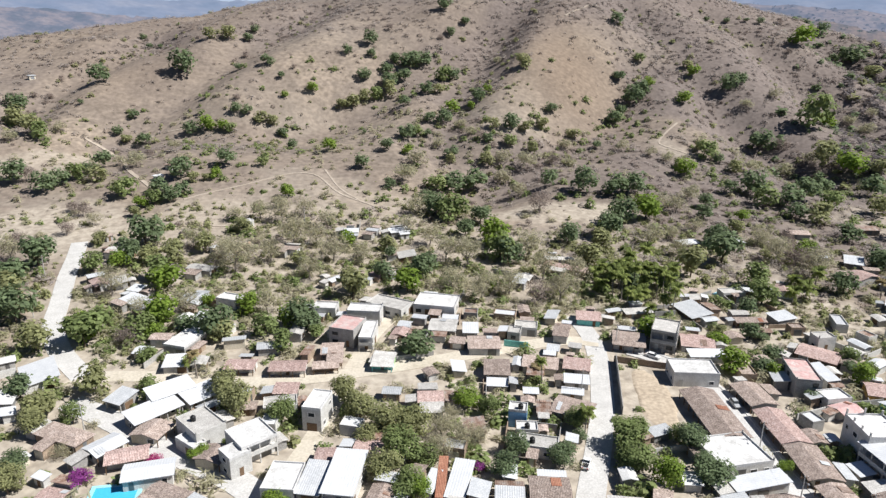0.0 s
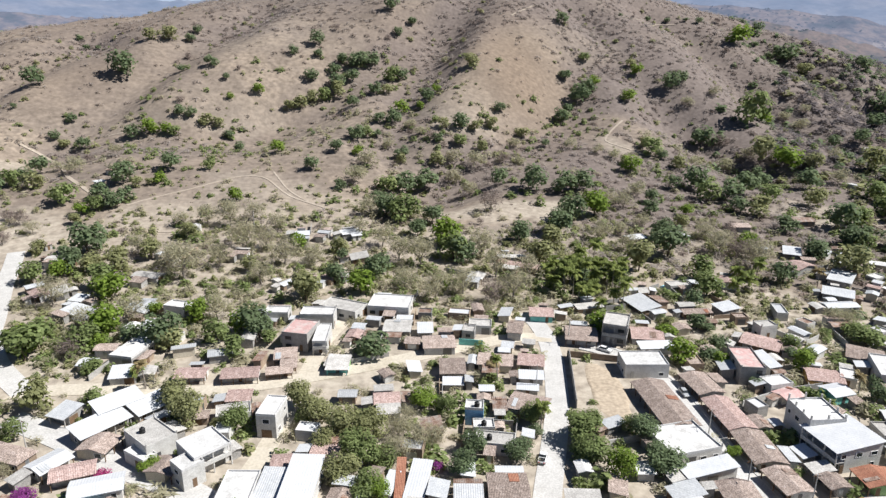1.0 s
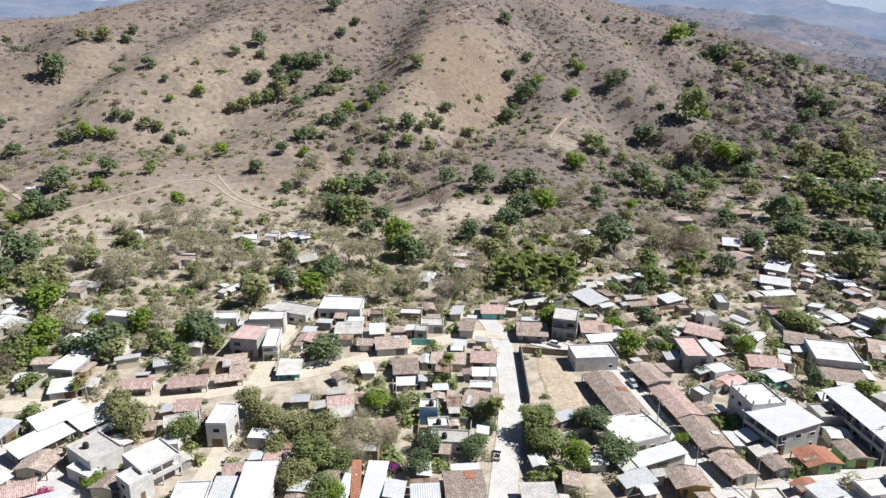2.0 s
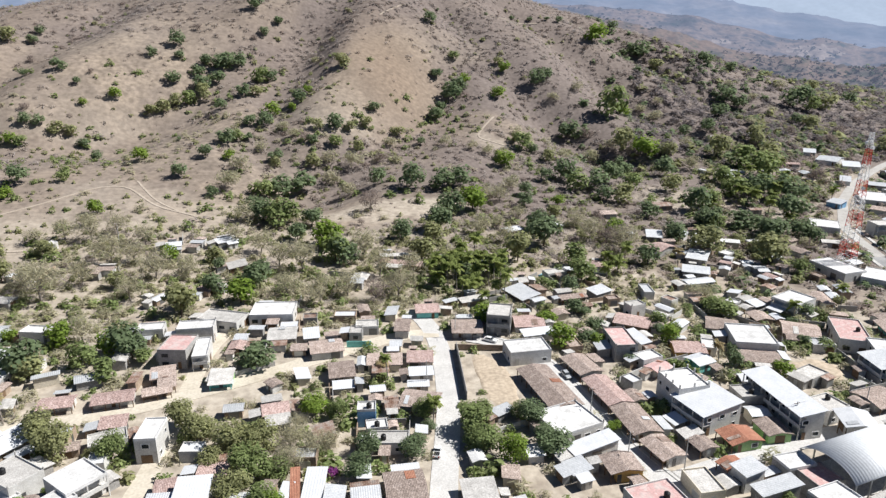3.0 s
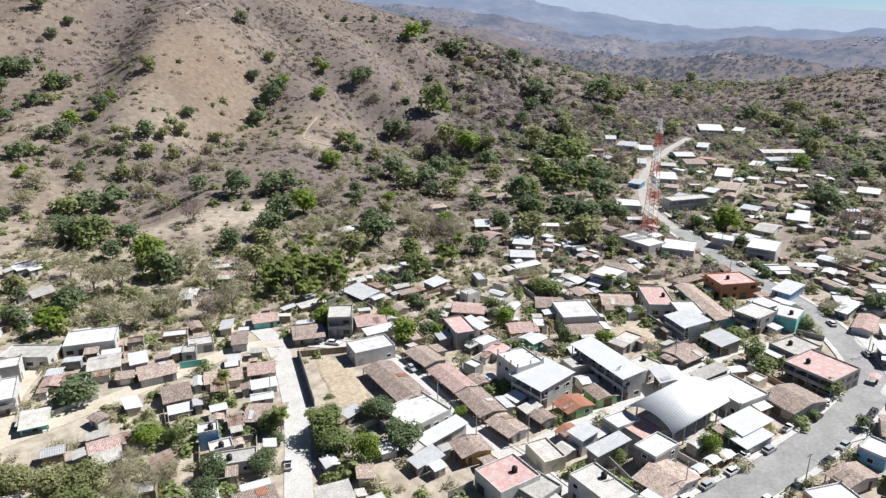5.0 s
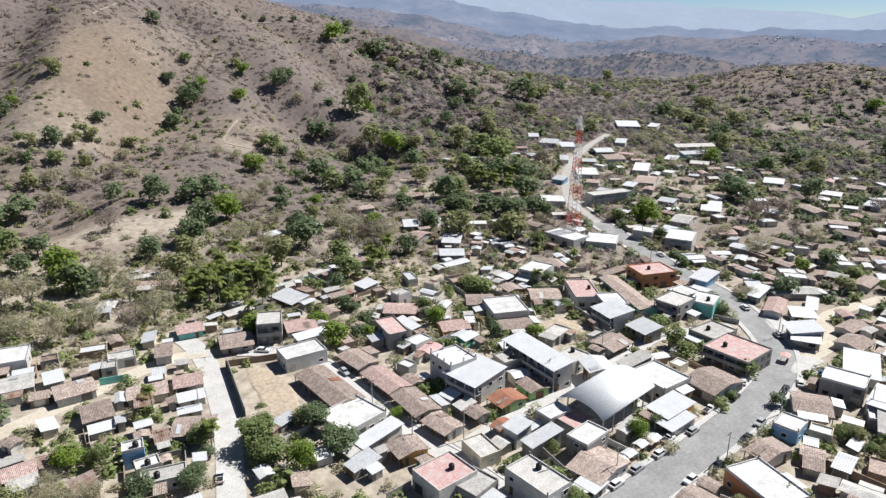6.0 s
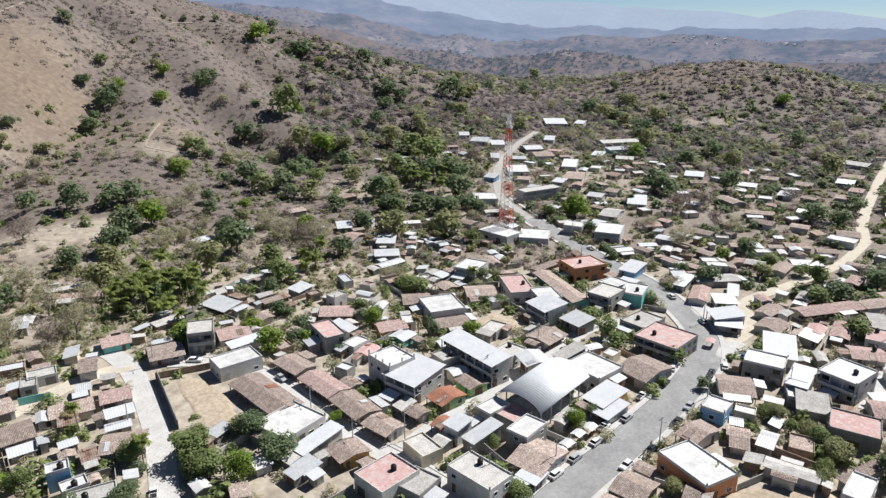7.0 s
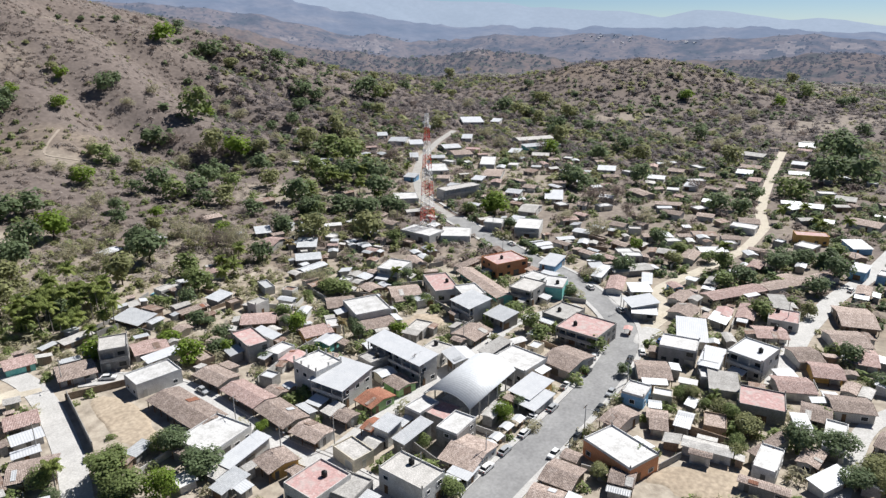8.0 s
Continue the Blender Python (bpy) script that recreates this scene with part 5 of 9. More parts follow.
house(164.2, 248.1, -66, 7.7, 12.7, 2.4, "gable", "rose_tile", "block", far=True)
house(188.0, 253.4, -44, 8.8, 11.2, 2.4, "shed", "sheet", "white", far=True)
house(181.7, 242.9, -57, 8.2, 6.9, 2.4, "gable", "tile", "adobe", far=True)
house(173.6, 235.2, -43, 8.7, 10.5, 2.4, "shed", "sheet", "block", far=True)
house(255.3, 193.0, -68, 9.0, 8.5, 4.4, "flat", "white_roof", "white", porch=1.8, far=True)
house(357.8, 322.9, -45, 9.8, 11.3, 2.6, "gable", "sheet", "block", far=True)
house(420.1, 299.7, -69, 8.9, 11.6, 2.4, "shed", "white_sheet", "block", far=True)
house(333.6, 225.5, -77, 8.1, 9.4, 2.6, "gable", "tile", "white", far=True)
house(319.3, 181.4, -72, 5.8, 9.1, 2.8, "gable", "tile", "white", far=True)
house(532.9, 159.3, -91, 16.3, 15.7, 2.6, "gable", "slab", "block", far=True)
house(484.6, 146.8, -80, 14.2, 12.1, 2.6, "gable", "rust", "adobe", far=True)
house(461.8, 143.3, -79, 10.3, 8.9, 2.6, "shed", "sheet", "blue", far=True)
house(444.6, 130.6, -85, 7.9, 11.9, 2.6, "gable", "rose_tile", "white", far=True)
house(420.5, 129.8, -78, 8.7, 10.0, 2.6, "gable", "rust", "block", far=True)
house(519.7, 124.7, -85, 9.9, 12.7, 2.4, "gable", "white_sheet", "block", far=True)
house(483.7, 115.7, -72, 13.1, 12.1, 2.4, "gable", "sheet", "adobe", far=True)
house(467.1, 113.9, -71, 12.8, 11.4, 2.4, "gable", "tile", "white", far=True)
house(445.2, 111.1, -72, 11.0, 11.4, 2.4, "gable", "tile", "white", far=True)
house(398.7, 97.2, -69, 10.3, 7.8, 2.4, "gable", "sheet", "block", far=True)
house(398.4, 86.5, -77, 12.0, 10.8, 2.4, "gable", "sheet", "block", far=True)
house(427.2, 75.9, -83, 10.9, 12.5, 2.6, "gable", "slab", "adobe", far=True)
house(378.6, 56.4, -97, 15.2, 12.5, 2.8, "gable", "tile", "white", far=True)
house(332.9, 100.0, -83, 11.5, 8.2, 3.0, "flat", "white_roof", "white", far=True)
house(345.0, 101.8, -66, 10.1, 10.3, 2.6, "gable", "tile", "block", far=True)
house(334.4, 136.9, -84, 11.0, 8.4, 2.8, "gable", "tile", "white", far=True)
house(351.5, 146.8, -62, 14.6, 7.9, 2.6, "gable", "tile", "block", far=True)
house(364.6, 169.2, -117, 16.1, 8.7, 2.8, "gable", "tile", "block", far=True)
house(411.5, 217.2, -64, 12.1, 10.7, 2.6, "shed", "sheet", "white", far=True)
house(410.4, 180.6, -75, 10.7, 11.7, 2.6, "gable", "sheet", "white", far=True)
house(401.9, 154.4, -81, 8.2, 8.8, 2.6, "shed", "white_sheet", "white", far=True)
house(438.9, 158.8, -77, 10.3, 11.4, 2.4, "gable", "tile", "block", far=True)
house(343.9, 180.1, -76, 8.0, 7.4, 2.4, "gable", "sheet", "block", far=True)
house(296.4, 147.6, -84, 8.0, 7.8, 2.6, "gable", "tile", "white", far=True)
house(440.0, 180.3, -77, 10.9, 10.9, 2.4, "gable", "tile", "block", far=True)
house(372.4, 130.6, -77, 10.2, 9.1, 2.6, "gable", "sheet", "block", far=True)
house(341.3, 122.0, -77, 8.7, 7.9, 2.6, "gable", "tile", "white", far=True)
house(600.1, 141.3, -74, 11.9, 15.0, 2.4, "shed", "sheet", "block", far=True)
house(369.6, 73.0, -83, 8.6, 7.9, 2.6, "gable", "sheet", "block", far=True)
house(-83.6, 154.6, -23, 6.0, 6.7, 2.8, "shed", "sheet", "block")
house(-72.6, 148.6, 49, 13.2, 7.0, 2.9, "shed", "white_sheet", "block")
house(-71.6, 157.2, 42, 11.9, 6.7, 3.8, "shed", "white_sheet", "white")
house(-62.9, 157.6, 47, 11.7, 7.2, 2.8, "shed", "white_sheet", "white")
house(-58.1, 141.3, 46, 7.6, 10.5, 4.6, "flat", "slab", "white", tank=True)
house(-58.8, 136.0, -36, 7.0, 3.6, 2.9, "flat", "white_roof", "white")
house(-69.9, 140.8, 76, 7.2, 8.0, 2.5, "gable", "tile", "cream")
house(-44.2, 135.1, 41, 8.8, 9.0, 5.6, "flat", "white_roof", "white", porch=1.8)
house(-46.2, 129.0, 44, 5.2, 5.3, 5.2, "flat", "white_roof", "white")
house(-52.0, 131.6, 73, 6.4, 7.2, 2.4, "gable", "tile", "cream")
house(-31.2, 148.8, -10, 4.9, 8.8, 6.2, "flat", "white_roof", "white")
house(-78.1, 134.3, 56, 8.1, 6.5, 2.6, "gable", "white_sheet", "white")
house(-71.4, 130.7, 19, 9.4, 6.0, 2.6, "gable", "rose_tile", "white")
house(-64.1, 125.1, 16, 11.0, 6.7, 2.9, "gable", "white_sheet", "white")
house(-20.7, 122.7, -7, 7.3, 14.2, 4.3, "shed", "white_sheet", "white")
house(-27.3, 122.4, -8, 5.6, 10.3, 2.9, "shed", "sheet", "block")
house(-34.0, 122.6, -4, 7.2, 9.4, 3.4, "flat", "white_roof", "white")
house(-26.5, 131.5, 1, 4.5, 6.3, 2.4, "gable", "rose_tile", "white")
house(-17.0, 135.3, -11, 6.9, 4.3, 2.2, "shed", "rose_tile", "cream")
house(-41.7, 160.1, 1, 6.7, 5.1, 2.4, "shed", "rose_tile", "cream")
house(-41.8, 153.4, 13, 8.5, 5.5, 2.5, "flat", "slab", "white")
house(-57.7, 173.5, 0, 8.7, 6.3, 2.2, "gable", "rose_tile", "white")
house(-44.0, 172.8, 3, 10.6, 6.5, 2.3, "gable", "rose_tile", "white")
house(-33.5, 174.1, 8, 7.7, 4.8, 2.1, "gable", "tile", "adobe")
house(-33.0, 183.6, 5, 6.9, 7.9, 2.3, "gable", "tile", "block")
house(-29.7, 193.9, -16, 8.2, 10.3, 5.6, "flat", "pink", "block")
house(-23.0, 191.6, -3, 4.2, 12.5, 4.6, "flat", "white_roof", "white", porch=1.8)
house(-25.7, 206.7, -5, 11.0, 6.4, 4.8, "flat", "white_roof", "white")
house(-17.1, 176.9, -4, 6.7, 7.6, 2.1, "shed", "slab", "teal")
house(-78.6, 199.5, -7, 5.2, 11.7, 2.6, "shed", "white_sheet", "white")
house(-78.5, 187.0, -16, 7.3, 11.2, 3.0, "flat", "white_roof", "block")
house(-76.3, 174.4, 8, 7.6, 6.7, 2.3, "shed", "white_sheet", "white")
house(-100.6, 212.1, -37, 10.9, 5.7, 2.4, "shed", "sheet", "teal")
house(-107.3, 216.0, -32, 8.5, 6.4, 2.4, "shed", "white_sheet", "block")
house(4.2, 123.2, -13, 4.6, 12.1, 2.4, "shed", "white_sheet", "white")
house(0.3, 124.1, -4, 2.2, 12.7, 2.2, "shed", "red_tile", "white")
house(-1.9, 122.9, -19, 2.8, 7.3, 2.1, "shed", "white_sheet", "white")
house(14.6, 117.9, -4, 6.4, 6.1, 2.2, "shed", "sheet", "block")
house(23.2, 119.0, -4, 8.9, 11.6, 2.6, "gable", "tile", "cream")
house(-18.2, 214.8, -28, 14.4, 8.2, 3.2, "flat", "slab", "white")
house(-1.9, 216.7, -11, 14.2, 11.0, 3.4, "flat", "white_roof", "white")
house(0.4, 200.5, -7, 9.1, 9.2, 2.3, "gable", "slab", "block")
house(9.1, 198.2, -1, 5.2, 6.6, 2.2, "shed", "white_sheet", "white")
house(12.9, 188.5, 0, 10.2, 8.9, 2.5, "gable", "tile", "white")
house(15.8, 173.4, -3, 7.6, 9.7, 2.5, "gable", "tile", "white")
house(15.4, 165.6, -4, 6.0, 4.0, 1.9, "shed", "white_sheet", "block")
house(28.8, 176.7, -11, 10.5, 7.6, 2.4, "gable", "tile", "cream")
house(39.3, 176.0, -13, 7.9, 7.7, 2.4, "gable", "rose_tile", "white")
house(37.7, 167.5, -8, 7.2, 4.5, 2.1, "shed", "white_sheet", "white")
house(35.5, 161.3, -12, 6.2, 3.1, 2.0, "shed", "white_sheet", "block")
house(34.2, 152.8, -25, 10.3, 8.8, 2.5, "gable", "tile", "white")
house(26.6, 153.6, -6, 3.9, 7.0, 2.1, "gable", "rust", "adobe")
house(19.4, 149.1, -10, 4.6, 4.0, 4.6, "flat", "white_roof", "blue", tank=True)
house(23.0, 137.1, -13, 9.4, 5.1, 2.8, "flat", "slab", "white")
house(21.1, 143.8, -3, 5.2, 3.9, 2.5, "flat", "white_roof", "cream")
house(-2.9, 157.1, 3, 7.1, 6.0, 2.5, "gable", "rose_tile", "teal")
house(-17.3, 178.1, -14, 7.0, 6.1, 2.1, "shed", "slab", "green")
house(-31.4, 178.4, 5, 4.9, 7.4, 2.2, "gable", "tile", "adobe")
house(38.3, 197.0, -16, 5.1, 9.5, 2.8, "gable", "tile", "white")
house(49.2, 209.1, -9, 8.3, 8.0, 2.2, "gable", "rose_tile", "teal")
house(58.5, 192.1, -13, 10.1, 10.7, 2.5, "gable", "tile", "white")
house(69.5, 191.5, -24, 7.6, 9.7, 7.2, "flat", "slab", "block", porch=1.8)
house(79.7, 191.5, -13, 10.3, 9.8, 2.4, "gable", "rose_tile", "white")
house(71.5, 172.0, -3, 12.6, 8.5, 4.0, "flat", "white_roof", "white")
house(69.8, 151.0, -87, 22.8, 9.6, 2.6, "gable", "tile", "white", porch=1.2)
house(67.8, 134.2, -78, 11.6, 13.1, 3.2, "flat", "white_roof", "white")
house(69.0, 123.2, -81, 5.0, 12.8, 2.8, "shed", "white_sheet", "white")
house(84.0, 160.2, -84, 11.6, 8.0, 2.5, "gable", "tile", "white", porch=1.6)
house(84.5, 145.4, -88, 15.1, 7.8, 2.5, "gable", "rose_tile", "white", porch=1.6)
house(84.8, 130.8, -92, 13.4, 8.2, 2.5, "gable", "tile", "cream", porch=1.6)
house(84.9, 118.5, -83, 9.2, 7.2, 2.5, "gable", "tile", "white", porch=1.6)
house(103.6, 129.3, -81, 12.0, 13.3, 6.0, "shed", "white_sheet", "white", porch=2.6)
house(102.5, 138.0, -90, 10.0, 9.0, 7.4, "flat", "white_roof", "white", stubs=True)
house(124.3, 127.0, -93, 23.5, 7.7, 7.0, "shed", "white_sheet", "white", porch=1.8)
house(118.8, 132.7, -6, 7.1, 6.2, 4.5, "flat", "slab", "block")
house(136.2, 114.6, -113, 8.8, 8.4, 4.6, "gable", "white_sheet", "white")
house(135.8, 123.4, -82, 7.1, 7.2, 4.0, "flat", "slab", "white", tank=True)
house(146.6, 101.0, -91, 12.5, 11.1, 4.0, "flat", "white_roof", "white")
house(147.8, 110.6, -94, 5.0, 10.4, 3.9, "shed", "slab", "block")
house(158.2, 91.6, -92, 10.7, 14.0, 2.9, "gable", "tile", "white")
house(137.0, 90.0, -92, 7.5, 11.1, 2.9, "shed", "white_sheet", "ochre")
house(133.4, 86.0, -92, 6.3, 9.4, 2.2, "shed", "white_sheet", "white")
house(105.6, 118.2, -90, 6.9, 9.2, 2.6, "gable", "red_tile", "green")
house(115.9, 119.3, -96, 7.4, 6.9, 2.6, "gable", "tile", "green")
house(95.1, 117.8, -85, 5.5, 5.5, 2.4, "gable", "tile", "block")
house(94.7, 122.4, -88, 4.1, 5.4, 2.4, "shed", "slab", "block")
house(109.0, 104.3, -89, 5.2, 7.3, 4.5, "flat", "white_roof", "block")
house(111.2, 99.5, -86, 7.1, 7.3, 4.0, "flat", "pink", "block")
house(108.0, 91.9, -82, 5.9, 8.6, 5.0, "flat", "white_roof", "block")
house(96.8, 109.5, -81, 4.0, 6.0, 2.4, "gable", "red_tile", "block")
house(97.2, 104.6, -84, 5.3, 6.0, 4.6, "shed", "sheet", "white")
house(99.7, 98.6, -90, 4.4, 10.2, 3.6, "shed", "sheet", "block")
house(103.6, 84.4, -81, 9.5, 12.3, 2.8, "gable", "tile", "white")
house(97.8, 81.1, -84, 5.7, 5.2, 2.4, "shed", "white_sheet", "white")
house(72.6, 100.6, -86, 9.3, 10.7, 4.5, "flat", "pink", "white", tank=True)
house(72.2, 115.1, -94, 7.3, 8.3, 2.8, "gable", "tile", "ochre")
house(86.2, 104.8, -94, 8.2, 5.7, 3.0, "flat", "slab", "cream")
house(87.1, 86.7, -86, 12.2, 7.6, 5.6, "flat", "slab", "white", tank=True)
house(76.4, 94.8, -77, 6.9, 7.6, 3.6, "flat", "slab", "block")
house(111.1, 63.8, -82, 7.9, 9.2, 2.6, "gable", "tile", "adobe")
house(102.9, 62.6, -76, 7.4, 5.8, 2.6, "gable", "tile", "white")
house(140.2, 65.1, -96, 6.1, 10.5, 2.8, "gable", "tile", "white")
house(177.3, 96.6, -87, 14.2, 14.1, 5.2, "flat", "pink", "block", tank=True, porch=1.8)
house(143.0, 162.5, -22, 12.6, 13.9, 4.3, "flat", "white_roof", "white")
house(138.3, 152.5, -22, 11.8, 8.2, 2.4, "gable", "tile", "white")
house(167.7, 136.4, -101, 10.9, 10.3, 5.6, "shed", "sheet", "white", porch=1.8)
house(169.2, 124.3, -96, 9.1, 8.2, 3.6, "shed", "sheet", "block")
house(176.4, 158.0, -122, 17.5, 9.2, 4.2, "flat", "pink", "white", tank=True)
house(176.1, 143.8, -119, 10.8, 8.4, 5.0, "flat", "white_roof", "white")
house(190.3, 148.6, -113, 32.8, 7.6, 2.8, "gable", "tile", "teal")
house(211.2, 154.3, -109, 11.6, 14.9, 5.6, "flat", "pink", "orange", tank=True)
house(228.2, 142.1, -81, 7.5, 11.6, 2.8, "shed", "white_sheet", "blue", far=True)
house(192.9, 130.1, -84, 9.2, 11.8, 5.6, "flat", "slab", "block", porch=1.8)
house(204.4, 125.8, -69, 8.0, 11.1, 4.6, "flat", "white_roof", "teal", tank=True)
house(141.6, 174.8, -34, 10.4, 10.1, 2.4, "gable", "tile", "white")
house(164.5, 165.5, -34, 11.5, 10.6, 2.4, "gable", "tile", "cream")
house(244.2, 73.7, -27, 25.8, 7.8, 2.6, "gable", "rose_tile", "cream")
house(270.3, 59.8, -28, 32.8, 7.6, 2.6, "gable", "tile", "white", far=True)
house(298.4, 43.5, -94, 6.3, 8.1, 4.0, "shed", "white_sheet", "blue", far=True)
house(335.1, 51.9, -49, 9.2, 10.3, 2.8, "shed", "sheet", "blue", far=True)
house(335.0, 70.8, -63, 14.0, 6.8, 4.2, "flat", "pink", "ochre", far=True)
house(210.0, 93.8, -131, 9.1, 10.4, 3.8, "shed", "white_sheet", "white")
house(208.4, 91.9, -61, 8.7, 12.6, 2.9, "shed", "sheet", "block")
house(243.6, 57.6, -58, 6.0, 11.3, 2.6, "shed", "slab", "block")
house(232.2, 52.8, -77, 9.3, 11.0, 3.0, "flat", "pink", "white", tank=True)
house(217.2, 52.8, -58, 10.0, 9.5, 2.4, "gable", "rose_tile", "white", tank=True)
house(208.1, 40.0, -49, 8.2, 10.2, 2.4, "gable", "tile", "white")
house(248.3, 35.0, -66, 11.4, 18.0, 2.5, "gable", "tile", "adobe")
house(228.3, 33.0, -56, 11.3, 12.6, 2.4, "gable", "tile", "white")
house(201.0, 32.6, -64, 8.5, 9.9, 2.6, "gable", "rose_tile", "ochre")
house(186.4, 37.2, -57, 10.0, 9.5, 2.6, "gable", "rose_tile", "white")
house(191.0, 40.3, -42, 5.8, 5.9, 2.3, "shed", "white_sheet", "white")
house(217.6, 26.1, -72, 6.8, 12.1, 2.6, "gable", "rose_tile", "white")
house(168.7, 69.8, -56, 9.6, 11.3, 2.6, "gable", "tile", "white")
house(229.9, 120.3, -81, 4.6, 11.7, 2.8, "shed", "sheet", "white")
house(243.1, 114.8, -36, 17.9, 8.0, 2.4, "gable", "slab", "block", far=True)
house(235.7, 103.7, -65, 4.1, 9.5, 2.2, "shed", "white_sheet", "white")
house(225.5, 101.8, -48, 8.4, 7.4, 2.2, "shed", "sheet", "white")
house(-112.2, 167.1, -54, 13.9, 9.2, 2.2, "shed", "white_sheet", "white")
house(-132.7, 261.1, -13, 8.5, 5.2, 2.2, "gable", "slab", "adobe")
house(-125.2, 230.2, -49, 8.3, 6.3, 2.2, "gable", "rose_tile", "white")
house(-119.4, 231.1, -58, 8.1, 6.6, 2.2, "shed", "slab", "block")
house(-109.8, 225.2, -18, 5.5, 5.1, 2.2, "shed", "white_sheet", "white")
house(-73.4, 215.6, -19, 7.8, 5.1, 3.9, "flat", "white_roof", "white")
house(-85.7, 217.1, 82, 9.3, 6.4, 2.2, "gable", "sheet", "white")
house(-92.9, 244.9, -18, 11.1, 6.1, 2.2, "gable", "slab", "block")
house(-40.7, 237.3, 55, 6.6, 3.9, 1.9, "gable", "white_sheet", "adobe")
house(-25.6, 242.2, 69, 7.0, 6.1, 1.9, "gable", "rose_tile", "adobe")
house(-14.9, 262.0, -80, 8.3, 7.5, 1.9, "shed", "slab", "adobe")
house(-39.6, 211.2, -4, 7.9, 5.6, 3.4, "flat", "white_roof", "white")
house(-13.2, 195.3, 77, 6.1, 5.3, 2.2, "gable", "rose_tile", "adobe")
house(-89.7, 138.1, -22, 13.9, 5.9, 2.8, "hip", "tile", "adobe")
house(-57.2, 118.3, -23, 9.6, 5.0, 2.2, "gable", "tile", "cream")
house(-12.7, 118.3, 77, 7.0, 5.5, 2.2, "gable", "tile", "white")
house(-109.1, 148.0, 122, 4.7, 3.4, 2.2, "shed", "white_sheet", "white")
house(-86.9, 123.4, -23, 3.9, 2.4, 2.2, "shed", "white_sheet", "white")
house(-80.9, 117.1, -12, 6.3, 4.7, 2.2, "gable", "rose_tile", "white")
house(114.3, 184.5, -40, 11.7, 9.3, 2.2, "gable", "rose_tile", "adobe")
house(119.3, 192.3, 9, 6.0, 4.3, 4.3, "flat", "slab", "white")
house(100.8, 168.8, -99, 12.6, 6.8, 5.2, "flat", "pink", "block")
house(108.8, 171.9, -88, 10.8, 3.8, 2.9, "shed", "white_sheet", "white")
house(105.0, 159.5, 10, 7.1, 5.1, 3.0, "flat", "white_roof", "white")
house(105.3, 153.8, 21, 7.0, 5.6, 2.4, "gable", "pink", "white")
house(121.3, 163.2, -19, 9.9, 8.3, 2.2, "gable", "rose_tile", "ochre")
house(119.4, 154.6, 12, 7.0, 6.6, 2.6, "gable", "white_sheet", "teal")
house(128.0, 162.6, -120, 6.5, 4.2, 2.6, "flat", "white_roof", "white")
house(158.7, 177.5, -98, 7.4, 6.9, 2.2, "gable", "tile", "adobe")
house(192.3, 185.7, -110, 12.0, 4.4, 2.2, "gable", "tile", "white")
house(164.7, 187.2, 13, 5.7, 5.0, 2.2, "shed", "sheet", "block")
house(145.7, 140.0, 16, 7.8, 6.0, 2.6, "flat", "slab", "block")
house(157.2, 210.9, 2, 12.4, 5.6, 2.2, "gable", "sheet", "white")
house(79.7, 183.5, 0, 10.9, 4.6, 2.2, "shed", "white_sheet", "white")
house(103.0, 207.8, 4, 10.7, 4.7, 2.2, "gable", "tile", "adobe")
house(115.2, 210.7, 20, 8.6, 5.9, 2.2, "shed", "sheet", "block")
house(126.9, 233.9, -108, 8.1, 7.6, 2.4, "gable", "rose_tile", "white")
house(86.4, 215.6, -75, 13.0, 8.4, 1.8, "shed", "sheet", "adobe")
house(82.2, 249.1, -96, 5.2, 4.8, 1.8, "shed", "sheet", "adobe")
house(67.2, 214.0, 11, 10.3, 4.0, 1.8, "shed", "slab", "adobe")
house(59.1, 214.5, 19, 5.8, 2.4, 1.8, "shed", "sheet", "adobe")
house(106.5, 231.6, 6, 8.5, 4.9, 2.1, "flat", "slab", "white")
house(107.4, 283.5, 22, 9.1, 6.7, 1.8, "gable", "white_sheet", "adobe")
house(127.8, 285.9, -76, 9.7, 8.3, 2.2, "gable", "sheet", "green")
house(91.2, 226.5, -103, 5.8, 3.8, 1.8, "shed", "slab", "adobe")
house(53.7, 143.2, 23, 6.1, 3.5, 2.2, "shed", "sheet", "block")
house(62.3, 117.1, -83, 5.5, 5.3, 2.2, "shed", "sheet", "block")
house(90.6, 141.4, -89, 6.0, 4.4, 2.2, "gable", "tile", "white")
house(203.3, 167.8, 3, 13.6, 4.8, 2.2, "gable", "tile", "white")
house(205.0, 135.0, -3, 8.8, 8.1, 4.3, "flat", "white_roof", "white")
house(154.4, 125.0, 5, 10.7, 9.7, 2.2, "gable", "tile", "white")
house(185.7, 110.1, -1, 12.2, 9.2, 3.4, "flat", "slab", "block")
house(224.7, 111.0, 21, 15.2, 6.5, 2.2, "gable", "rose_tile", "white")
house(236.6, 126.2, -135, 8.2, 5.4, 2.2, "shed", "white_sheet", "white")
house(228.6, 86.9, -2, 11.3, 6.3, 2.2, "gable", "tile", "white")
house(216.9, 80.8, 1, 10.5, 8.7, 2.2, "gable", "tile", "white")
house(237.3, 93.1, -126, 6.1, 4.7, 2.2, "gable", "rose_tile", "blue")
house(276.5, 37.8, 7, 10.5, 5.1, 2.9, "gable", "tile", "blue")
house(229.6, 64.0, 12, 14.0, 6.1, 2.2, "gable", "rose_tile", "white")
house(224.3, 69.9, 11, 8.5, 5.6, 2.2, "gable", "pink", "teal")
house(217.9, 68.9, 6, 8.5, 6.0, 2.2, "shed", "sheet", "block")
house(299.5, 35.8, -0, 6.9, 3.0, 3.4, "flat", "white_roof", "blue")
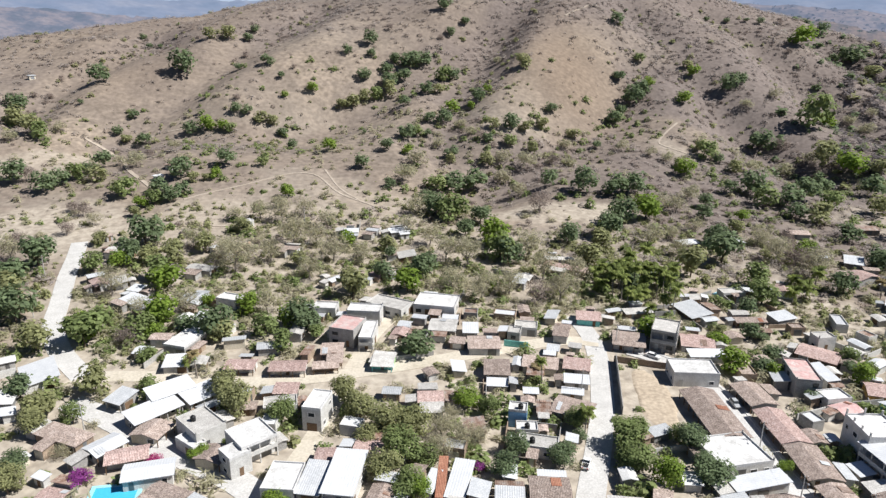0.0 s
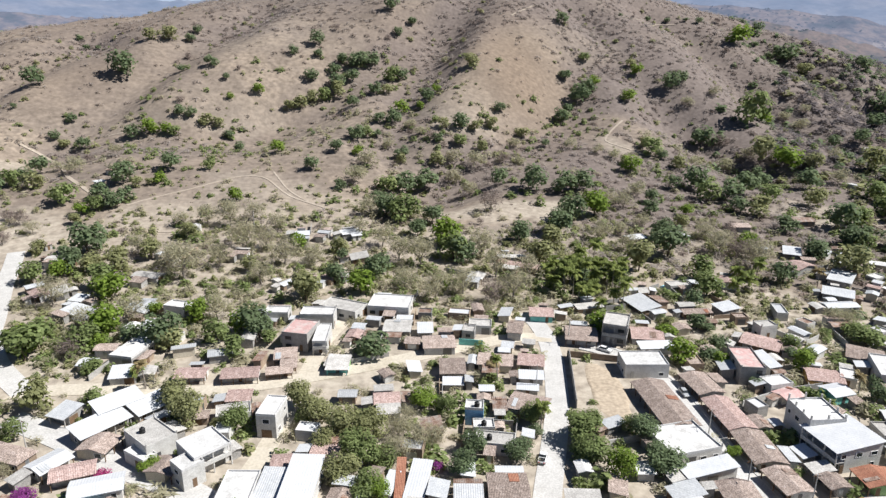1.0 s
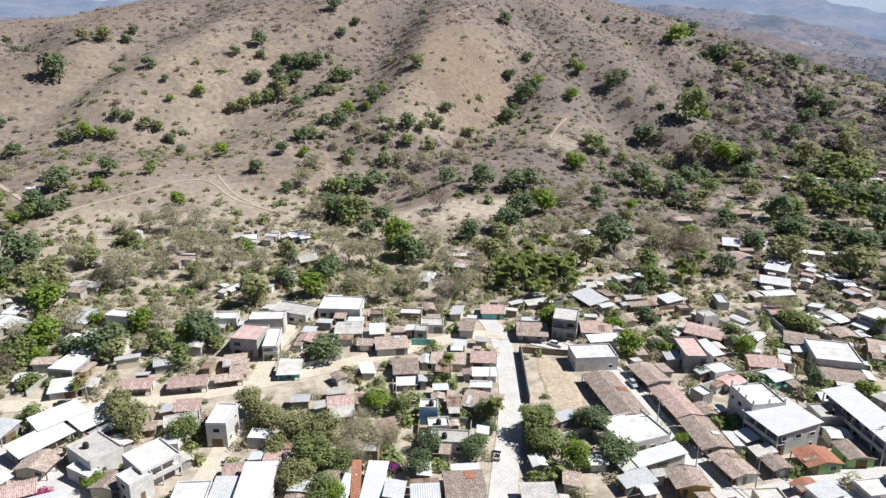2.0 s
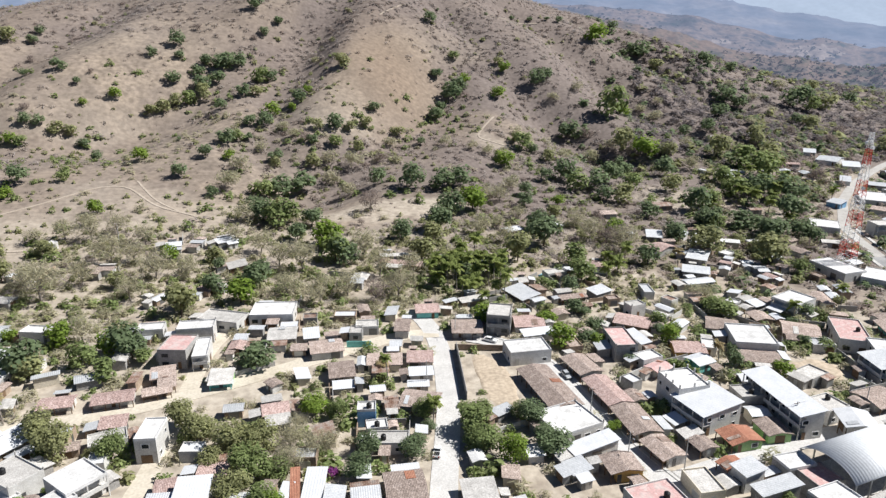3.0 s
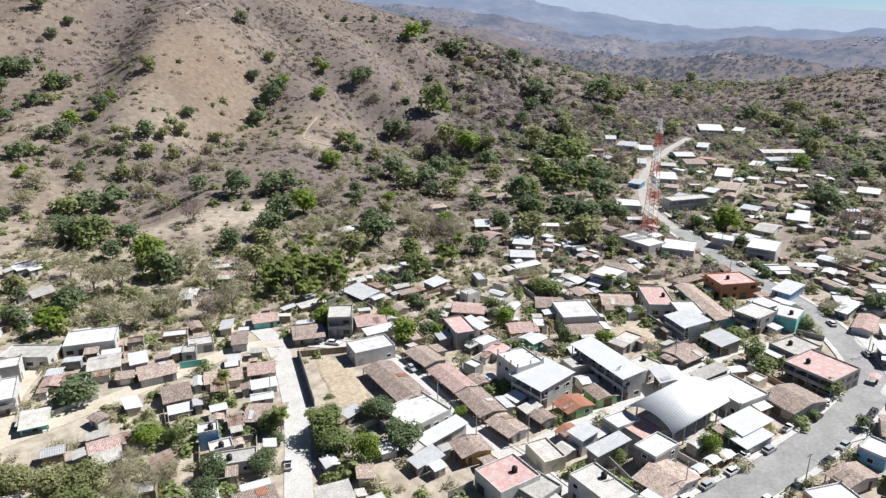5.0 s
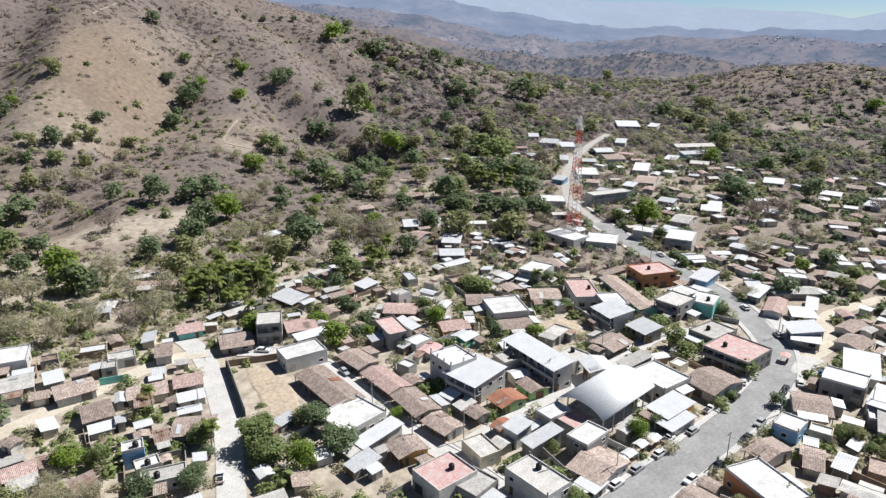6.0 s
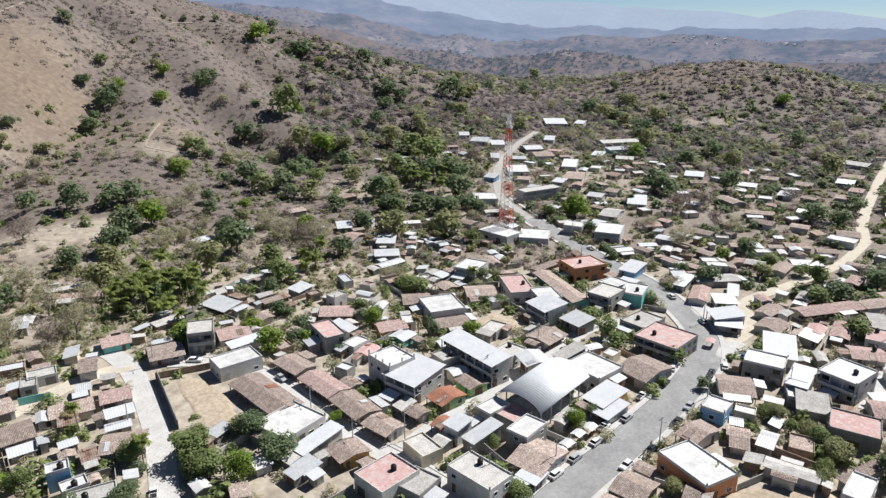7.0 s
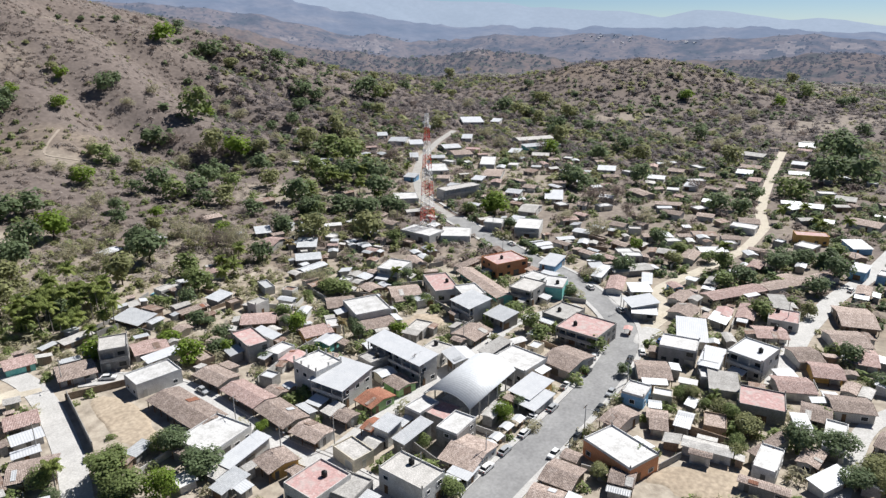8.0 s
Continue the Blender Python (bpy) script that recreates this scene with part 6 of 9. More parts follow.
house(304.5, 73.2, 1, 12.2, 7.6, 2.2, "gable", "tile", "white")
house(321.0, 68.5, -8, 8.8, 8.1, 2.6, "flat", "white_roof", "white")
house(310.6, 57.9, -15, 6.7, 3.6, 2.6, "flat", "slab", "green")
house(290.9, 73.1, -10, 5.7, 4.0, 3.0, "flat", "white_roof", "white")
house(278.7, 77.1, 4, 8.7, 5.5, 2.9, "gable", "rose_tile", "white")
house(271.6, 82.5, 5, 8.4, 7.4, 2.2, "gable", "tile", "white")
house(275.6, 103.0, 8, 13.5, 6.7, 2.2, "gable", "tile", "white")
house(289.3, 99.1, -49, 12.4, 7.6, 2.2, "gable", "sheet", "white")
house(273.6, 112.8, -72, 7.9, 7.2, 2.2, "gable", "slab", "adobe")
house(249.2, 83.4, 9, 9.3, 4.8, 2.9, "gable", "slab", "block")
house(260.0, 80.6, -0, 5.9, 3.9, 2.2, "gable", "sheet", "white")
house(195.6, 25.0, 1, 7.2, 3.9, 2.2, "gable", "tile", "white")
house(149.0, 19.2, -20, 10.9, 4.6, 2.2, "shed", "white_sheet", "white")
house(154.3, 67.7, 9, 7.1, 6.0, 3.4, "flat", "white_roof", "blue")
house(38.4, 114.6, -6, 7.7, 6.6, 2.2, "shed", "slab", "block")
house(4.9, 190.2, -9, 5.1, 5.0, 2.2, "gable", "tile", "adobe")
house(27.2, 200.4, -9, 7.3, 5.4, 2.6, "flat", "slab", "white")
house(23.2, 196.8, 76, 5.5, 4.0, 2.6, "flat", "slab", "block")
house(50.6, 251.7, -25, 13.7, 6.0, 2.2, "gable", "rose_tile", "adobe")
house(30.8, 241.6, 68, 6.8, 6.4, 2.2, "gable", "slab", "adobe")
house(46.4, 261.2, -6, 9.5, 4.3, 2.2, "gable", "slab", "adobe")
house(154.2, 24.4, -1, 8.1, 4.9, 2.6, "gable", "tile", "white")
house(159.6, 54.6, 7, 5.1, 2.9, 2.2, "shed", "sheet", "block")
house(366.5, 450.5, -51, 5.4, 3.5, 2.5, "flat", "white_roof", "white", far=True)
house(403.6, 327.3, -63, 11.3, 7.2, 2.4, "gable", "pink", "rose", far=True)
house(353.7, 308.6, -87, 8.6, 5.4, 2.5, "flat", "white_roof", "white", far=True)
house(330.4, 275.2, -34, 7.3, 4.8, 2.7, "flat", "slab", "cream", far=True)
house(296.7, 229.0, -90, 7.8, 5.3, 2.4, "gable", "tile", "block", far=True)
house(261.1, 203.1, -28, 8.4, 5.8, 2.2, "flat", "slab", "adobe", far=True)
house(296.7, 209.3, -85, 7.5, 5.6, 2.4, "gable", "rust", "adobe", far=True)
house(278.6, 224.6, -81, 7.4, 5.2, 2.4, "gable", "white_sheet", "block", far=True)
house(222.3, 232.9, -82, 9.0, 6.5, 2.4, "gable", "tile", "white", far=True)
house(206.4, 227.9, -80, 6.5, 4.4, 2.4, "gable", "sheet", "block", far=True)
house(394.5, 205.4, -46, 10.6, 8.2, 2.4, "gable", "tile", "block", far=True)
house(397.7, 223.9, -72, 5.6, 3.7, 1.9, "shed", "sheet", "white", far=True)
house(370.2, 196.1, -30, 7.4, 6.0, 2.4, "gable", "rust", "block", far=True)
house(463.5, 193.8, -35, 5.6, 4.2, 2.3, "shed", "sheet", "white", far=True)
house(315.4, 121.4, -44, 4.1, 3.4, 2.3, "shed", "sheet", "white", far=True)
house(372.6, 148.7, -106, 8.2, 4.9, 2.4, "gable", "rose_tile", "block", far=True)
house(381.4, 168.2, -42, 8.6, 6.7, 2.4, "gable", "tile", "block", far=True)
house(318.9, 147.7, -95, 7.3, 4.8, 2.4, "gable", "tile", "block", far=True)
house(404.4, 142.3, -94, 8.8, 5.8, 2.4, "gable", "tile", "block", far=True)
house(405.5, 120.4, -97, 4.9, 3.4, 2.1, "gable", "tile", "cream", far=True)
house(310.4, 111.0, -53, 11.1, 7.6, 2.1, "gable", "rust", "white", far=True)
house(311.4, 98.8, -56, 9.1, 6.5, 2.4, "gable", "tile", "white", far=True)
house(572.4, 158.1, -51, 6.6, 5.1, 2.3, "gable", "tile", "white", far=True)
house(621.5, 145.0, -89, 10.6, 6.7, 2.2, "flat", "slab", "cream", far=True)
house(578.7, 136.9, -89, 10.5, 8.1, 2.4, "gable", "rose_tile", "block", far=True)
house(399.9, 54.0, -93, 5.5, 3.4, 2.1, "gable", "sheet", "cream", far=True)
house(367.3, 81.6, -45, 7.8, 6.0, 2.4, "gable", "slab", "block", far=True)
house(269.6, 132.2, -101, 8.4, 5.7, 2.4, "gable", "tile", "block", far=True)
house(249.0, 137.5, -98, 7.5, 4.6, 2.4, "gable", "tile", "white", far=True)
house(259.9, 155.7, -35, 8.5, 5.0, 2.4, "gable", "white_sheet", "block", far=True)
house(245.8, 158.8, -25, 8.2, 5.1, 2.4, "gable", "sheet", "block", far=True)
house(249.6, 125.7, -92, 8.4, 4.8, 2.4, "gable", "rose_tile", "block", far=True)
house(290.1, 128.4, -49, 7.5, 5.7, 2.4, "gable", "tile", "white", far=True)
house(286.6, 153.2, -91, 6.8, 4.3, 2.4, "gable", "sheet", "block", far=True)
house(300.8, 171.0, -98, 7.2, 4.9, 2.4, "gable", "rose_tile", "block", far=True)
house(289.7, 117.2, -43, 6.6, 5.0, 2.5, "flat", "white_roof", "white", far=True)
house(300.6, 116.6, -44, 6.7, 5.3, 2.4, "gable", "tile", "white", far=True)
house(301.7, 83.8, -85, 7.4, 4.8, 2.4, "gable", "tile", "white", far=True)
house(215.8, 135.4, -82, 7.2, 4.4, 2.1, "shed", "white_sheet", "white", far=True)
house(302.0, 96.3, -39, 6.3, 4.5, 2.7, "flat", "white_roof", "block", far=True)
house(150.9, 186.6, -64, 6.5, 4.3, 2.4, "gable", "tile", "white", far=True)
house(146.8, 195.0, -6, 6.6, 4.5, 2.4, "gable", "rust", "block", far=True)
house(126.1, 186.1, -59, 5.3, 4.0, 2.4, "gable", "slab", "block", far=True)
house(190.9, 218.7, -17, 5.2, 4.1, 2.1, "gable", "sheet", "white", far=True)
house(188.6, 208.7, -80, 5.5, 4.0, 2.4, "gable", "rose_tile", "block", far=True)
house(181.6, 227.1, -51, 5.0, 3.5, 1.9, "gable", "rose_tile", "white", far=True)
house(189.5, 224.6, -9, 5.0, 3.5, 2.4, "gable", "sheet", "block", far=True)
house(172.1, 255.9, -11, 6.0, 4.5, 2.4, "gable", "tile", "block", far=True)
house(198.5, 305.2, -1, 10.6, 8.3, 2.4, "gable", "rust", "adobe", far=True)
house(245.1, 290.3, -8, 6.8, 4.5, 2.4, "gable", "rust", "block", far=True)
house(261.7, 360.2, -74, 5.4, 4.0, 2.2, "flat", "white_roof", "white", far=True)
house(336.6, 458.0, -4, 7.9, 5.0, 2.7, "flat", "slab", "cream", far=True)
house(343.8, 436.8, -62, 7.5, 4.9, 2.4, "gable", "rose_tile", "block", far=True)
house(-63.0, 265.6, -11, 7.2, 4.7, 2.4, "gable", "tile", "white", far=True)
house(-90.1, 262.4, -20, 7.3, 4.6, 2.4, "gable", "tile", "white", far=True)
house(-88.0, 293.6, 48, 3.2, 3.4, 2.7, "flat", "white_roof", "white", far=True)
house(-285.9, 480.0, 55, 5.0, 3.5, 2.3, "shed", "sheet", "cream", far=True)
house(-145.9, 354.7, -16, 5.2, 3.7, 2.4, "gable", "rust", "block", far=True)
house(-147.8, 343.3, 55, 5.2, 3.4, 1.9, "shed", "white_sheet", "white", far=True)
house(-143.1, 274.6, 58, 3.8, 3.4, 2.4, "gable", "tile", "block", far=True)
house(-31.2, 287.4, -18, 5.6, 4.0, 2.4, "gable", "sheet", "block", far=True)
house(162.3, 297.1, -4, 10.3, 7.6, 2.4, "gable", "tile", "block", far=True)
house(304.2, 213.6, -23, 7.2, 5.0, 2.4, "gable", "white_sheet", "block", far=True)
house(292.0, 220.4, -37, 10.1, 6.3, 2.8, "flat", "slab", "cream", far=True)
house(271.6, 189.8, -79, 10.1, 7.7, 1.9, "shed", "white_sheet", "adobe", far=True)
house(367.8, 212.8, -98, 5.9, 3.8, 1.9, "shed", "white_sheet", "adobe", far=True)
house(419.7, 158.9, -37, 10.2, 6.6, 2.2, "flat", "white_roof", "cream", far=True)
house(305.7, 140.5, -102, 7.0, 5.4, 2.4, "gable", "tile", "block", far=True)
house(275.2, 155.1, -84, 8.8, 6.9, 2.4, "gable", "white_sheet", "block", far=True)
house(252.9, 152.7, -96, 8.3, 4.8, 2.4, "gable", "tile", "white", far=True)
house(337.4, 371.8, -26, 8.9, 6.3, 2.4, "gable", "rose_tile", "block", far=True)
house(288.4, 323.2, -18, 6.0, 3.6, 2.2, "flat", "white_roof", "cream", far=True)
house(304.7, 262.1, -79, 8.0, 5.9, 1.9, "shed", "sheet", "white", far=True)
house(245.4, 225.3, -85, 5.6, 4.4, 2.2, "flat", "slab", "white", far=True)
house(245.6, 239.6, -30, 8.1, 5.6, 2.4, "gable", "slab", "block", far=True)


def hamlet_house(range_ob, bearing, height, turn, w):
    """A small pale house on a far ridge: walls and a gabled roof."""
    co = np.empty(len(range_ob.data.vertices) * 3)
    range_ob.data.vertices.foreach_get("co", co)
    co = co.reshape(-1, 3)
    b = np.degrees(np.arctan2(co[:, 0], co[:, 1]))
    h = np.degrees(np.arctan2(co[:, 2] - 97, np.hypot(co[:, 0], co[:, 1])))
    x, y, z = co[np.argmin(np.hypot(b - bearing, h - height))]
    ob = thing("house", x, y, z - 1, turn, "small pale house of a hamlet on a far ridge", "house", "hamlet on the ridge")
    box("wall", -w / 2, w / 2, -3, 3, -4, 2.4, M["white"], ob)
    bm = bmesh.new()
    ends = [[bm.verts.new((sx * (w / 2 + 0.6), yy, zz)) for yy, zz in ((-3.8, 2.3), (0, 3.8), (3.8, 2.3), (3.8, 2.0), (0, 3.5), (-3.8, 2.0))] for sx in (-1, 1)]
    for i in range(6):
        bm.faces.new((ends[0][i], ends[0][(i + 1) % 6], ends[1][(i + 1) % 6], ends[1][i]))
    bm.faces.new(ends[0])
    bm.faces.new(ends[1][::-1])
    part("roof", bm, M["white_sheet"], ob)


ridge_homes = random.Random(5)
for k in range(12):
    hamlet_house(hills, (60.5, 61.6, 62.4, 68.0)[k % 4] + ridge_homes.uniform(-0.9, 0.9), ridge_homes.uniform(-1.6, -1.0), ridge_homes.uniform(20, 100), ridge_homes.uniform(5, 9))

# scattered cottages of the outer town
outer = random.Random(77)
placed = 0
for _ in range(3000):
    if placed >= 60:
        break
    r, q = outer.uniform(265, 500), radians(outer.uniform(38, 84))
    x, y = r * math.sin(q), r * math.cos(q)
    w, d, turn = outer.uniform(6.0, 10.5), outer.uniform(4.5, 7.0), outer.choice((-35, 55, -60, 30, -100)) + outer.uniform(-14, 14)
    if float(value_noise(np.array(x / 60), np.array(y / 60), 123)) < 0.38 or overlaps(x, y, turn, w, d, 1.0):
        continue
    placed += 1
    kind = outer.choice(("gable", "gable", "gable", "shed", "flat"))
    house(round(x, 1), round(y, 1), round(turn), round(w, 1), round(d, 1), outer.choice((2.3, 2.6, 2.9)), kind, "white_roof" if kind == "flat" else outer.choice(("tile", "tile", "rose_tile", "slab", "sheet", "sheet", "white_sheet", "rust")), outer.choice(("white", "block", "adobe", "cream", "block")), far=True)

# ---- sports roof, tower, walls, vehicles, street furniture ----
sports_roof(125.6, 101.8, 8, 24.5, 14.2, 5.2, 2.8)
radio_tower(227.7, 212.4, 57, 2.9)


def wheel_mesh():
    bm = bmesh.new()
    add_rod(bm, (0, -0.11, 0), (0, 0.11, 0), 0.32, 12)
    return to_mesh("wheel", bm, M["rubber"])


def hub_mesh():
    bm = bmesh.new()
    add_rod(bm, (0, -0.12, 0), (0, 0.12, 0), 0.18, 8)
    return to_mesh("rim", bm, M["steel"])


def car(x, y, turn, paint, words, pickup=False):
    """A parked car: pressed body, glasshouse, four wheels, bumpers and lamps."""
    FOOT.append((x, y, turn, 4.4, 1.9))
    ob = thing("pickup" if pickup else "car", x, y, gz(x, y) + 0.16, turn, words, "pickup truck" if pickup else "car", "parked vehicles")
    mat = shared(("paint", paint), lambda: plain("car_paint", paint, 0.3, 0.1))
    prof = [(-2.15, 0.28), (-2.2, 0.62), (-2.1, 0.86), (-1.0, 0.92), (0.9, 0.93), (1.95, 0.82), (2.15, 0.62), (2.12, 0.28)]
    bm = bmesh.new()
    sides = [[bm.verts.new((px, sy * (0.84 if pz > 0.7 else 0.88), pz)) for px, pz in prof] for sy in (-1, 1)]
    for i in range(8):
        j = (i + 1) % 8
        bm.faces.new((sides[0][i], sides[0][j], sides[1][j], sides[1][i]))
    bm.faces.new(sides[0][::-1])
    bm.faces.new(sides[1])
    part("body", bm, mat, ob)
    x0, x1 = (-0.35, 0.95) if pickup else (-1.75, 0.95)
    bm = bmesh.new()
    lo = [bm.verts.new(p) for p in ((x0, -0.78, 0.9), (x1, -0.78, 0.9), (x1, 0.78, 0.9), (x0, 0.78, 0.9))]
    hi = [bm.verts.new(p) for p in ((x0 + 0.35, -0.62, 1.38), (x1 - 0.6, -0.62, 1.38), (x1 - 0.6, 0.62, 1.38), (x0 + 0.35, 0.62, 1.38))]
    for i in range(4):
        bm.faces.new((lo[i], lo[(i + 1) % 4], hi[(i + 1) % 4], hi[i]))
    bm.faces.new(hi)
    bm.faces.new(lo[::-1])
    part("window_band", bm, M["glass"], ob, "dark tinted glass")
    box("car_roof", x0 + 0.37, x1 - 0.62, -0.6, 0.6, 1.37, 1.42, mat, ob)
    if pickup:
        # A near-black sheet paints the shade of an open load bed.
        box("bed_shade", -2.0, -0.5, -0.7, 0.7, 0.925, 0.945, M["dark"], ob, "dark sheet standing in for the shaded load bed")
    for sx in (-1.35, 1.35):
        for sy in (-0.8, 0.8):
            w = attach("wheel", shared("wheel", wheel_mesh), ob, sx, sy, 0.16)
            attach("rim", shared("rim", hub_mesh), w)
    box("front_bumper", 2.1, 2.2, -0.8, 0.8, 0.3, 0.48, M["iron"], ob)
    box("rear_bumper", -2.28, -2.18, -0.8, 0.8, 0.3, 0.48, M["iron"], ob)
    for sy in (-0.6, 0.6):
        box("headlight", 2.06, 2.16, sy - 0.16, sy + 0.16, 0.6, 0.74, M["white_paint"], ob)
        box("tail_light", -2.22, -2.12, sy - 0.16, sy + 0.16, 0.6, 0.78, M["red_paint"], ob)
    return ob


DARK, SILVER, WHITE, RED, BLUE = (0.04, 0.045, 0.05), (0.40, 0.41, 0.42), (0.75, 0.75, 0.74), (0.38, 0.04, 0.03), (0.05, 0.10, 0.24)
car(78.6, 158.5, -88, SILVER, "silver car parked on the pale street")
car(158.8, 85.2, 10, DARK, "dark grey car parked by the main road")
car(168.4, 88.4, 22, WHITE, "white car parked by the main road")
car(147.5, 85.6, 8, WHITE, "white pickup parked beside the shops", True)
car(127.5, 83.4, 4, WHITE, "white pickup waiting at the roadside", True)
car(143.2, 72.4, 186, DARK, "black car parked by the kerb")
car(127.8, 70.2, 184, DARK, "dark car in the shade of the kerb")
car(180.6, 78.6, 30, WHITE, "white car at the bend of the road")
car(64.2, 184.6, -40, WHITE, "white car in front of the tall house")
car(86.6, 108.6, 85, WHITE, "white car at the street corner")
car(81.6, 96.3, 92, DARK, "dark car in the shaded lane")
car(185.9, 137.0, 60, RED, "red car beside the workshop")
car(191.5, 77.8, 10, BLUE, "blue car on the side street")
car(199.6, 47.5, 18, WHITE, "white car parked on the wide street")
car(112.0, 80.2, 5, SILVER, "silver car parked on the main road")
car(217.5, 118.0, 57, WHITE, "white car on the climbing road")
car(240.5, 172.0, 72, WHITE, "white pickup on the climbing road", True)
car(104.0, 79.3, 4, WHITE, "white car parked beside the stalls")
car(121.0, 80.8, 4, WHITE, "white car parked beside the shops")
car(135.5, 82.0, 5, SILVER, "silver car parked along the shop fronts")
car(118.5, 70.6, 184, WHITE, "white car parked by the kerb")
car(152.5, 74.2, 187, SILVER, "silver car at the kerb of the main road")
car(173.5, 79.2, 196, DARK, "dark car parked near the bend")
car(205.5, 99.0, 52, SILVER, "silver car climbing out of the bend")
car(250.0, 47.8, 0, DARK, "dark car on the wide pale street")
car(280.0, 42.4, -4, WHITE, "white car farther along the wide street")
car(33.5, 132.0, 70, WHITE, "white car parked on the village street", True)
car(229.0, 49.8, 2, SILVER, "silver car on the wide pale street")


def pole(x, y, turn, height=8.5, lamp_arm=False):
    """A concrete power pole with crossarm, insulators and sometimes a lamp."""
    ob = thing("utility_pole", x, y, gz(x, y), turn, "slender concrete utility pole with a crossarm", "utility pole", "utility poles")
    bm = bmesh.new()
    add_rod(bm, (0, 0, -0.5), (0, 0, height), 0.16, 7, 0.09)
    part("shaft", bm, M["pole"], ob)
    box("crossarm", -0.9, 0.9, 0.1, 0.22, height - 0.7, height - 0.56, M["wood"], ob)
    for px in (-0.8, 0.0, 0.8):
        bm = bmesh.new()
        add_rod(bm, (px, 0.16, height - 0.56), (px, 0.16, height - 0.34), 0.06, 6, 0.04)
        part("insulator", bm, M["white_paint"], ob)
    if lamp_arm:
        bm = bmesh.new()
        add_rod(bm, (0, 0, height - 1.4), (0, -1.5, height - 0.9), 0.04, 5)
        part("lamp_arm", bm, M["steel"], ob)
        box("lamp_head", -0.12, 0.12, -2.0, -1.4, height - 0.97, height - 0.85, M["steel"], ob)
    return ob


for px, py, pt, la in ((76.0, 138.0, 0, True), (87.0, 112.6, 0, False), (161.0, 73.6, 8, True), (90.3, 86.9, 0, False), (149.2, 124.0, 20, False), (122.6, 119.8, 5, False), (205.4, 99.0, 50, True),
                       (105.5, 80.8, 4, True), (131.0, 69.9, 4, True), (75.6, 118.1, 0, True), (180.0, 60.0, 12, False), (224.4, 165.0, 70, True), (304.6, 47.0, 0, False), (-136.3, 206.0, 70, False),
                       (-150.5, 238.8, 70, False), (-87.4, 142.5, -30, True), (-63.1, 295.7, 0, False), (54.0, 190.0, 0, True), (38.0, 162.0, 0, False), (250.0, 190.0, 70, False), (268.0, 229.0, 65, True),
                       (330.0, 322.0, 45, False), (232.0, 51.5, 0, True), (268.5, 51.4, 0, False), (420.0, 122.5, 15, False), (490.0, 139.0, 15, False)):
    pole(px, py, pt, 8.5, la)


def cable(points, sag=0.7):
    """A slack wire between two pole tops."""
    (ax, ay), (bx, by) = points
    za, zb = gz(ax, ay) + 8.1, gz(bx, by) + 8.1
    bm = bmesh.new()
    last = None
    side = Vector((by - ay, ax - bx, 0)).normalized()
    for i in range(9):
        k = i / 8
        p = Vector((ax + (bx - ax) * k, ay + (by - ay) * k, za + (zb - za) * k - sag * 4 * k * (1 - k)))
        ring = [bm.verts.new(p + 0.018 * (math.cos(q) * side + Vector((0, 0, math.sin(q))))) for q in (0.5, 2.6, 4.7)]
        if last is not None:
            for j in range(3):
                bm.faces.new((last[j], last[(j + 1) % 3], ring[(j + 1) % 3], ring[j]))
        last = ring
    ob = part("power_line", bm, M["plastic"], None)
    return tagged(ob, "slack black power line between poles", "cable", "power lines")


for a, b in (((76.0, 138.0), (75.6, 118.1)), ((75.6, 118.1), (87.0, 112.6)), ((87.0, 112.6), (90.3, 86.9)), ((90.3, 86.9), (105.5, 80.8)), ((87.0, 112.6), (122.6, 119.8)), ((122.6, 119.8), (149.2, 124.0)),
             ((224.4, 165.0), (250.0, 190.0)), ((250.0, 190.0), (268.0, 229.0)), ((232.0, 51.5), (268.5, 51.4)), ((268.5, 51.4), (304.6, 47.0)), ((-136.3, 206.0), (-150.5, 238.8)), ((420.0, 122.5), (490.0, 139.0))):
    cable((a, b))


def pool(x, y, turn, w, d, words):
    """A swimming pool: tiled rim, shell and still water."""
    ob = thing("swimming_pool", x, y, gz(x, y) + 0.12, turn, words, "pool")
    bm = bmesh.new()
    loops = []
    for z, k in ((-0.6, 0.9), (0.25, 0.9), (0.25, 0.0), (-0.25, 0.0)):
        loops.append([bm.verts.new((sx * (w / 2 + k), sy * (d / 2 + k), z)) for sx, sy in ((-1, -1), (1, -1), (1, 1), (-1, 1))])
    for p, q in zip(loops, loops[1:]):
        for i in range(4):
            bm.faces.new((p[i], p[(i + 1) % 4], q[(i + 1) % 4], q[i]))
    bm.faces.new(loops[-1])
    part("rim", bm, M["pool_tile"], ob, "pale blue painted rim")
    box("water", -w / 2 + 0.02, w / 2 - 0.02, -d / 2 + 0.02, d / 2 - 0.02, -0.2, 0.1, M["water"], ob, "clear turquoise water")
    FOOT.append((x, y, turn, w + 2, d + 2))
    return ob


pool(-69.6, 119.4, 10, 9.0, 6.5, "turquoise swimming pool with a pale blue rim")
pool(104.8, 232.6, -60, 4.5, 5.0, "small blue garden pool beside a pale wall")

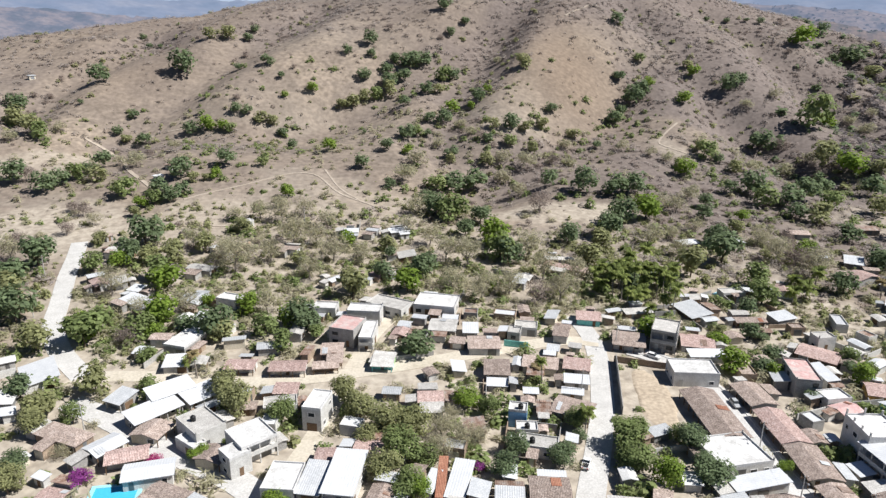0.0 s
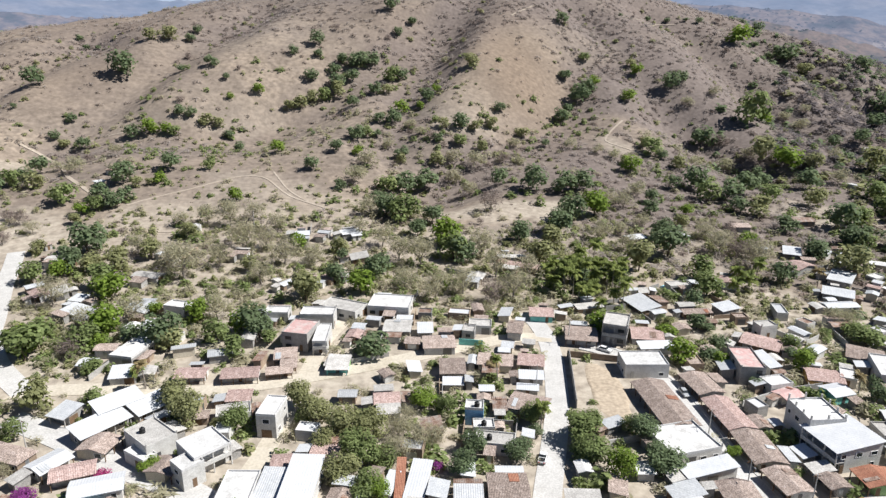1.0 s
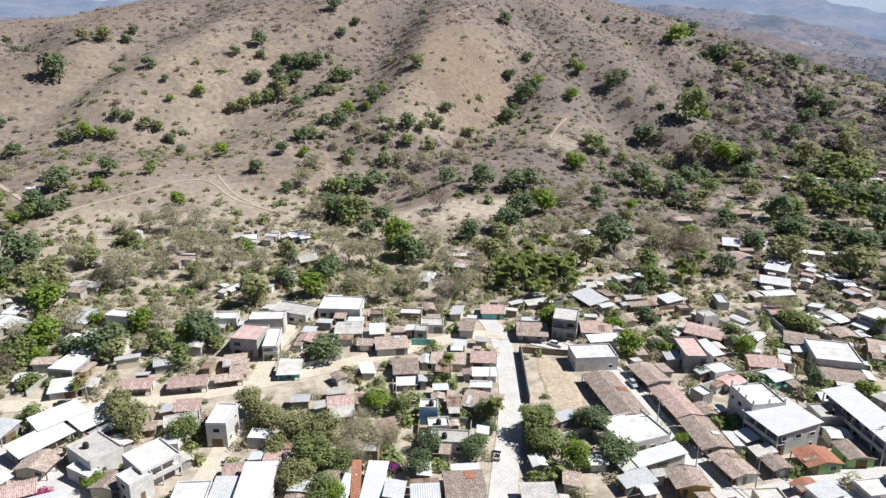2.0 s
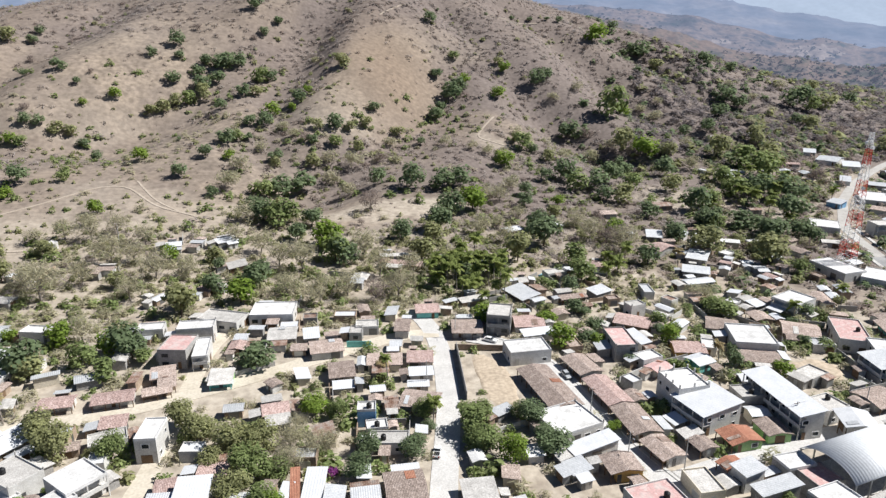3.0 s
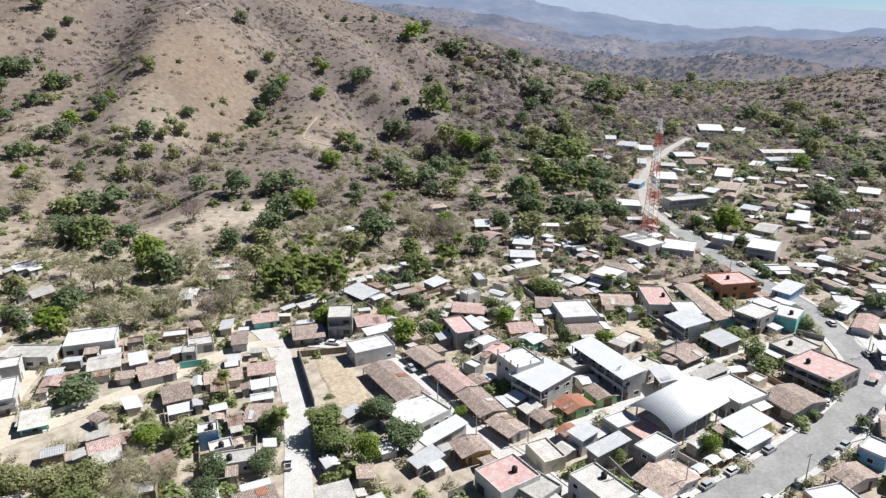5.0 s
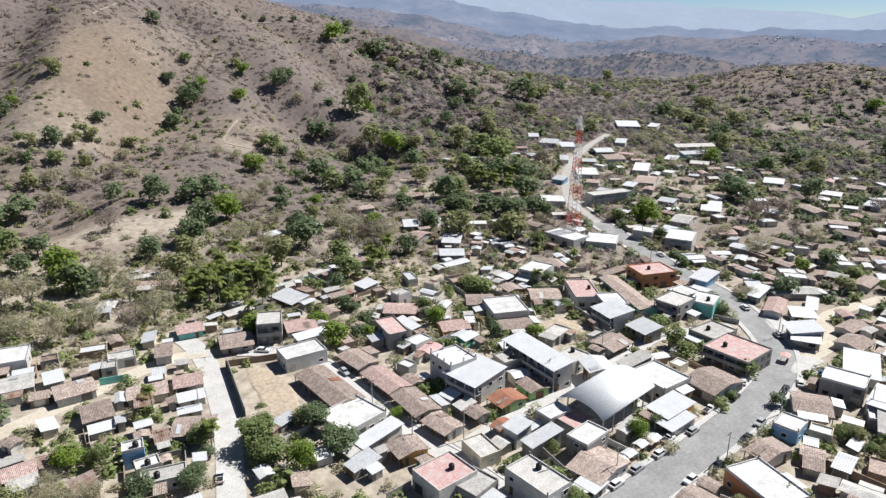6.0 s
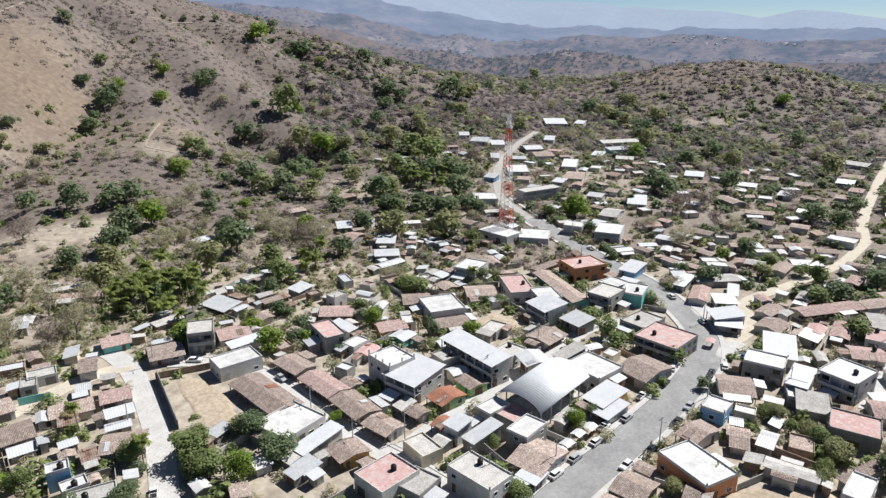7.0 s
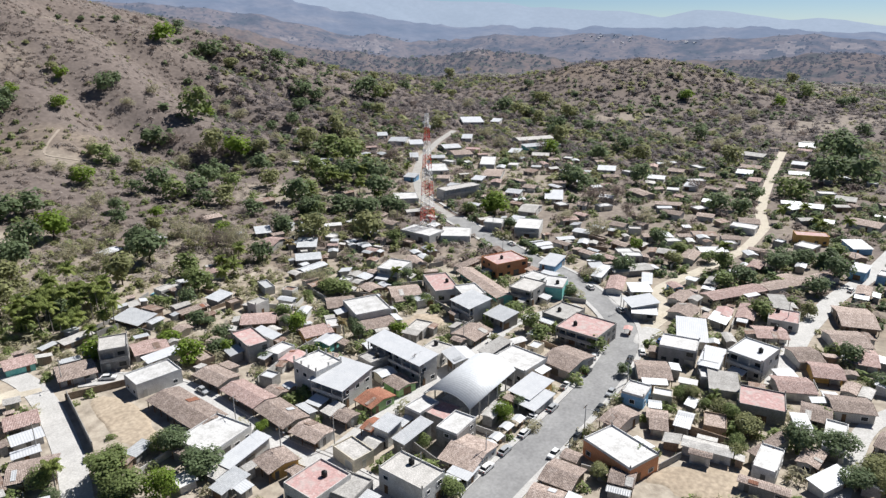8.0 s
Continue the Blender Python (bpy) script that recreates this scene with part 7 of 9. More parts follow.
# yard walls that stand alone
for wx, wy, wt, wl, wh, wm, ww in (
        (49.6, 167.5, 80, 29.0, 2.8, "block", "grey block wall round an empty dirt lot"), (58.8, 179.8, -16, 15.0, 2.0, "adobe", "low broken brown wall of the dirt lot"),
        (23.0, 190.0, -12, 7.5, 2.2, "teal", "teal-painted yard wall along the lane"), (155.4, 129.6, 5, 13.0, 2.6, "block", "grey block wall round a pale yard"),
        (163.4, 141.0, 80, 20.0, 2.6, "block", "long grey block wall of a pale yard"), (148.6, 50.0, -84, 19.0, 2.4, "adobe", "brown brick wall beside the dirt lot"),
        (98.0, 96.0, 82, 18.0, 2.6, "block", "grey block wall along the shaded lane"), (-12.0, 181.0, 18, 20.0, 1.6, "block", "low grey wall along the unpaved lane")):
    yard_wall(wx, wy, wt, wl, wh, M[wm], ww)
    FOOT.append((wx, wy, wt, wl, 0.3))


def stall(x, y, turn, mat, words):
    """A street stall: four posts, a pitched awning and a counter."""
    ob = thing("market_stall", x, y, gz(x, y), turn, words, "stall", "street stalls")
    for sx in (-1.2, 1.2):
        for sy in (-1.0, 1.0):
            bm = bmesh.new()
            add_rod(bm, (sx, sy, -0.1), (sx, sy, 2.2), 0.04, 5)
            part("post", bm, M["steel"], ob)
    bm = bmesh.new()
    prof = [(-1.4, 2.15), (0, 2.6), (1.4, 2.15), (1.4, 2.11), (0, 2.56), (-1.4, 2.11)]
    ends = [[bm.verts.new((sx * 1.6, py, pz)) for py, pz in prof] for sx in (-1, 1)]
    for i in range(6):
        j = (i + 1) % 6
        bm.faces.new((ends[0][i], ends[0][j], ends[1][j], ends[1][i]))
    bm.faces.new(ends[0][::-1])
    bm.faces.new(ends[1])
    part("awning", bm, mat, ob)
    box("counter", -1.1, 1.1, -0.9, -0.4, 0.0, 0.9, M["wood"], ob)
    FOOT.append((x, y, turn, 3, 2.6))
    return ob


stall(118.6, 84.6, 5, M["white_sheet"], "street stall with a white awning")
stall(123.2, 84.4, 8, M["white_sheet"], "roadside stall with a white canopy")
stall(109.6, 83.2, 4, M["white_sheet"], "pale canopy stall beside the road")
stall(113.4, 83.8, 4, M["white_sheet"], "small stall under a white sheet awning")
stall(190.6, 88.6, 20, M["rose"], "stall with a faded red awning at the bend")



def tarpaulin_rolls(x, y, z, turn):
    """Rolled tarpaulins left on a flat roof."""
    ob = thing("tarpaulin", x, y, z, turn, "rolled blue tarpaulins lying on a pink flat roof", "tarpaulin")
    for i, (u, v, mat) in enumerate(((-0.9, 0.0, "cloth_blue"), (0.2, 0.3, "cloth_blue"), (1.1, -0.2, "white_sheet"))):
        bm = bmesh.new()
        add_rod(bm, (u - 0.5, v - 0.9, 0.3), (u + 0.5, v + 0.9, 0.32), 0.32, 8, 0.28)
        part("roll", bm, M[mat], ob)


tarpaulin_rolls(184.2, 101.6, gz(184.6, 101.3) + 4.35, 20)

# open dusty lots that stay free of sheds
LOTS = [(58.5, 161.5, -3, 11.0, 33.0), (153.4, 145.0, -13, 12.6, 15.0), (133.2, 38.6, -49, 30.4, 8.1), (-14.3, 169.1, 5, 13.8, 8.5)]
FOOT += LOTS

# lean-tos and yard walls beside the houses
fill = random.Random(12)
HOMES = [f for f in FOOT if f not in LOTS]
for hx, hy, ht, hw, hd in HOMES:
    if math.hypot(hx, hy) > 300 or min(hw, hd) < 3.5:
        continue
    c, s = math.cos(radians(ht)), math.sin(radians(ht))
    for side in range(4):
        if fill.random() < 0.66:
            along, out = ((hw, hd), (hd, hw))[side % 2]
            q = radians(90 * side)
            w, d = fill.uniform(2.6, min(7.0, max(2.8, along))), fill.uniform(2.2, 4.6)
            u = fill.uniform(-0.5, 0.5) * max(0, along - w)
            v = -(out / 2 + d / 2 + 0.2)
            lx, ly = u * math.cos(q) - v * math.sin(q), u * math.sin(q) + v * math.cos(q)
            x, y = hx + lx * c - ly * s, hy + lx * s + ly * c
            if not overlaps(x, y, ht + 90 * side, w, d):
                house(round(x, 1), round(y, 1), ht + 90 * side, w, d, fill.choice((2.1, 2.4, 2.4, 2.8)), fill.choice(("shed", "shed", "gable")), fill.choice(("rust", "sheet", "slab", "tile", "tile", "sheet", "slab", "white_sheet")),
                      fill.choice(("block", "adobe", "white", "block")), shed=True)
        elif fill.random() < 0.55:
            q = radians(90 * side)
            length = fill.uniform(5, 11)
            along, out = ((hw, hd), (hd, hw))[side % 2]
            u, v = along / 2 + length / 2 + 0.3, -out / 2
            lx, ly = u * math.cos(q) - v * math.sin(q), u * math.sin(q) + v * math.cos(q)
            x, y = hx + lx * c - ly * s, hy + lx * s + ly * c
            if not overlaps(x, y, ht + 90 * side, length, 0.3, 0.05):
                kind = fill.choice(("block", "block", "adobe", "white"))
                yard_wall(x, y, ht + 90 * side, length, fill.uniform(1.4, 2.3), M[kind], {"block": "grey block yard wall between houses", "adobe": "brown adobe yard wall between houses", "white": "whitewashed yard wall between houses"}[kind])
                FOOT.append((x, y, ht + 90 * side, length, 0.3))

# small outbuildings in the yards
yards = random.Random(31)
made = 0
for _ in range(5200):
    if made >= 170:
        break
    hx, hy, ht, hw, hd = yards.choice(HOMES)
    if math.hypot(hx, hy) > 330 or (math.hypot(hx, hy) > 225 and yards.random() < 0.65):
        continue
    x, y = hx + yards.uniform(-15, 15), hy + yards.uniform(-15, 15)
    w, d = yards.uniform(3.5, 8.5), yards.uniform(3.0, 5.5)
    turn = ht + 90 * yards.randrange(4) + yards.uniform(-14, 14)
    if (y > 215 and x < 150) or overlaps(x, y, turn, w, d, 0.5):
        continue
    made += 1
    house(round(x, 1), round(y, 1), turn, w, d, yards.choice((2.2, 2.5, 2.8)), yards.choice(("shed", "gable", "gable", "flat")), yards.choice(("tile", "tile", "slab", "sheet", "sheet", "rust", "white_sheet", "white_sheet", "white_roof")),
          yards.choice(("block", "adobe", "white", "cream")), shed="out")

# ---- trees and palms ----
tree(162.8, 58.9, 4, 5, "green", 2.92)
tree(163.4, 56, 4.5, 5.5, "olive", 0.84)
tree(161, 51.5, 3.6, 4.2, "green", 2.88)
tree(161.5, 48.5, 4.6, 5.2, "olive", 0.1)
tree(160.8, 44.8, 5, 5.5, "green", 1.48)
tree(156.7, 39.6, 5.5, 7.5, "olive", 4.18)
tree(129.4, 54, 4.5, 5, "green", 1.48)
tree(145.0, 38.5, 4, 4.5, "olive", 3.92)
tree(157.5, 28.0, 7.5, 8.5, "dark", 3.5)
tree(164.5, 76.6, 4, 4.5, "dark", 2.26)
tree(158.6, 11.8, 6, 7, "olive", 4.92)
tree(154, 9.5, 6, 7, "olive", 4.12)
tree(148.5, 39.4, 4.5, 5, "green", 3.3)
tree(118, 58.4, 4, 5, "olive", 3.32)
tree(177.5, 26.8, 3.5, 4, "green", 5.34)
tree(-122.1, 182.2, 10.2, 10.4, "olive", 142)
tree(-109.4, 186.3, 10.7, 12.8, "green", 183)
tree(-111.2, 189.8, 9.3, 10.4, "bright", 194)
tree(-86.7, 178.2, 4.4, 6.4, "green", 119)
tree(-91.1, 192.3, 2.5, 4.2, "green", 301)
tree(-69.7, 192.2, 6.8, 10.1, "olive", 144)
tree(-43.4, 198.4, 7.5, 8.9, "dark", 64)
tree(-48.7, 185.5, 7.0, 7.8, "green", 263)
tree(-56.3, 195.3, 8.3, 8.1, "green", 335)
tree(-96.5, 188.4, 7.2, 8.4, "brown", 242)
tree(-8.1, 184.8, 7.4, 11.5, "dark", 249)
tree(-34.3, 116.6, 3.9, 5.9, "bright", 278)
tree(-40.2, 148.0, 7.2, 7.2, "green", 270)
tree(-44.6, 148.7, 3.0, 4.2, "olive", 329)
tree(-52.5, 151.1, 8.8, 8.9, "olive", 356)
tree(-93.3, 160.4, 9.1, 9.3, "olive", 265)
tree(-102.3, 149.2, 6.7, 8.9, "olive", 85)
tree(-112.3, 158.0, 6.6, 7.8, "dark", 257)
tree(-79.6, 162.2, 4.3, 5.9, "green", 114)
tree(-92.4, 120.1, 6.7, 7.8, "olive", 99)
tree(-87.5, 133.1, 3.3, 5.4, "grey", 14)
tree(-55.9, 133.0, 3.4, 5.1, "bright", 65)
tree(-78.4, 122.7, 4.0, 5.3, "purple", 302)
tree(-65.5, 130.4, 3.0, 4.1, "magenta", 335)
tree(84.7, 177.1, 7.2, 9.2, "bright", 344)
tree(93.3, 175.7, 4.9, 7.4, "dark", 177)
tree(66.3, 198.6, 6.7, 7.8, "bright", 130)
tree(119.0, 170.5, 6.5, 6.3, "bright", 306)
tree(140.4, 144.5, 4.3, 6.2, "bright", 150)
tree(148.3, 183.9, 6.5, 10.7, "green", 94)
tree(148.6, 190.8, 5.0, 7.5, "green", 228)
tree(167.8, 107.7, 4.8, 8.0, "green", 186)
tree(171.9, 113.8, 6.7, 6.6, "green", 280)
tree(173.0, 90.4, 5.3, 7.2, "green", 17)
tree(122.2, 88.3, 5.3, 5.2, "bright", 158)
tree(207.4, 120.4, 3.6, 5.2, "dark", 93)
tree(214.4, 129.8, 3.4, 5.8, "green", 195)
tree(227.1, 123.0, 4.9, 7.9, "grey", 142)
tree(59.5, 137.8, 6.6, 8.0, "dark", 102)
tree(59.9, 126.7, 6.5, 10.3, "dark", 45)
tree(44.7, 139.2, 7.6, 11.7, "green", 300)
tree(45.1, 130.0, 6.2, 10.2, "green", 11)
tree(58.1, 141.6, 5.2, 5.8, "green", 349)
tree(50.0, 124.6, 7.4, 7.2, "bright", 329)
tree(79.1, 130.9, 2.7, 3.9, "bright", 15)
tree(91.5, 79.4, 4.7, 5.9, "green", 35)
tree(100.7, 96.0, 3.9, 4.2, "green", 257)
tree(244.0, 48.0, 5.7, 5.8, "olive", 47)
tree(268.4, 51.6, 6.8, 10.9, "dark", 135)
tree(284.2, 70.0, 8.0, 11.6, "dark", 105)
tree(261.4, 76.9, 7.5, 10.9, "dark", 332)
tree(250.7, 79.9, 7.3, 10.2, "green", 344)
tree(163.2, 21.0, 6.1, 9.7, "dark", 111)
tree(151.9, 14.3, 5.2, 7.8, "dark", 176)
tree(204.0, 18.9, 5.2, 6.9, "dark", 61)
tree(213.9, 29.4, 7.3, 7.5, "dark", 0)
tree(157.1, 12.3, 5.9, 8.0, "olive", 173)
tree(233.3, 60.5, 6.6, 9.4, "green", 24)
tree(275.1, 210.2, 8.4, 10.9, "bright", 283)
tree(227.2, 254.8, 10.7, 15.4, "dark", 281)
tree(243.1, 254.4, 8.5, 13.2, "dark", 241)
tree(207.8, 272.3, 8.0, 11.3, "green", 335)
tree(241.9, 246.7, 7.2, 10.4, "dark", 247)
tree(183.5, 175.1, 4.8, 5.9, "grey", 349)
tree(167.3, 173.2, 2.9, 4.5, "dark", 358)
tree(195.4, 181.5, 4.3, 4.9, "olive", 234)
tree(104.5, 176.0, 3.5, 5.5, "dark", 20)
tree(43.5, 133.2, 4.3, 7.4, "green", 64)
tree(34.1, 147.4, 5.4, 6.6, "green", 298)
tree(99.9, 160.4, 3.8, 4.0, "dark", 151)
tree(140.1, 191.8, 2.6, 4.1, "green", 319)
tree(156.6, 117.4, 3.0, 3.9, "olive", 320)
tree(159.8, 158.4, 4.3, 4.2, "dark", 131)
tree(165.1, 156.3, 3.8, 3.9, "dark", 305)
tree(170.7, 153.3, 2.9, 4.7, "olive", 17)
tree(152.6, 199.1, 5.7, 7.0, "grey", 278)
tree(147.8, 200.0, 5.7, 7.7, "grey", 218)
tree(102.5, 196.4, 3.5, 5.2, "dark", 68)
tree(232.1, 238.9, 5.3, 7.5, "grey", 130)
tree(266.7, 218.8, 7.2, 7.8, "green", 101)
tree(260.6, 188.4, 5.7, 7.3, "dark", 95)
tree(288.0, 173.0, 7.1, 10.1, "grey", 78)
tree(273.8, 147.6, 10.7, 11.9, "grey", 118)
tree(310.3, 140.8, 9.9, 10.2, "grey", 191)
tree(287.7, 123.6, 7.4, 8.6, "dark", 298)
tree(263.8, 105.5, 5.9, 8.6, "olive", 38)
tree(279.4, 109.8, 5.2, 6.9, "green", 91)
tree(243.2, 128.6, 5.0, 6.3, "dark", 133)
tree(241.0, 116.4, 8.4, 10.4, "dark", 247)
tree(222.4, 151.7, 3.9, 6.2, "dark", 51)
tree(196.9, 76.1, 3.9, 5.0, "green", 34)
tree(277.5, 95.3, 5.2, 8.0, "green", 220)
tree(299.8, 64.6, 7.1, 9.3, "dark", 226)
tree(306.1, 57.5, 7.7, 9.4, "dark", 336)
tree(321.2, 56.6, 6.0, 9.8, "green", 325)
tree(134.0, 99.1, 2.0, 3.0, "green", 160)
tree(130.3, 89.2, 3.6, 3.5, "dark", 354)
tree(157.5, 85.4, 2.8, 3.0, "green", 58)
tree(133.9, 159.4, 3.8, 4.0, "dark", 24)
tree(100.0, 125.6, 1.8, 2.8, "dark", 182)
tree(88.8, 163.6, 2.5, 3.0, "green", 211)
tree(90.4, 199.9, 3.9, 4.5, "olive", 301)
tree(77.5, 196.4, 3.3, 5.0, "grey", 187)
tree(197.2, 258.9, 7.5, 7.4, "dark", 111, "on the dry hillside")
tree(205.3, 251.4, 4.6, 7.4, "olive", 259)
tree(207.2, 237.0, 7.1, 11.9, "olive", 133)
tree(206.7, 213.2, 6.1, 8.1, "green", 322)
tree(222.9, 269.4, 9.4, 15.7, "dark", 131)
tree(271.7, 182.3, 5.9, 8.4, "dark", 167)
tree(270.3, 125.4, 6.1, 5.9, "bright", 151)
tree(296.3, 128.2, 4.7, 5.8, "bright", 72)
tree(219.7, 250.9, 6.5, 11.0, "dark", 124)
tree(204.7, 277.5, 7.1, 10.3, "dark", 350)
tree(7.1, 155.8, 5.5, 8.2, "bright", 263)
tree(12.5, 152.5, 5.4, 5.8, "green", 62)
tree(17.8, 135.7, 6.1, 6.6, "dark", 314)
tree(27.9, 133.1, 5.2, 7.3, "dark", 204)
tree(33.3, 142.1, 2.8, 4.6, "dark", 38)
tree(8.7, 129.7, 2.5, 3.3, "purple", 155)
tree(14.4, 127.6, 6.2, 6.7, "dark", 269)
tree(-99.3, 141.5, 6.8, 6.6, "olive", 200)
tree(-57.9, 158.3, 8.9, 9.4, "olive", 98)
tree(-95.4, 127.6, 5.4, 6.7, "dark", 287)
tree(-92.1, 146.3, 5.8, 6.3, "green", 74)
tree(-39.8, 193.9, 4.8, 6.3, "green", 327)
tree(-94.6, 192.2, 9.2, 9.5, "green", 211)
tree(-81.9, 196.4, 6.7, 8.4, "dark", 150)
tree(121.9, 182.0, 5.6, 6.2, "green", 238)
tree(99.3, 198.2, 5.3, 7.0, "dark", 214)
tree(129.6, 151.9, 5.7, 5.4, "dark", 346)
tree(164.6, 154.2, 3.7, 5.4, "green", 243)
tree(95.5, 173.8, 5.0, 5.8, "bright", 336)
tree(120.1, 176.5, 3.6, 6.0, "dark", 31)
tree(177.6, 124.7, 5.1, 8.6, "green", 333)
tree(176.9, 176.5, 5.2, 5.8, "dark", 316)
tree(86.5, 192.4, 4.6, 7.4, "bright", 159)
tree(100.1, 183.7, 4.8, 6.6, "dark", 307)
tree(124.5, 176.2, 3.9, 5.8, "green", 249)
tree(270.9, 87.1, 7.9, 8.7, "green", 307)
tree(294.3, 70.8, 7.8, 10.6, "dark", 310)
tree(287.5, 49.0, 10.2, 11.1, "dark", 7)
palm(63.3, 238.1, 4.0, 3.2, "palm", 131)
palm(66.5, 236.1, 8.5, 3.2, "palm", 30)
palm(70.9, 234.9, 9.7, 2.8, "palm", 14)
palm(70.4, 221.7, 6.1, 3.1, "palm", 24)
palm(82.0, 236.7, 4.4, 3.0, "palm", 262)
palm(84.4, 234.5, 10.1, 3.0, "palm", 331)
palm(80.2, 217.0, 9.6, 2.8, "palm", 301)
palm(64.3, 218.3, 7.8, 2.3, "palm", 334)
palm(59.1, 231.8, 4.7, 3.2, "palm", 165)
palm(58.7, 240.8, 5.9, 3.4, "palm", 199)
palm(82.7, 245.4, 5.2, 2.9, "palm", 122)
palm(80.2, 255.3, 9.7, 3.4, "palm", 346)
palm(67.6, 244.2, 8.0, 2.9, "palm", 239)
palm(73.6, 248.1, 9.5, 3.3, "palm", 99)
palm(64.7, 226.3, 9.4, 3.1, "palm", 80)
palm(61.5, 226.7, 10.2, 3.1, "palm", 112)
palm(67.8, 223.1, 3.9, 3.0, "palm", 316)
palm(75.0, 227.8, 8.4, 3.7, "palm", 71)
palm(80.1, 228.9, 10.1, 2.8, "palm", 49)
palm(71.4, 211.4, 4.6, 2.3, "palm", 169)
palm(67.5, 217.8, 6.3, 2.5, "palm", 29)
palm(77.7, 219.0, 5.2, 2.4, "palm", 231)
palm(78.2, 240.4, 7.0, 3.2, "palm", 74)
palm(71.9, 290.3, 5.7, 3.4, "palm", 76)
palm(126.5, 225.9, 5.6, 3.3, "palm", 210)
palm(132.3, 228.5, 5.7, 3.5, "palm", 13)
palm(170.9, 175.3, 6.5, 2.7, "palm", 151)
palm(126.4, 155.0, 6.1, 2.0, "dry_palm", 85)
palm(35.7, 144.6, 6.2, 2.4, "palm", 55)
palm(307.5, 304.9, 6.8, 3.4, "palm", 247)
palm(325.6, 368.6, 4.8, 3.1, "palm", 262)
palm(332.8, 346.7, 4.8, 3.4, "palm", 342)
palm(261.9, 287.9, 8.0, 2.9, "palm", 286)
palm(361.6, 90.3, 7.8, 3.7, "palm", 146)
palm(366.3, 76.2, 3.9, 3.6, "palm", 199)
palm(353.6, 70.0, 5.2, 3.0, "palm", 83)
palm(326.2, 208.3, 3.6, 3.5, "palm", 150)
palm(295.7, 364.3, 5.5, 2.9, "palm", 327)
palm(226.4, 300.7, 4.0, 2.9, "palm", 259)
palm(161.8, 231.5, 6.5, 2.7, "dry_palm", 71)
palm(271.0, 87.2, 11.2, 3.4, "palm", 146)
palm(194.4, 179.7, 8.5, 2.5, "palm", 171)
palm(64.2, 244.4, 4.8, 3.0, "palm", 327)
palm(69.7, 242.3, 9.3, 2.9, "palm", 252)
palm(74.7, 237.4, 3.5, 3.2, "palm", 209)
palm(82.1, 227.0, 9.6, 2.7, "palm", 244)
palm(71.7, 253.1, 3.3, 3.6, "palm", 340)
palm(80.1, 245.7, 6.1, 3.7, "palm", 228)
palm(77.8, 228.0, 11.5, 3.0, "palm", 36)
palm(132.4, 237.4, 5.5, 3.0, "palm", 195)
palm(356.5, 59.8, 7.7, 3.4, "palm", 31)
palm(380.5, 84.6, 5.7, 3.4, "palm", 55)
palm(380.5, 76.6, 11.6, 3.3, "palm", 253)
palm(265.3, 301.6, 6.1, 3.5, "palm", 13)
palm(298.3, 330.0, 5.8, 3.1, "palm", 275)
palm(247.9, 268.2, 5.7, 3.3, "palm", 124)
palm(277.6, 326.0, 9.6, 2.9, "palm", 114)
palm(254.4, 309.6, 7.0, 3.4, "palm", 85)
palm(26.7, 172.7, 3.0, 2.3, "dry_palm", 357)
palm(27.9, 165.9, 8.6, 1.9, "palm", 133)
palm(-72.9, 173.7, 4.1, 2.3, "palm", 306)
palm(-68.9, 169.0, 8.1, 2.1, "dry_palm", 237)
palm(140.7, 238.3, 7.6, 3.2, "palm", 359)
palm(133.9, 235.4, 4.5, 2.4, "palm", 179)
wood_tree(-244.0, 571.8, 4.6, 6.6, "dark", 183)
wood_tree(-235.4, 560.4, 4.1, 5.7, "dark", 333)
wood_tree(-227.5, 562.2, 3.7, 5.0, "dark", 14)
wood_tree(-185.8, 493.0, 18.0, 19.8, "dark", 127)
wood_tree(-234.4, 471.0, 13.0, 14.9, "dark", 80)
wood_tree(-124.6, 492.8, 8.0, 10.6, "dark", 240)
wood_tree(-152.9, 570.4, 7.1, 7.8, "dark", 194)
wood_tree(-181.2, 541.6, 9.2, 10.8, "olive", 293)
wood_tree(-167.7, 546.9, 11.1, 14.0, "olive", 110)
wood_tree(-154.2, 553.5, 7.1, 8.7, "dark", 93)
wood_tree(-269.3, 487.1, 4.1, 5.0, "brown", 199)
wood_tree(-272.5, 456.8, 3.9, 5.6, "brown", 36)
wood_tree(-264.6, 461.4, 3.8, 5.6, "brown", 316)
wood_tree(-234.1, 441.1, 3.5, 4.3, "dark", 67)
wood_tree(-274.6, 439.1, 10.9, 14.7, "dark", 2)
wood_tree(-267.2, 423.5, 12.6, 16.2, "olive", 110)
wood_tree(-241.8, 394.7, 12.3, 13.2, "olive", 84)
wood_tree(-233.8, 391.8, 10.4, 11.3, "green", 148)
wood_tree(-230.4, 404.3, 6.5, 9.2, "grey", 101)
wood_tree(-247.4, 384.5, 6.7, 9.1, "grey", 347)
wood_tree(-200.5, 439.2, 6.4, 7.4, "dark", 93)
wood_tree(-202.7, 420.1, 6.6, 7.1, "dark", 353)
wood_tree(-195.6, 414.9, 6.1, 7.9, "olive", 196)
wood_tree(-183.1, 412.5, 7.6, 9.5, "dark", 184)
wood_tree(-164.6, 374.0, 4.5, 6.2, "brown", 74)
wood_tree(-153.2, 381.9, 6.6, 9.4, "grey", 169)
wood_tree(-156.8, 419.9, 8.9, 11.1, "dark", 308)
wood_tree(-147.2, 423.4, 10.2, 12.0, "bright", 305)
wood_tree(-138.3, 423.6, 7.5, 8.5, "bright", 173)
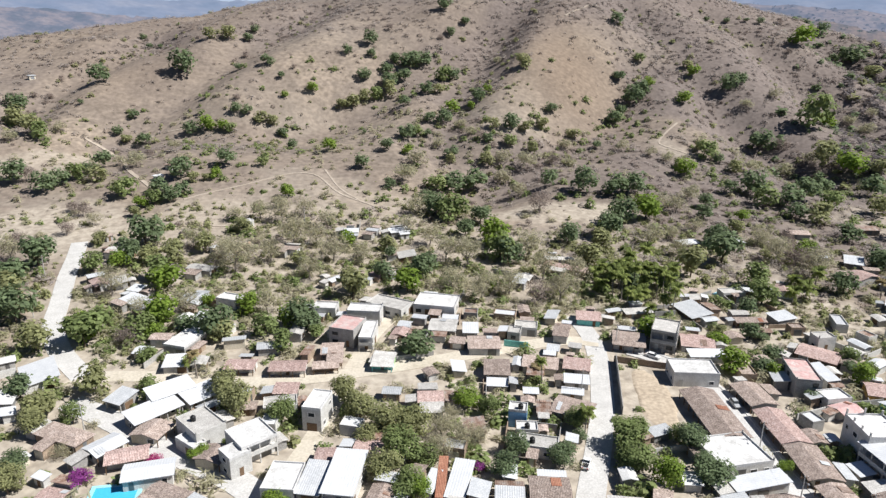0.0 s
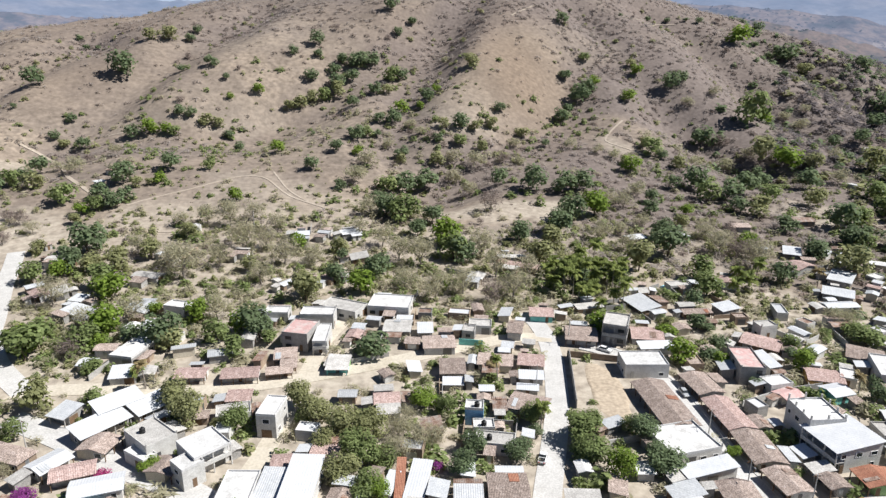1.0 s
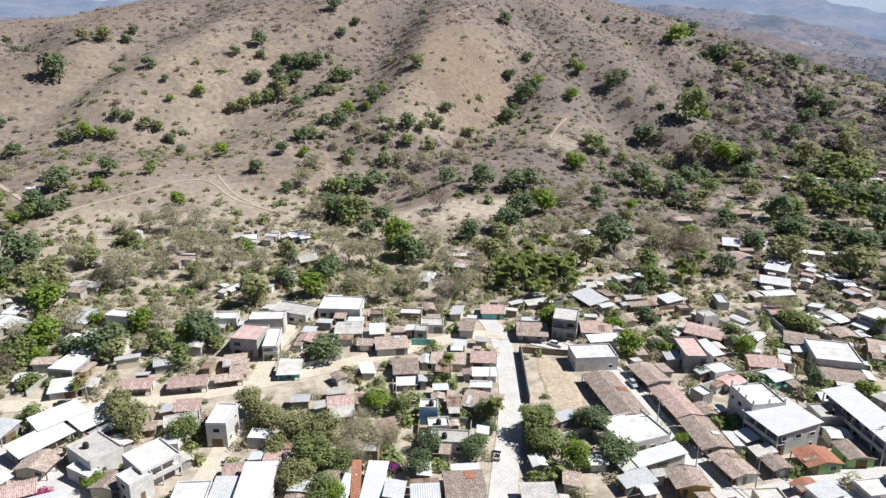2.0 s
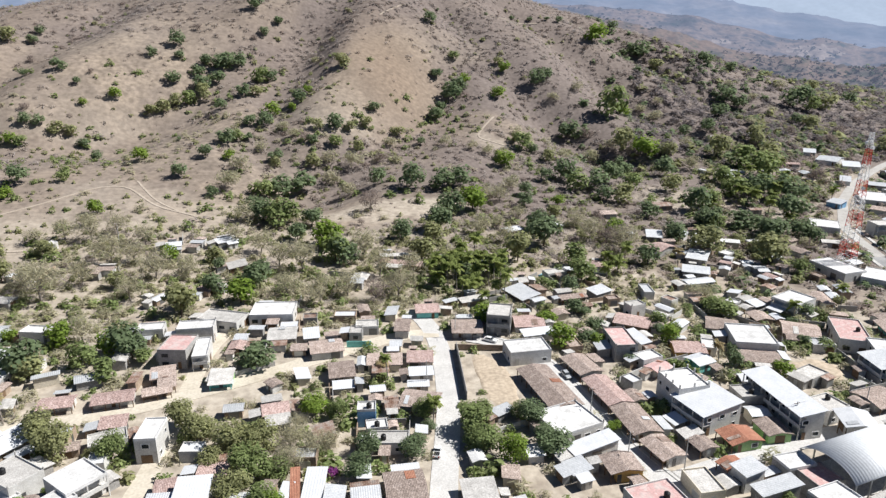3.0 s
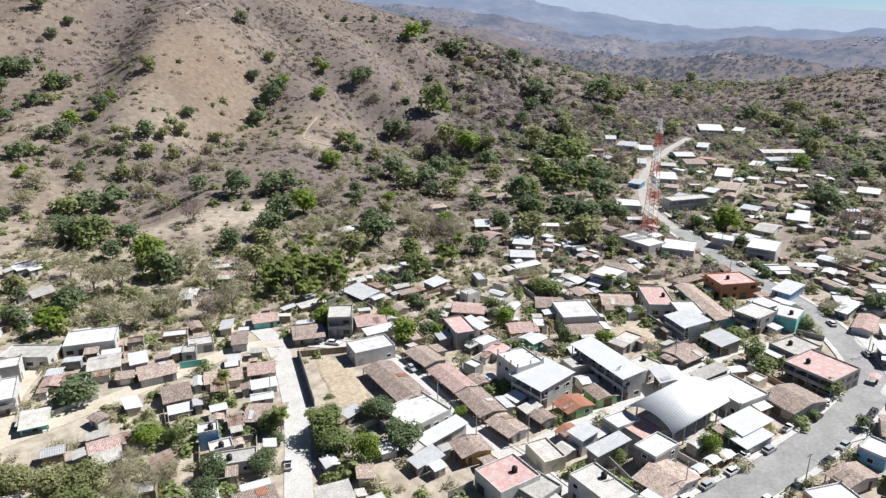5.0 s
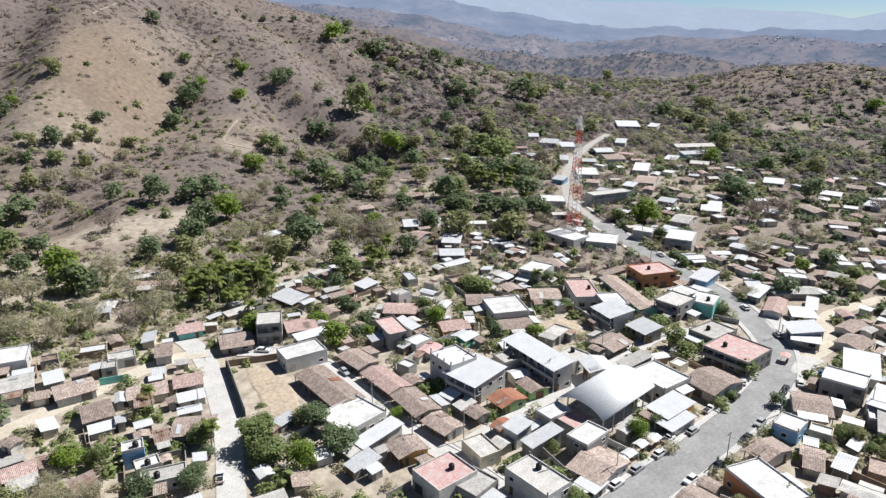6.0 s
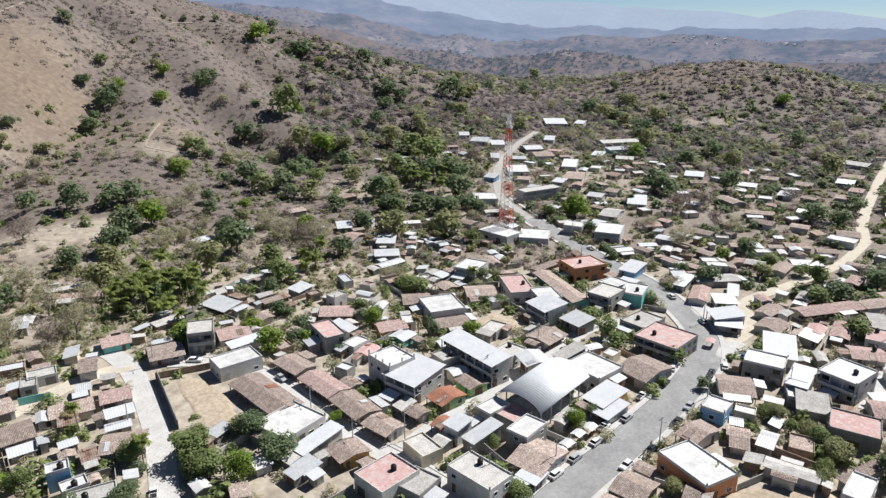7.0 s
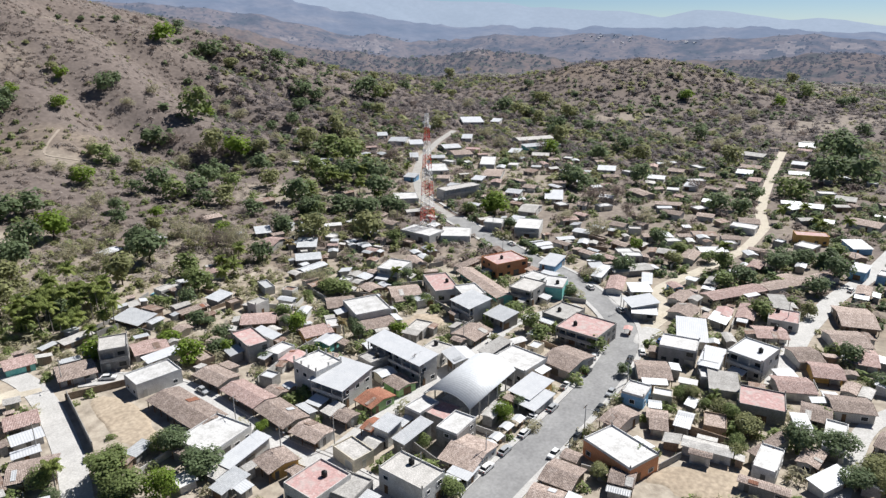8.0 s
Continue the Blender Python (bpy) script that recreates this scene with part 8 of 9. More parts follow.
wood_tree(-133.4, 422.2, 6.4, 8.5, "green", 181)
wood_tree(-133.5, 437.5, 7.1, 7.8, "dark", 246)
wood_tree(-126.9, 437.9, 6.9, 7.8, "dark", 94)
wood_tree(-135.0, 447.2, 4.2, 5.7, "brown", 90)
wood_tree(-148.2, 500.2, 5.2, 7.0, "dark", 11)
wood_tree(-150.5, 529.2, 4.8, 5.8, "brown", 183)
wood_tree(-112.7, 478.5, 5.1, 5.6, "dark", 9)
wood_tree(-106.3, 490.5, 3.4, 4.6, "brown", 214)
wood_tree(-90.3, 471.1, 7.4, 9.1, "bright", 296)
wood_tree(-106.8, 460.9, 4.9, 5.4, "bright", 231)
wood_tree(-116.6, 435.9, 7.7, 10.3, "olive", 92)
wood_tree(-110.1, 436.8, 7.5, 8.6, "olive", 100)
wood_tree(-103.2, 430.7, 5.8, 7.6, "dark", 125)
wood_tree(-92.8, 412.1, 6.1, 6.5, "dark", 236)
wood_tree(-66.1, 390.8, 8.0, 9.9, "bright", 181)
wood_tree(-49.2, 417.7, 3.0, 3.2, "dark", 128)
wood_tree(-45.3, 366.5, 8.3, 9.3, "dark", 55)
wood_tree(-41.3, 400.9, 2.4, 3.0, "brown", 188)
wood_tree(-98.8, 363.4, 6.0, 6.6, "green", 18)
wood_tree(-118.0, 361.6, 9.7, 11.7, "dark", 46)
wood_tree(-218.2, 336.2, 12.0, 15.4, "dark", 262)
wood_tree(-212.5, 338.6, 8.0, 9.2, "brown", 75)
wood_tree(-197.5, 325.5, 10.7, 13.2, "dark", 359)
wood_tree(-194.2, 335.5, 8.9, 10.5, "dark", 159)
wood_tree(-190.7, 342.9, 9.3, 10.6, "green", 156)
wood_tree(-187.5, 351.5, 7.1, 9.2, "dark", 40)
wood_tree(-179.0, 341.1, 9.0, 10.4, "olive", 352)
wood_tree(-185.2, 362.8, 9.4, 11.7, "dark", 247)
wood_tree(-177.0, 365.5, 5.4, 8.2, "grey", 24)
wood_tree(-166.4, 358.9, 8.6, 11.4, "grey", 307)
wood_tree(-136.5, 343.2, 12.1, 14.2, "dark", 207)
wood_tree(-128.5, 341.2, 5.2, 7.0, "olive", 304)
wood_tree(-119.5, 345.3, 6.2, 7.8, "bright", 128)
wood_tree(-123.1, 343.0, 4.1, 5.0, "olive", 215)
wood_tree(-156.9, 323.0, 10.7, 13.8, "green", 326)
tree(-143.8, 310.6, 5.9, 8.0, "bright", 252, "on the dry hillside")
wood_tree(-141.1, 327.9, 8.4, 10.3, "dark", 106)
tree(-133.1, 317.7, 7.7, 10.0, "dark", 288, "on the dry hillside")
wood_tree(-128.6, 324.8, 8.2, 8.8, "dark", 322)
tree(-138.5, 313.9, 8.0, 8.6, "green", 211, "on the dry hillside")
tree(-142.4, 300.5, 4.9, 6.5, "olive", 222, "on the dry hillside")
wood_tree(-173.1, 304.6, 5.0, 6.2, "brown", 30)
tree(-165.5, 299.7, 7.3, 8.0, "brown", 150, "on the dry hillside")
tree(-155.9, 290.2, 5.9, 7.8, "grey", 317, "on the dry hillside")
tree(-77.4, 326.5, 7.1, 7.8, "bright", 267, "on the dry hillside")
tree(-78.8, 314.3, 6.8, 8.2, "grey", 249, "on the dry hillside")
wood_tree(-0.6, 580.6, 11.6, 13.1, "dark", 162)
wood_tree(16.0, 572.1, 7.2, 8.6, "dark", 149)
wood_tree(4.1, 556.6, 7.1, 8.4, "dark", 75)
wood_tree(-3.4, 549.8, 3.9, 5.8, "brown", 272)
wood_tree(-56.6, 531.8, 11.3, 12.1, "dark", 321)
wood_tree(-71.8, 517.1, 7.4, 7.9, "dark", 173)
wood_tree(-54.2, 518.3, 6.1, 7.9, "dark", 251)
wood_tree(-43.0, 551.6, 4.7, 6.7, "brown", 280)
wood_tree(-36.4, 515.8, 8.9, 9.8, "dark", 184)
wood_tree(-26.0, 515.1, 13.1, 17.5, "dark", 182)
wood_tree(-15.7, 521.1, 11.2, 12.8, "dark", 339)
wood_tree(-42.1, 506.6, 7.9, 10.6, "dark", 156)
wood_tree(-57.3, 494.5, 9.2, 11.3, "dark", 342)
wood_tree(-29.4, 500.9, 9.1, 11.4, "dark", 248)
wood_tree(-39.2, 494.3, 10.4, 13.1, "dark", 353)
wood_tree(-38.5, 484.6, 11.4, 12.9, "olive", 174)
wood_tree(-47.9, 478.4, 10.3, 11.8, "green", 297)
wood_tree(-55.6, 476.1, 9.1, 10.0, "olive", 242)
wood_tree(-62.5, 468.9, 9.2, 10.8, "olive", 128)
wood_tree(-69.8, 465.5, 7.2, 9.0, "olive", 140)
wood_tree(-27.2, 460.0, 7.3, 8.8, "dark", 256)
wood_tree(-0.8, 501.4, 11.6, 13.3, "green", 182)
wood_tree(6.1, 506.2, 9.3, 11.5, "dark", 329)
wood_tree(-12.4, 476.7, 8.8, 10.9, "dark", 209)
wood_tree(-4.2, 479.7, 7.4, 9.1, "olive", 88)
wood_tree(22.2, 460.7, 9.6, 10.5, "dark", 352)
wood_tree(28.8, 468.6, 5.9, 7.1, "bright", 186)
wood_tree(17.5, 456.0, 5.7, 6.1, "bright", 265)
wood_tree(4.3, 455.2, 9.3, 12.1, "bright", 85)
wood_tree(-9.5, 434.2, 7.1, 9.1, "dark", 185)
wood_tree(-0.4, 435.6, 10.0, 10.8, "dark", 244)
wood_tree(-10.9, 419.7, 5.1, 6.4, "dark", 40)
wood_tree(-22.6, 410.0, 10.4, 11.8, "dark", 213)
wood_tree(-16.8, 418.1, 6.8, 8.8, "green", 297)
wood_tree(-32.9, 388.2, 7.5, 9.0, "dark", 215)
wood_tree(-21.2, 388.2, 6.0, 7.4, "bright", 283)
wood_tree(42.2, 425.1, 10.2, 11.4, "dark", 326)
wood_tree(51.1, 425.3, 7.1, 9.0, "olive", 14)
wood_tree(30.7, 424.2, 7.0, 9.0, "olive", 300)
wood_tree(22.2, 412.9, 5.5, 7.6, "brown", 332)
wood_tree(26.4, 409.4, 5.5, 7.1, "dark", 351)
wood_tree(4.1, 399.3, 7.7, 10.0, "dark", 21)
wood_tree(3.8, 390.1, 6.4, 6.8, "olive", 115)
wood_tree(39.3, 408.8, 7.9, 10.2, "green", 68)
wood_tree(70.2, 449.5, 7.2, 9.5, "dark", 92)
wood_tree(62.7, 432.2, 7.7, 9.2, "olive", 280)
wood_tree(82.9, 432.9, 6.9, 9.3, "olive", 238)
wood_tree(95.3, 421.3, 5.3, 6.6, "dark", 339)
wood_tree(53.2, 408.8, 7.5, 8.7, "olive", 302)
wood_tree(65.3, 396.2, 5.9, 8.6, "brown", 191)
wood_tree(74.8, 393.3, 4.8, 7.4, "grey", 207)
wood_tree(38.9, 519.8, 5.8, 7.1, "grey", 209)
wood_tree(54.9, 491.7, 10.2, 11.2, "olive", 352)
wood_tree(56.5, 356.7, 10.2, 11.1, "dark", 191)
wood_tree(72.7, 345.0, 14.0, 15.0, "dark", 281)
wood_tree(88.8, 343.9, 11.9, 13.8, "dark", 48)
wood_tree(99.8, 346.8, 12.2, 15.3, "dark", 262)
wood_tree(15.4, 417.9, 5.8, 8.3, "grey", 297)
wood_tree(10.3, 429.5, 6.0, 8.5, "grey", 180)
wood_tree(-3.7, 411.7, 6.5, 8.2, "grey", 214)
wood_tree(-14.5, 376.3, 10.1, 12.3, "grey", 288)
wood_tree(34.9, 393.8, 9.9, 11.4, "grey", 189)
wood_tree(48.1, 390.9, 11.3, 13.6, "grey", 80)
wood_tree(24.7, 390.8, 8.4, 9.8, "olive", 288)
wood_tree(75.7, 419.8, 6.2, 8.5, "grey", 101)
wood_tree(155.7, 618.8, 2.9, 3.8, "dark", 311)
wood_tree(139.3, 577.5, 9.3, 12.3, "dark", 338)
wood_tree(200.0, 614.6, 2.7, 4.6, "dark", 55)
wood_tree(212.0, 617.8, 3.0, 4.6, "brown", 314)
wood_tree(239.8, 655.6, 3.9, 5.8, "dark", 166)
wood_tree(257.0, 652.3, 4.6, 6.6, "dark", 288)
wood_tree(274.3, 650.8, 3.9, 5.8, "dark", 221)
wood_tree(285.7, 646.8, 6.3, 8.3, "dark", 252)
wood_tree(329.6, 704.3, 5.3, 8.2, "brown", 194)
wood_tree(307.2, 611.3, 17.1, 23.8, "bright", 81)
wood_tree(292.2, 598.1, 4.3, 6.2, "brown", 133)
wood_tree(368.0, 693.3, 10.2, 13.0, "dark", 154)
wood_tree(358.2, 646.3, 6.7, 9.1, "dark", 212)
wood_tree(369.3, 636.1, 18.9, 28.5, "dark", 157)
wood_tree(375.9, 614.0, 12.1, 16.3, "olive", 146)
wood_tree(150.7, 544.5, 7.4, 9.6, "green", 12)
wood_tree(129.5, 516.0, 7.7, 10.1, "dark", 318)
wood_tree(126.8, 517.7, 5.7, 6.1, "dark", 125)
wood_tree(185.6, 535.8, 6.9, 8.6, "olive", 69)
wood_tree(187.6, 525.7, 9.6, 10.6, "bright", 6)
wood_tree(132.7, 487.6, 13.6, 16.2, "dark", 286)
wood_tree(142.4, 496.2, 10.1, 12.7, "dark", 242)
wood_tree(146.6, 499.4, 8.9, 9.8, "bright", 125)
wood_tree(114.7, 461.6, 10.6, 12.6, "dark", 79)
wood_tree(121.8, 472.3, 8.2, 9.3, "dark", 146)
wood_tree(168.3, 483.0, 9.3, 11.7, "bright", 311)
wood_tree(206.3, 503.3, 13.6, 14.4, "dark", 265)
wood_tree(215.7, 507.5, 9.1, 10.5, "dark", 309)
wood_tree(252.3, 462.0, 23.9, 23.8, "green", 60)
wood_tree(267.9, 477.2, 10.6, 13.0, "bright", 64)
wood_tree(212.7, 451.8, 15.8, 17.9, "dark", 273)
wood_tree(223.2, 446.1, 8.3, 10.7, "brown", 314)
wood_tree(159.2, 405.8, 11.3, 14.2, "green", 271)
wood_tree(164.2, 400.7, 6.1, 8.3, "dark", 179)
wood_tree(157.0, 414.7, 6.9, 8.5, "olive", 302)
wood_tree(136.0, 376.0, 10.0, 13.0, "bright", 1)
wood_tree(136.4, 388.1, 6.2, 7.9, "olive", 233)
wood_tree(168.7, 385.6, 9.3, 10.6, "olive", 55)
wood_tree(237.4, 417.9, 17.5, 17.2, "olive", 279)
wood_tree(244.8, 402.0, 16.4, 19.1, "bright", 219)
wood_tree(257.1, 392.8, 11.1, 11.2, "olive", 218)
wood_tree(245.1, 413.5, 6.6, 8.8, "grey", 352)
wood_tree(132.0, 395.9, 6.4, 8.3, "grey", 323)
wood_tree(232.5, 425.8, 8.5, 11.1, "grey", 197)
wood_tree(180.4, 390.0, 7.2, 9.9, "grey", 349)
wood_tree(214.4, 419.7, 9.8, 12.3, "grey", 100)
wood_tree(108.9, 412.2, 6.8, 8.5, "grey", 238)
wood_tree(123.4, 401.6, 6.1, 7.8, "grey", 33)
wood_tree(306.4, 516.5, 6.8, 10.6, "grey", 1)
wood_tree(310.7, 499.8, 10.3, 13.4, "grey", 221)
wood_tree(323.0, 517.7, 6.4, 9.4, "grey", 331)
wood_tree(237.5, 496.1, 7.9, 10.1, "grey", 159)
wood_tree(214.6, 487.7, 6.6, 9.8, "grey", 244)
tree(96.9, 313.1, 13.4, 15.3, "bright", 254, "on the dry hillside")
tree(84.1, 305.2, 13.3, 14.2, "dark", 275, "on the dry hillside")
tree(74.1, 290.2, 12.3, 13.0, "dark", 24, "at the foot of the hill")
tree(67.9, 276.5, 9.7, 11.1, "olive", 43, "at the foot of the hill")
tree(126.8, 316.9, 7.8, 8.6, "dark", 339, "on the dry hillside")
wood_tree(132.9, 331.9, 7.8, 8.3, "dark", 170)
wood_tree(152.9, 352.7, 7.9, 8.9, "dark", 35)
wood_tree(165.1, 352.4, 14.1, 15.0, "dark", 359)
wood_tree(176.6, 337.7, 12.3, 14.7, "dark", 63)
wood_tree(164.8, 336.3, 11.9, 13.0, "green", 112)
wood_tree(208.5, 364.3, 10.5, 12.1, "dark", 56)
wood_tree(191.5, 347.3, 12.8, 14.5, "dark", 68)
wood_tree(196.5, 331.1, 11.9, 12.6, "green", 224)
wood_tree(174.6, 321.3, 8.2, 10.6, "dark", 312)
tree(144.5, 314.7, 6.3, 8.1, "bright", 82, "on the dry hillside")
wood_tree(182.9, 315.6, 10.7, 14.2, "olive", 109)
wood_tree(236.7, 362.6, 11.8, 15.8, "dark", 55)
tree(115.2, 323.8, 9.9, 11.4, "grey", 36, "on the dry hillside")
tree(108.4, 329.8, 8.0, 10.1, "grey", 292, "on the dry hillside")
wood_tree(127.8, 340.8, 9.0, 10.6, "grey", 204)
tree(115.7, 265.0, 13.3, 15.9, "dark", 221, "at the foot of the hill")
tree(121.3, 283.4, 11.0, 11.5, "dark", 250, "on the dry hillside")
tree(97.4, 249.2, 12.7, 12.4, "olive", 191, "at the foot of the hill")
tree(114.4, 224.3, 9.4, 11.1, "green", 150, "at the foot of the hill")
tree(119.1, 239.9, 10.0, 10.4, "green", 258, "at the foot of the hill")
tree(105.7, 215.8, 7.0, 6.7, "dark", 281, "at the foot of the hill")
tree(149.8, 234.9, 9.0, 10.3, "dark", 282, "at the foot of the hill")
tree(184.4, 293.4, 8.5, 10.8, "dark", 145, "on the dry hillside")
tree(145.5, 262.1, 8.7, 10.3, "brown", 120, "at the foot of the hill")
tree(153.6, 271.8, 8.4, 9.2, "bright", 232, "on the dry hillside")
tree(179.4, 261.2, 9.4, 10.6, "dark", 91, "on the dry hillside")
tree(4.2, 308.9, 13.0, 16.2, "green", 174, "on the dry hillside")
tree(-4.1, 316.8, 10.2, 13.6, "dark", 341, "on the dry hillside")
wood_tree(15.9, 370.1, 12.3, 16.5, "dark", 63)
wood_tree(4.7, 361.9, 13.0, 15.4, "dark", 232)
wood_tree(-4.5, 355.1, 9.8, 12.4, "green", 236)
tree(-28.1, 344.9, 5.7, 6.7, "dark", 165, "on the dry hillside")
tree(-12.2, 314.7, 9.8, 12.9, "grey", 271, "on the dry hillside")
wood_tree(-19.7, 353.6, 10.7, 14.3, "grey", 196)
tree(-8.5, 330.6, 7.2, 9.7, "dark", 77, "on the dry hillside")
tree(17.4, 304.2, 9.1, 10.2, "dark", 114, "on the dry hillside")
tree(9.6, 288.7, 7.8, 9.3, "dark", 340, "at the foot of the hill")
tree(21.1, 278.2, 12.0, 14.2, "bright", 359, "at the foot of the hill")
tree(24.3, 263.0, 11.6, 12.8, "green", 120, "at the foot of the hill")
tree(27.3, 259.8, 11.2, 10.9, "dark", 178, "at the foot of the hill")
tree(35.8, 266.5, 12.3, 13.7, "grey", 183, "at the foot of the hill")
tree(54.9, 282.0, 9.9, 10.0, "dark", 221, "at the foot of the hill")
tree(47.3, 320.1, 11.2, 12.0, "brown", 185, "on the dry hillside")
tree(39.7, 302.7, 3.4, 3.6, "brown", 293, "on the dry hillside")
wood_tree(40.1, 358.3, 8.2, 10.5, "grey", 92)
wood_tree(34.0, 378.4, 9.0, 11.0, "grey", 49)
tree(58.7, 257.1, 10.5, 12.3, "olive", 100, "at the foot of the hill")
tree(-22.3, 240.5, 8.6, 8.6, "dark", 246, "at the foot of the hill")
tree(-13.2, 231.3, 9.3, 10.4, "bright", 218, "at the foot of the hill")
tree(-8.4, 242.6, 9.9, 9.6, "dark", 317, "at the foot of the hill")
tree(-6.4, 248.1, 9.3, 10.4, "dark", 236, "at the foot of the hill")
tree(-32.0, 231.1, 6.6, 7.7, "bright", 81, "at the foot of the hill")
tree(-40.7, 272.5, 7.8, 7.7, "bright", 240, "at the foot of the hill")
tree(-23.7, 270.7, 6.6, 7.5, "olive", 142, "at the foot of the hill")
tree(-21.7, 261.5, 5.4, 5.5, "dark", 344, "at the foot of the hill")
tree(-56.9, 251.8, 6.7, 7.2, "olive", 16, "at the foot of the hill")
tree(-32.1, 224.0, 11.6, 11.7, "olive", 161, "at the foot of the hill")
tree(18.3, 234.2, 3.8, 3.9, "bright", 344, "at the foot of the hill")
tree(1.4, 259.8, 12.0, 12.1, "grey", 79, "at the foot of the hill")
tree(10.5, 255.1, 12.6, 13.1, "grey", 149, "at the foot of the hill")
tree(3.5, 233.2, 9.6, 10.9, "grey", 83, "at the foot of the hill")
tree(13.6, 224.3, 11.4, 11.7, "grey", 294, "at the foot of the hill")
tree(24.2, 229.2, 9.9, 11.9, "grey", 205, "at the foot of the hill")
tree(38.8, 245.2, 11.3, 11.6, "grey", 348, "at the foot of the hill")
tree(42.3, 225.4, 11.0, 11.8, "grey", 144, "at the foot of the hill")
tree(51.1, 240.4, 11.9, 11.5, "grey", 239, "at the foot of the hill")
tree(33.7, 222.0, 8.4, 9.5, "brown", 344, "at the foot of the hill")
tree(-5.9, 277.0, 9.4, 11.5, "grey", 311, "at the foot of the hill")
tree(-16.2, 288.3, 8.8, 8.6, "grey", 3, "at the foot of the hill")
tree(-44.4, 257.8, 12.2, 13.2, "grey", 348, "at the foot of the hill")
tree(-54.2, 274.2, 9.4, 11.5, "grey", 280, "at the foot of the hill")
tree(-63.8, 273.9, 13.0, 12.9, "grey", 289, "at the foot of the hill")
tree(-69.2, 256.1, 9.2, 11.0, "grey", 36, "at the foot of the hill")
tree(-50.4, 240.6, 10.3, 10.3, "grey", 47, "at the foot of the hill")
tree(-33.0, 257.9, 8.8, 10.9, "grey", 124, "at the foot of the hill")
tree(-52.2, 292.2, 9.4, 10.1, "grey", 30, "at the foot of the hill")
tree(-74.0, 298.0, 11.9, 12.0, "grey", 228, "on the dry hillside")
tree(-84.9, 300.4, 8.8, 11.0, "grey", 26, "on the dry hillside")
tree(-64.7, 304.2, 10.0, 11.0, "grey", 99, "on the dry hillside")
tree(-95.1, 299.2, 7.1, 9.2, "grey", 260, "on the dry hillside")
tree(99.5, 270.0, 8.5, 10.0, "grey", 119, "at the foot of the hill")
tree(91.1, 282.4, 10.3, 11.5, "grey", 55, "at the foot of the hill")
tree(140.0, 286.0, 9.4, 12.5, "grey", 82, "on the dry hillside")
tree(134.5, 297.9, 7.1, 8.3, "olive", 109, "on the dry hillside")
tree(138.7, 266.5, 11.3, 12.3, "grey", 183, "at the foot of the hill")
tree(146.7, 249.6, 12.6, 13.2, "grey", 192, "at the foot of the hill")
tree(152.3, 260.8, 8.8, 10.4, "brown", 6, "at the foot of the hill")
tree(152.4, 285.7, 7.6, 8.2, "brown", 157, "on the dry hillside")
tree(102.9, 288.8, 6.6, 6.6, "grey", 114, "on the dry hillside")
tree(116.9, 300.0, 7.0, 8.2, "grey", 71, "on the dry hillside")
tree(-143.9, 270.4, 5.9, 7.2, "olive", 134, "on the dry hillside")
tree(-124.6, 270.0, 13.7, 15.5, "dark", 66, "at the foot of the hill")
tree(-104.6, 269.7, 8.5, 9.3, "grey", 356, "at the foot of the hill")
tree(-97.8, 264.3, 8.3, 9.0, "olive", 295, "at the foot of the hill")
tree(-88.7, 285.4, 7.2, 8.1, "olive", 252, "at the foot of the hill")
tree(-158.4, 248.7, 12.2, 14.7, "dark", 102, "at the foot of the hill")
tree(-156.3, 226.4, 11.6, 13.9, "dark", 160, "at the foot of the hill")
tree(-139.2, 201.1, 12.6, 14.3, "dark", 67, "at the foot of the hill")
tree(-134.1, 243.3, 8.6, 9.0, "green", 9, "at the foot of the hill")
tree(-125.3, 252.3, 10.7, 11.0, "dark", 137, "at the foot of the hill")
tree(-125.4, 245.9, 7.7, 7.7, "bright", 287, "at the foot of the hill")
tree(-116.7, 252.5, 7.9, 9.6, "olive", 86, "at the foot of the hill")
tree(-106.3, 252.9, 9.9, 10.8, "olive", 165, "at the foot of the hill")
tree(-107.0, 237.4, 9.4, 11.5, "green", 285, "at the foot of the hill")
tree(-99.6, 228.1, 10.3, 12.2, "bright", 66, "at the foot of the hill")
tree(-91.7, 202.4, 10.5, 11.6, "bright", 132, "at the foot of the hill")
tree(-79.8, 245.2, 15.8, 16.7, "grey", 118, "at the foot of the hill")
tree(-87.3, 255.7, 10.5, 12.4, "grey", 103, "at the foot of the hill")
tree(-118.0, 223.3, 10.6, 10.6, "grey", 48, "at the foot of the hill")
tree(-108.4, 192.8, 9.8, 11.5, "green", 222, "at the foot of the hill")
tree(-66.0, 210.7, 7.4, 8.9, "bright", 162, "at the foot of the hill")
tree(-59.5, 211.5, 9.0, 10.4, "grey", 305, "at the foot of the hill")
tree(-45.6, 200.0, 10.4, 11.4, "dark", 342, "at the foot of the hill")
tree(-49.7, 201.8, 8.4, 9.0, "bright", 251, "at the foot of the hill")
tree(-72.4, 195.3, 10.5, 12.4, "dark", 214, "at the foot of the hill")
tree(-81.1, 216.0, 4.7, 5.5, "bright", 0, "at the foot of the hill")
tree(-87.1, 210.5, 10.1, 10.8, "grey", 246, "at the foot of the hill")
tree(-99.5, 205.7, 8.7, 9.7, "grey", 237, "at the foot of the hill")
tree(-91.4, 193.0, 5.0, 5.7, "bright", 102, "at the foot of the hill")
tree(-171.4, 251.8, 11.0, 12.0, "grey", 123, "on the dry hillside")
tree(-175.5, 264.7, 7.5, 9.4, "brown", 127, "on the dry hillside")
tree(-148.2, 209.8, 14.3, 14.8, "olive", 31, "at the foot of the hill")
tree(-163.2, 279.6, 5.8, 7.6, "brown", 122, "on the dry hillside")
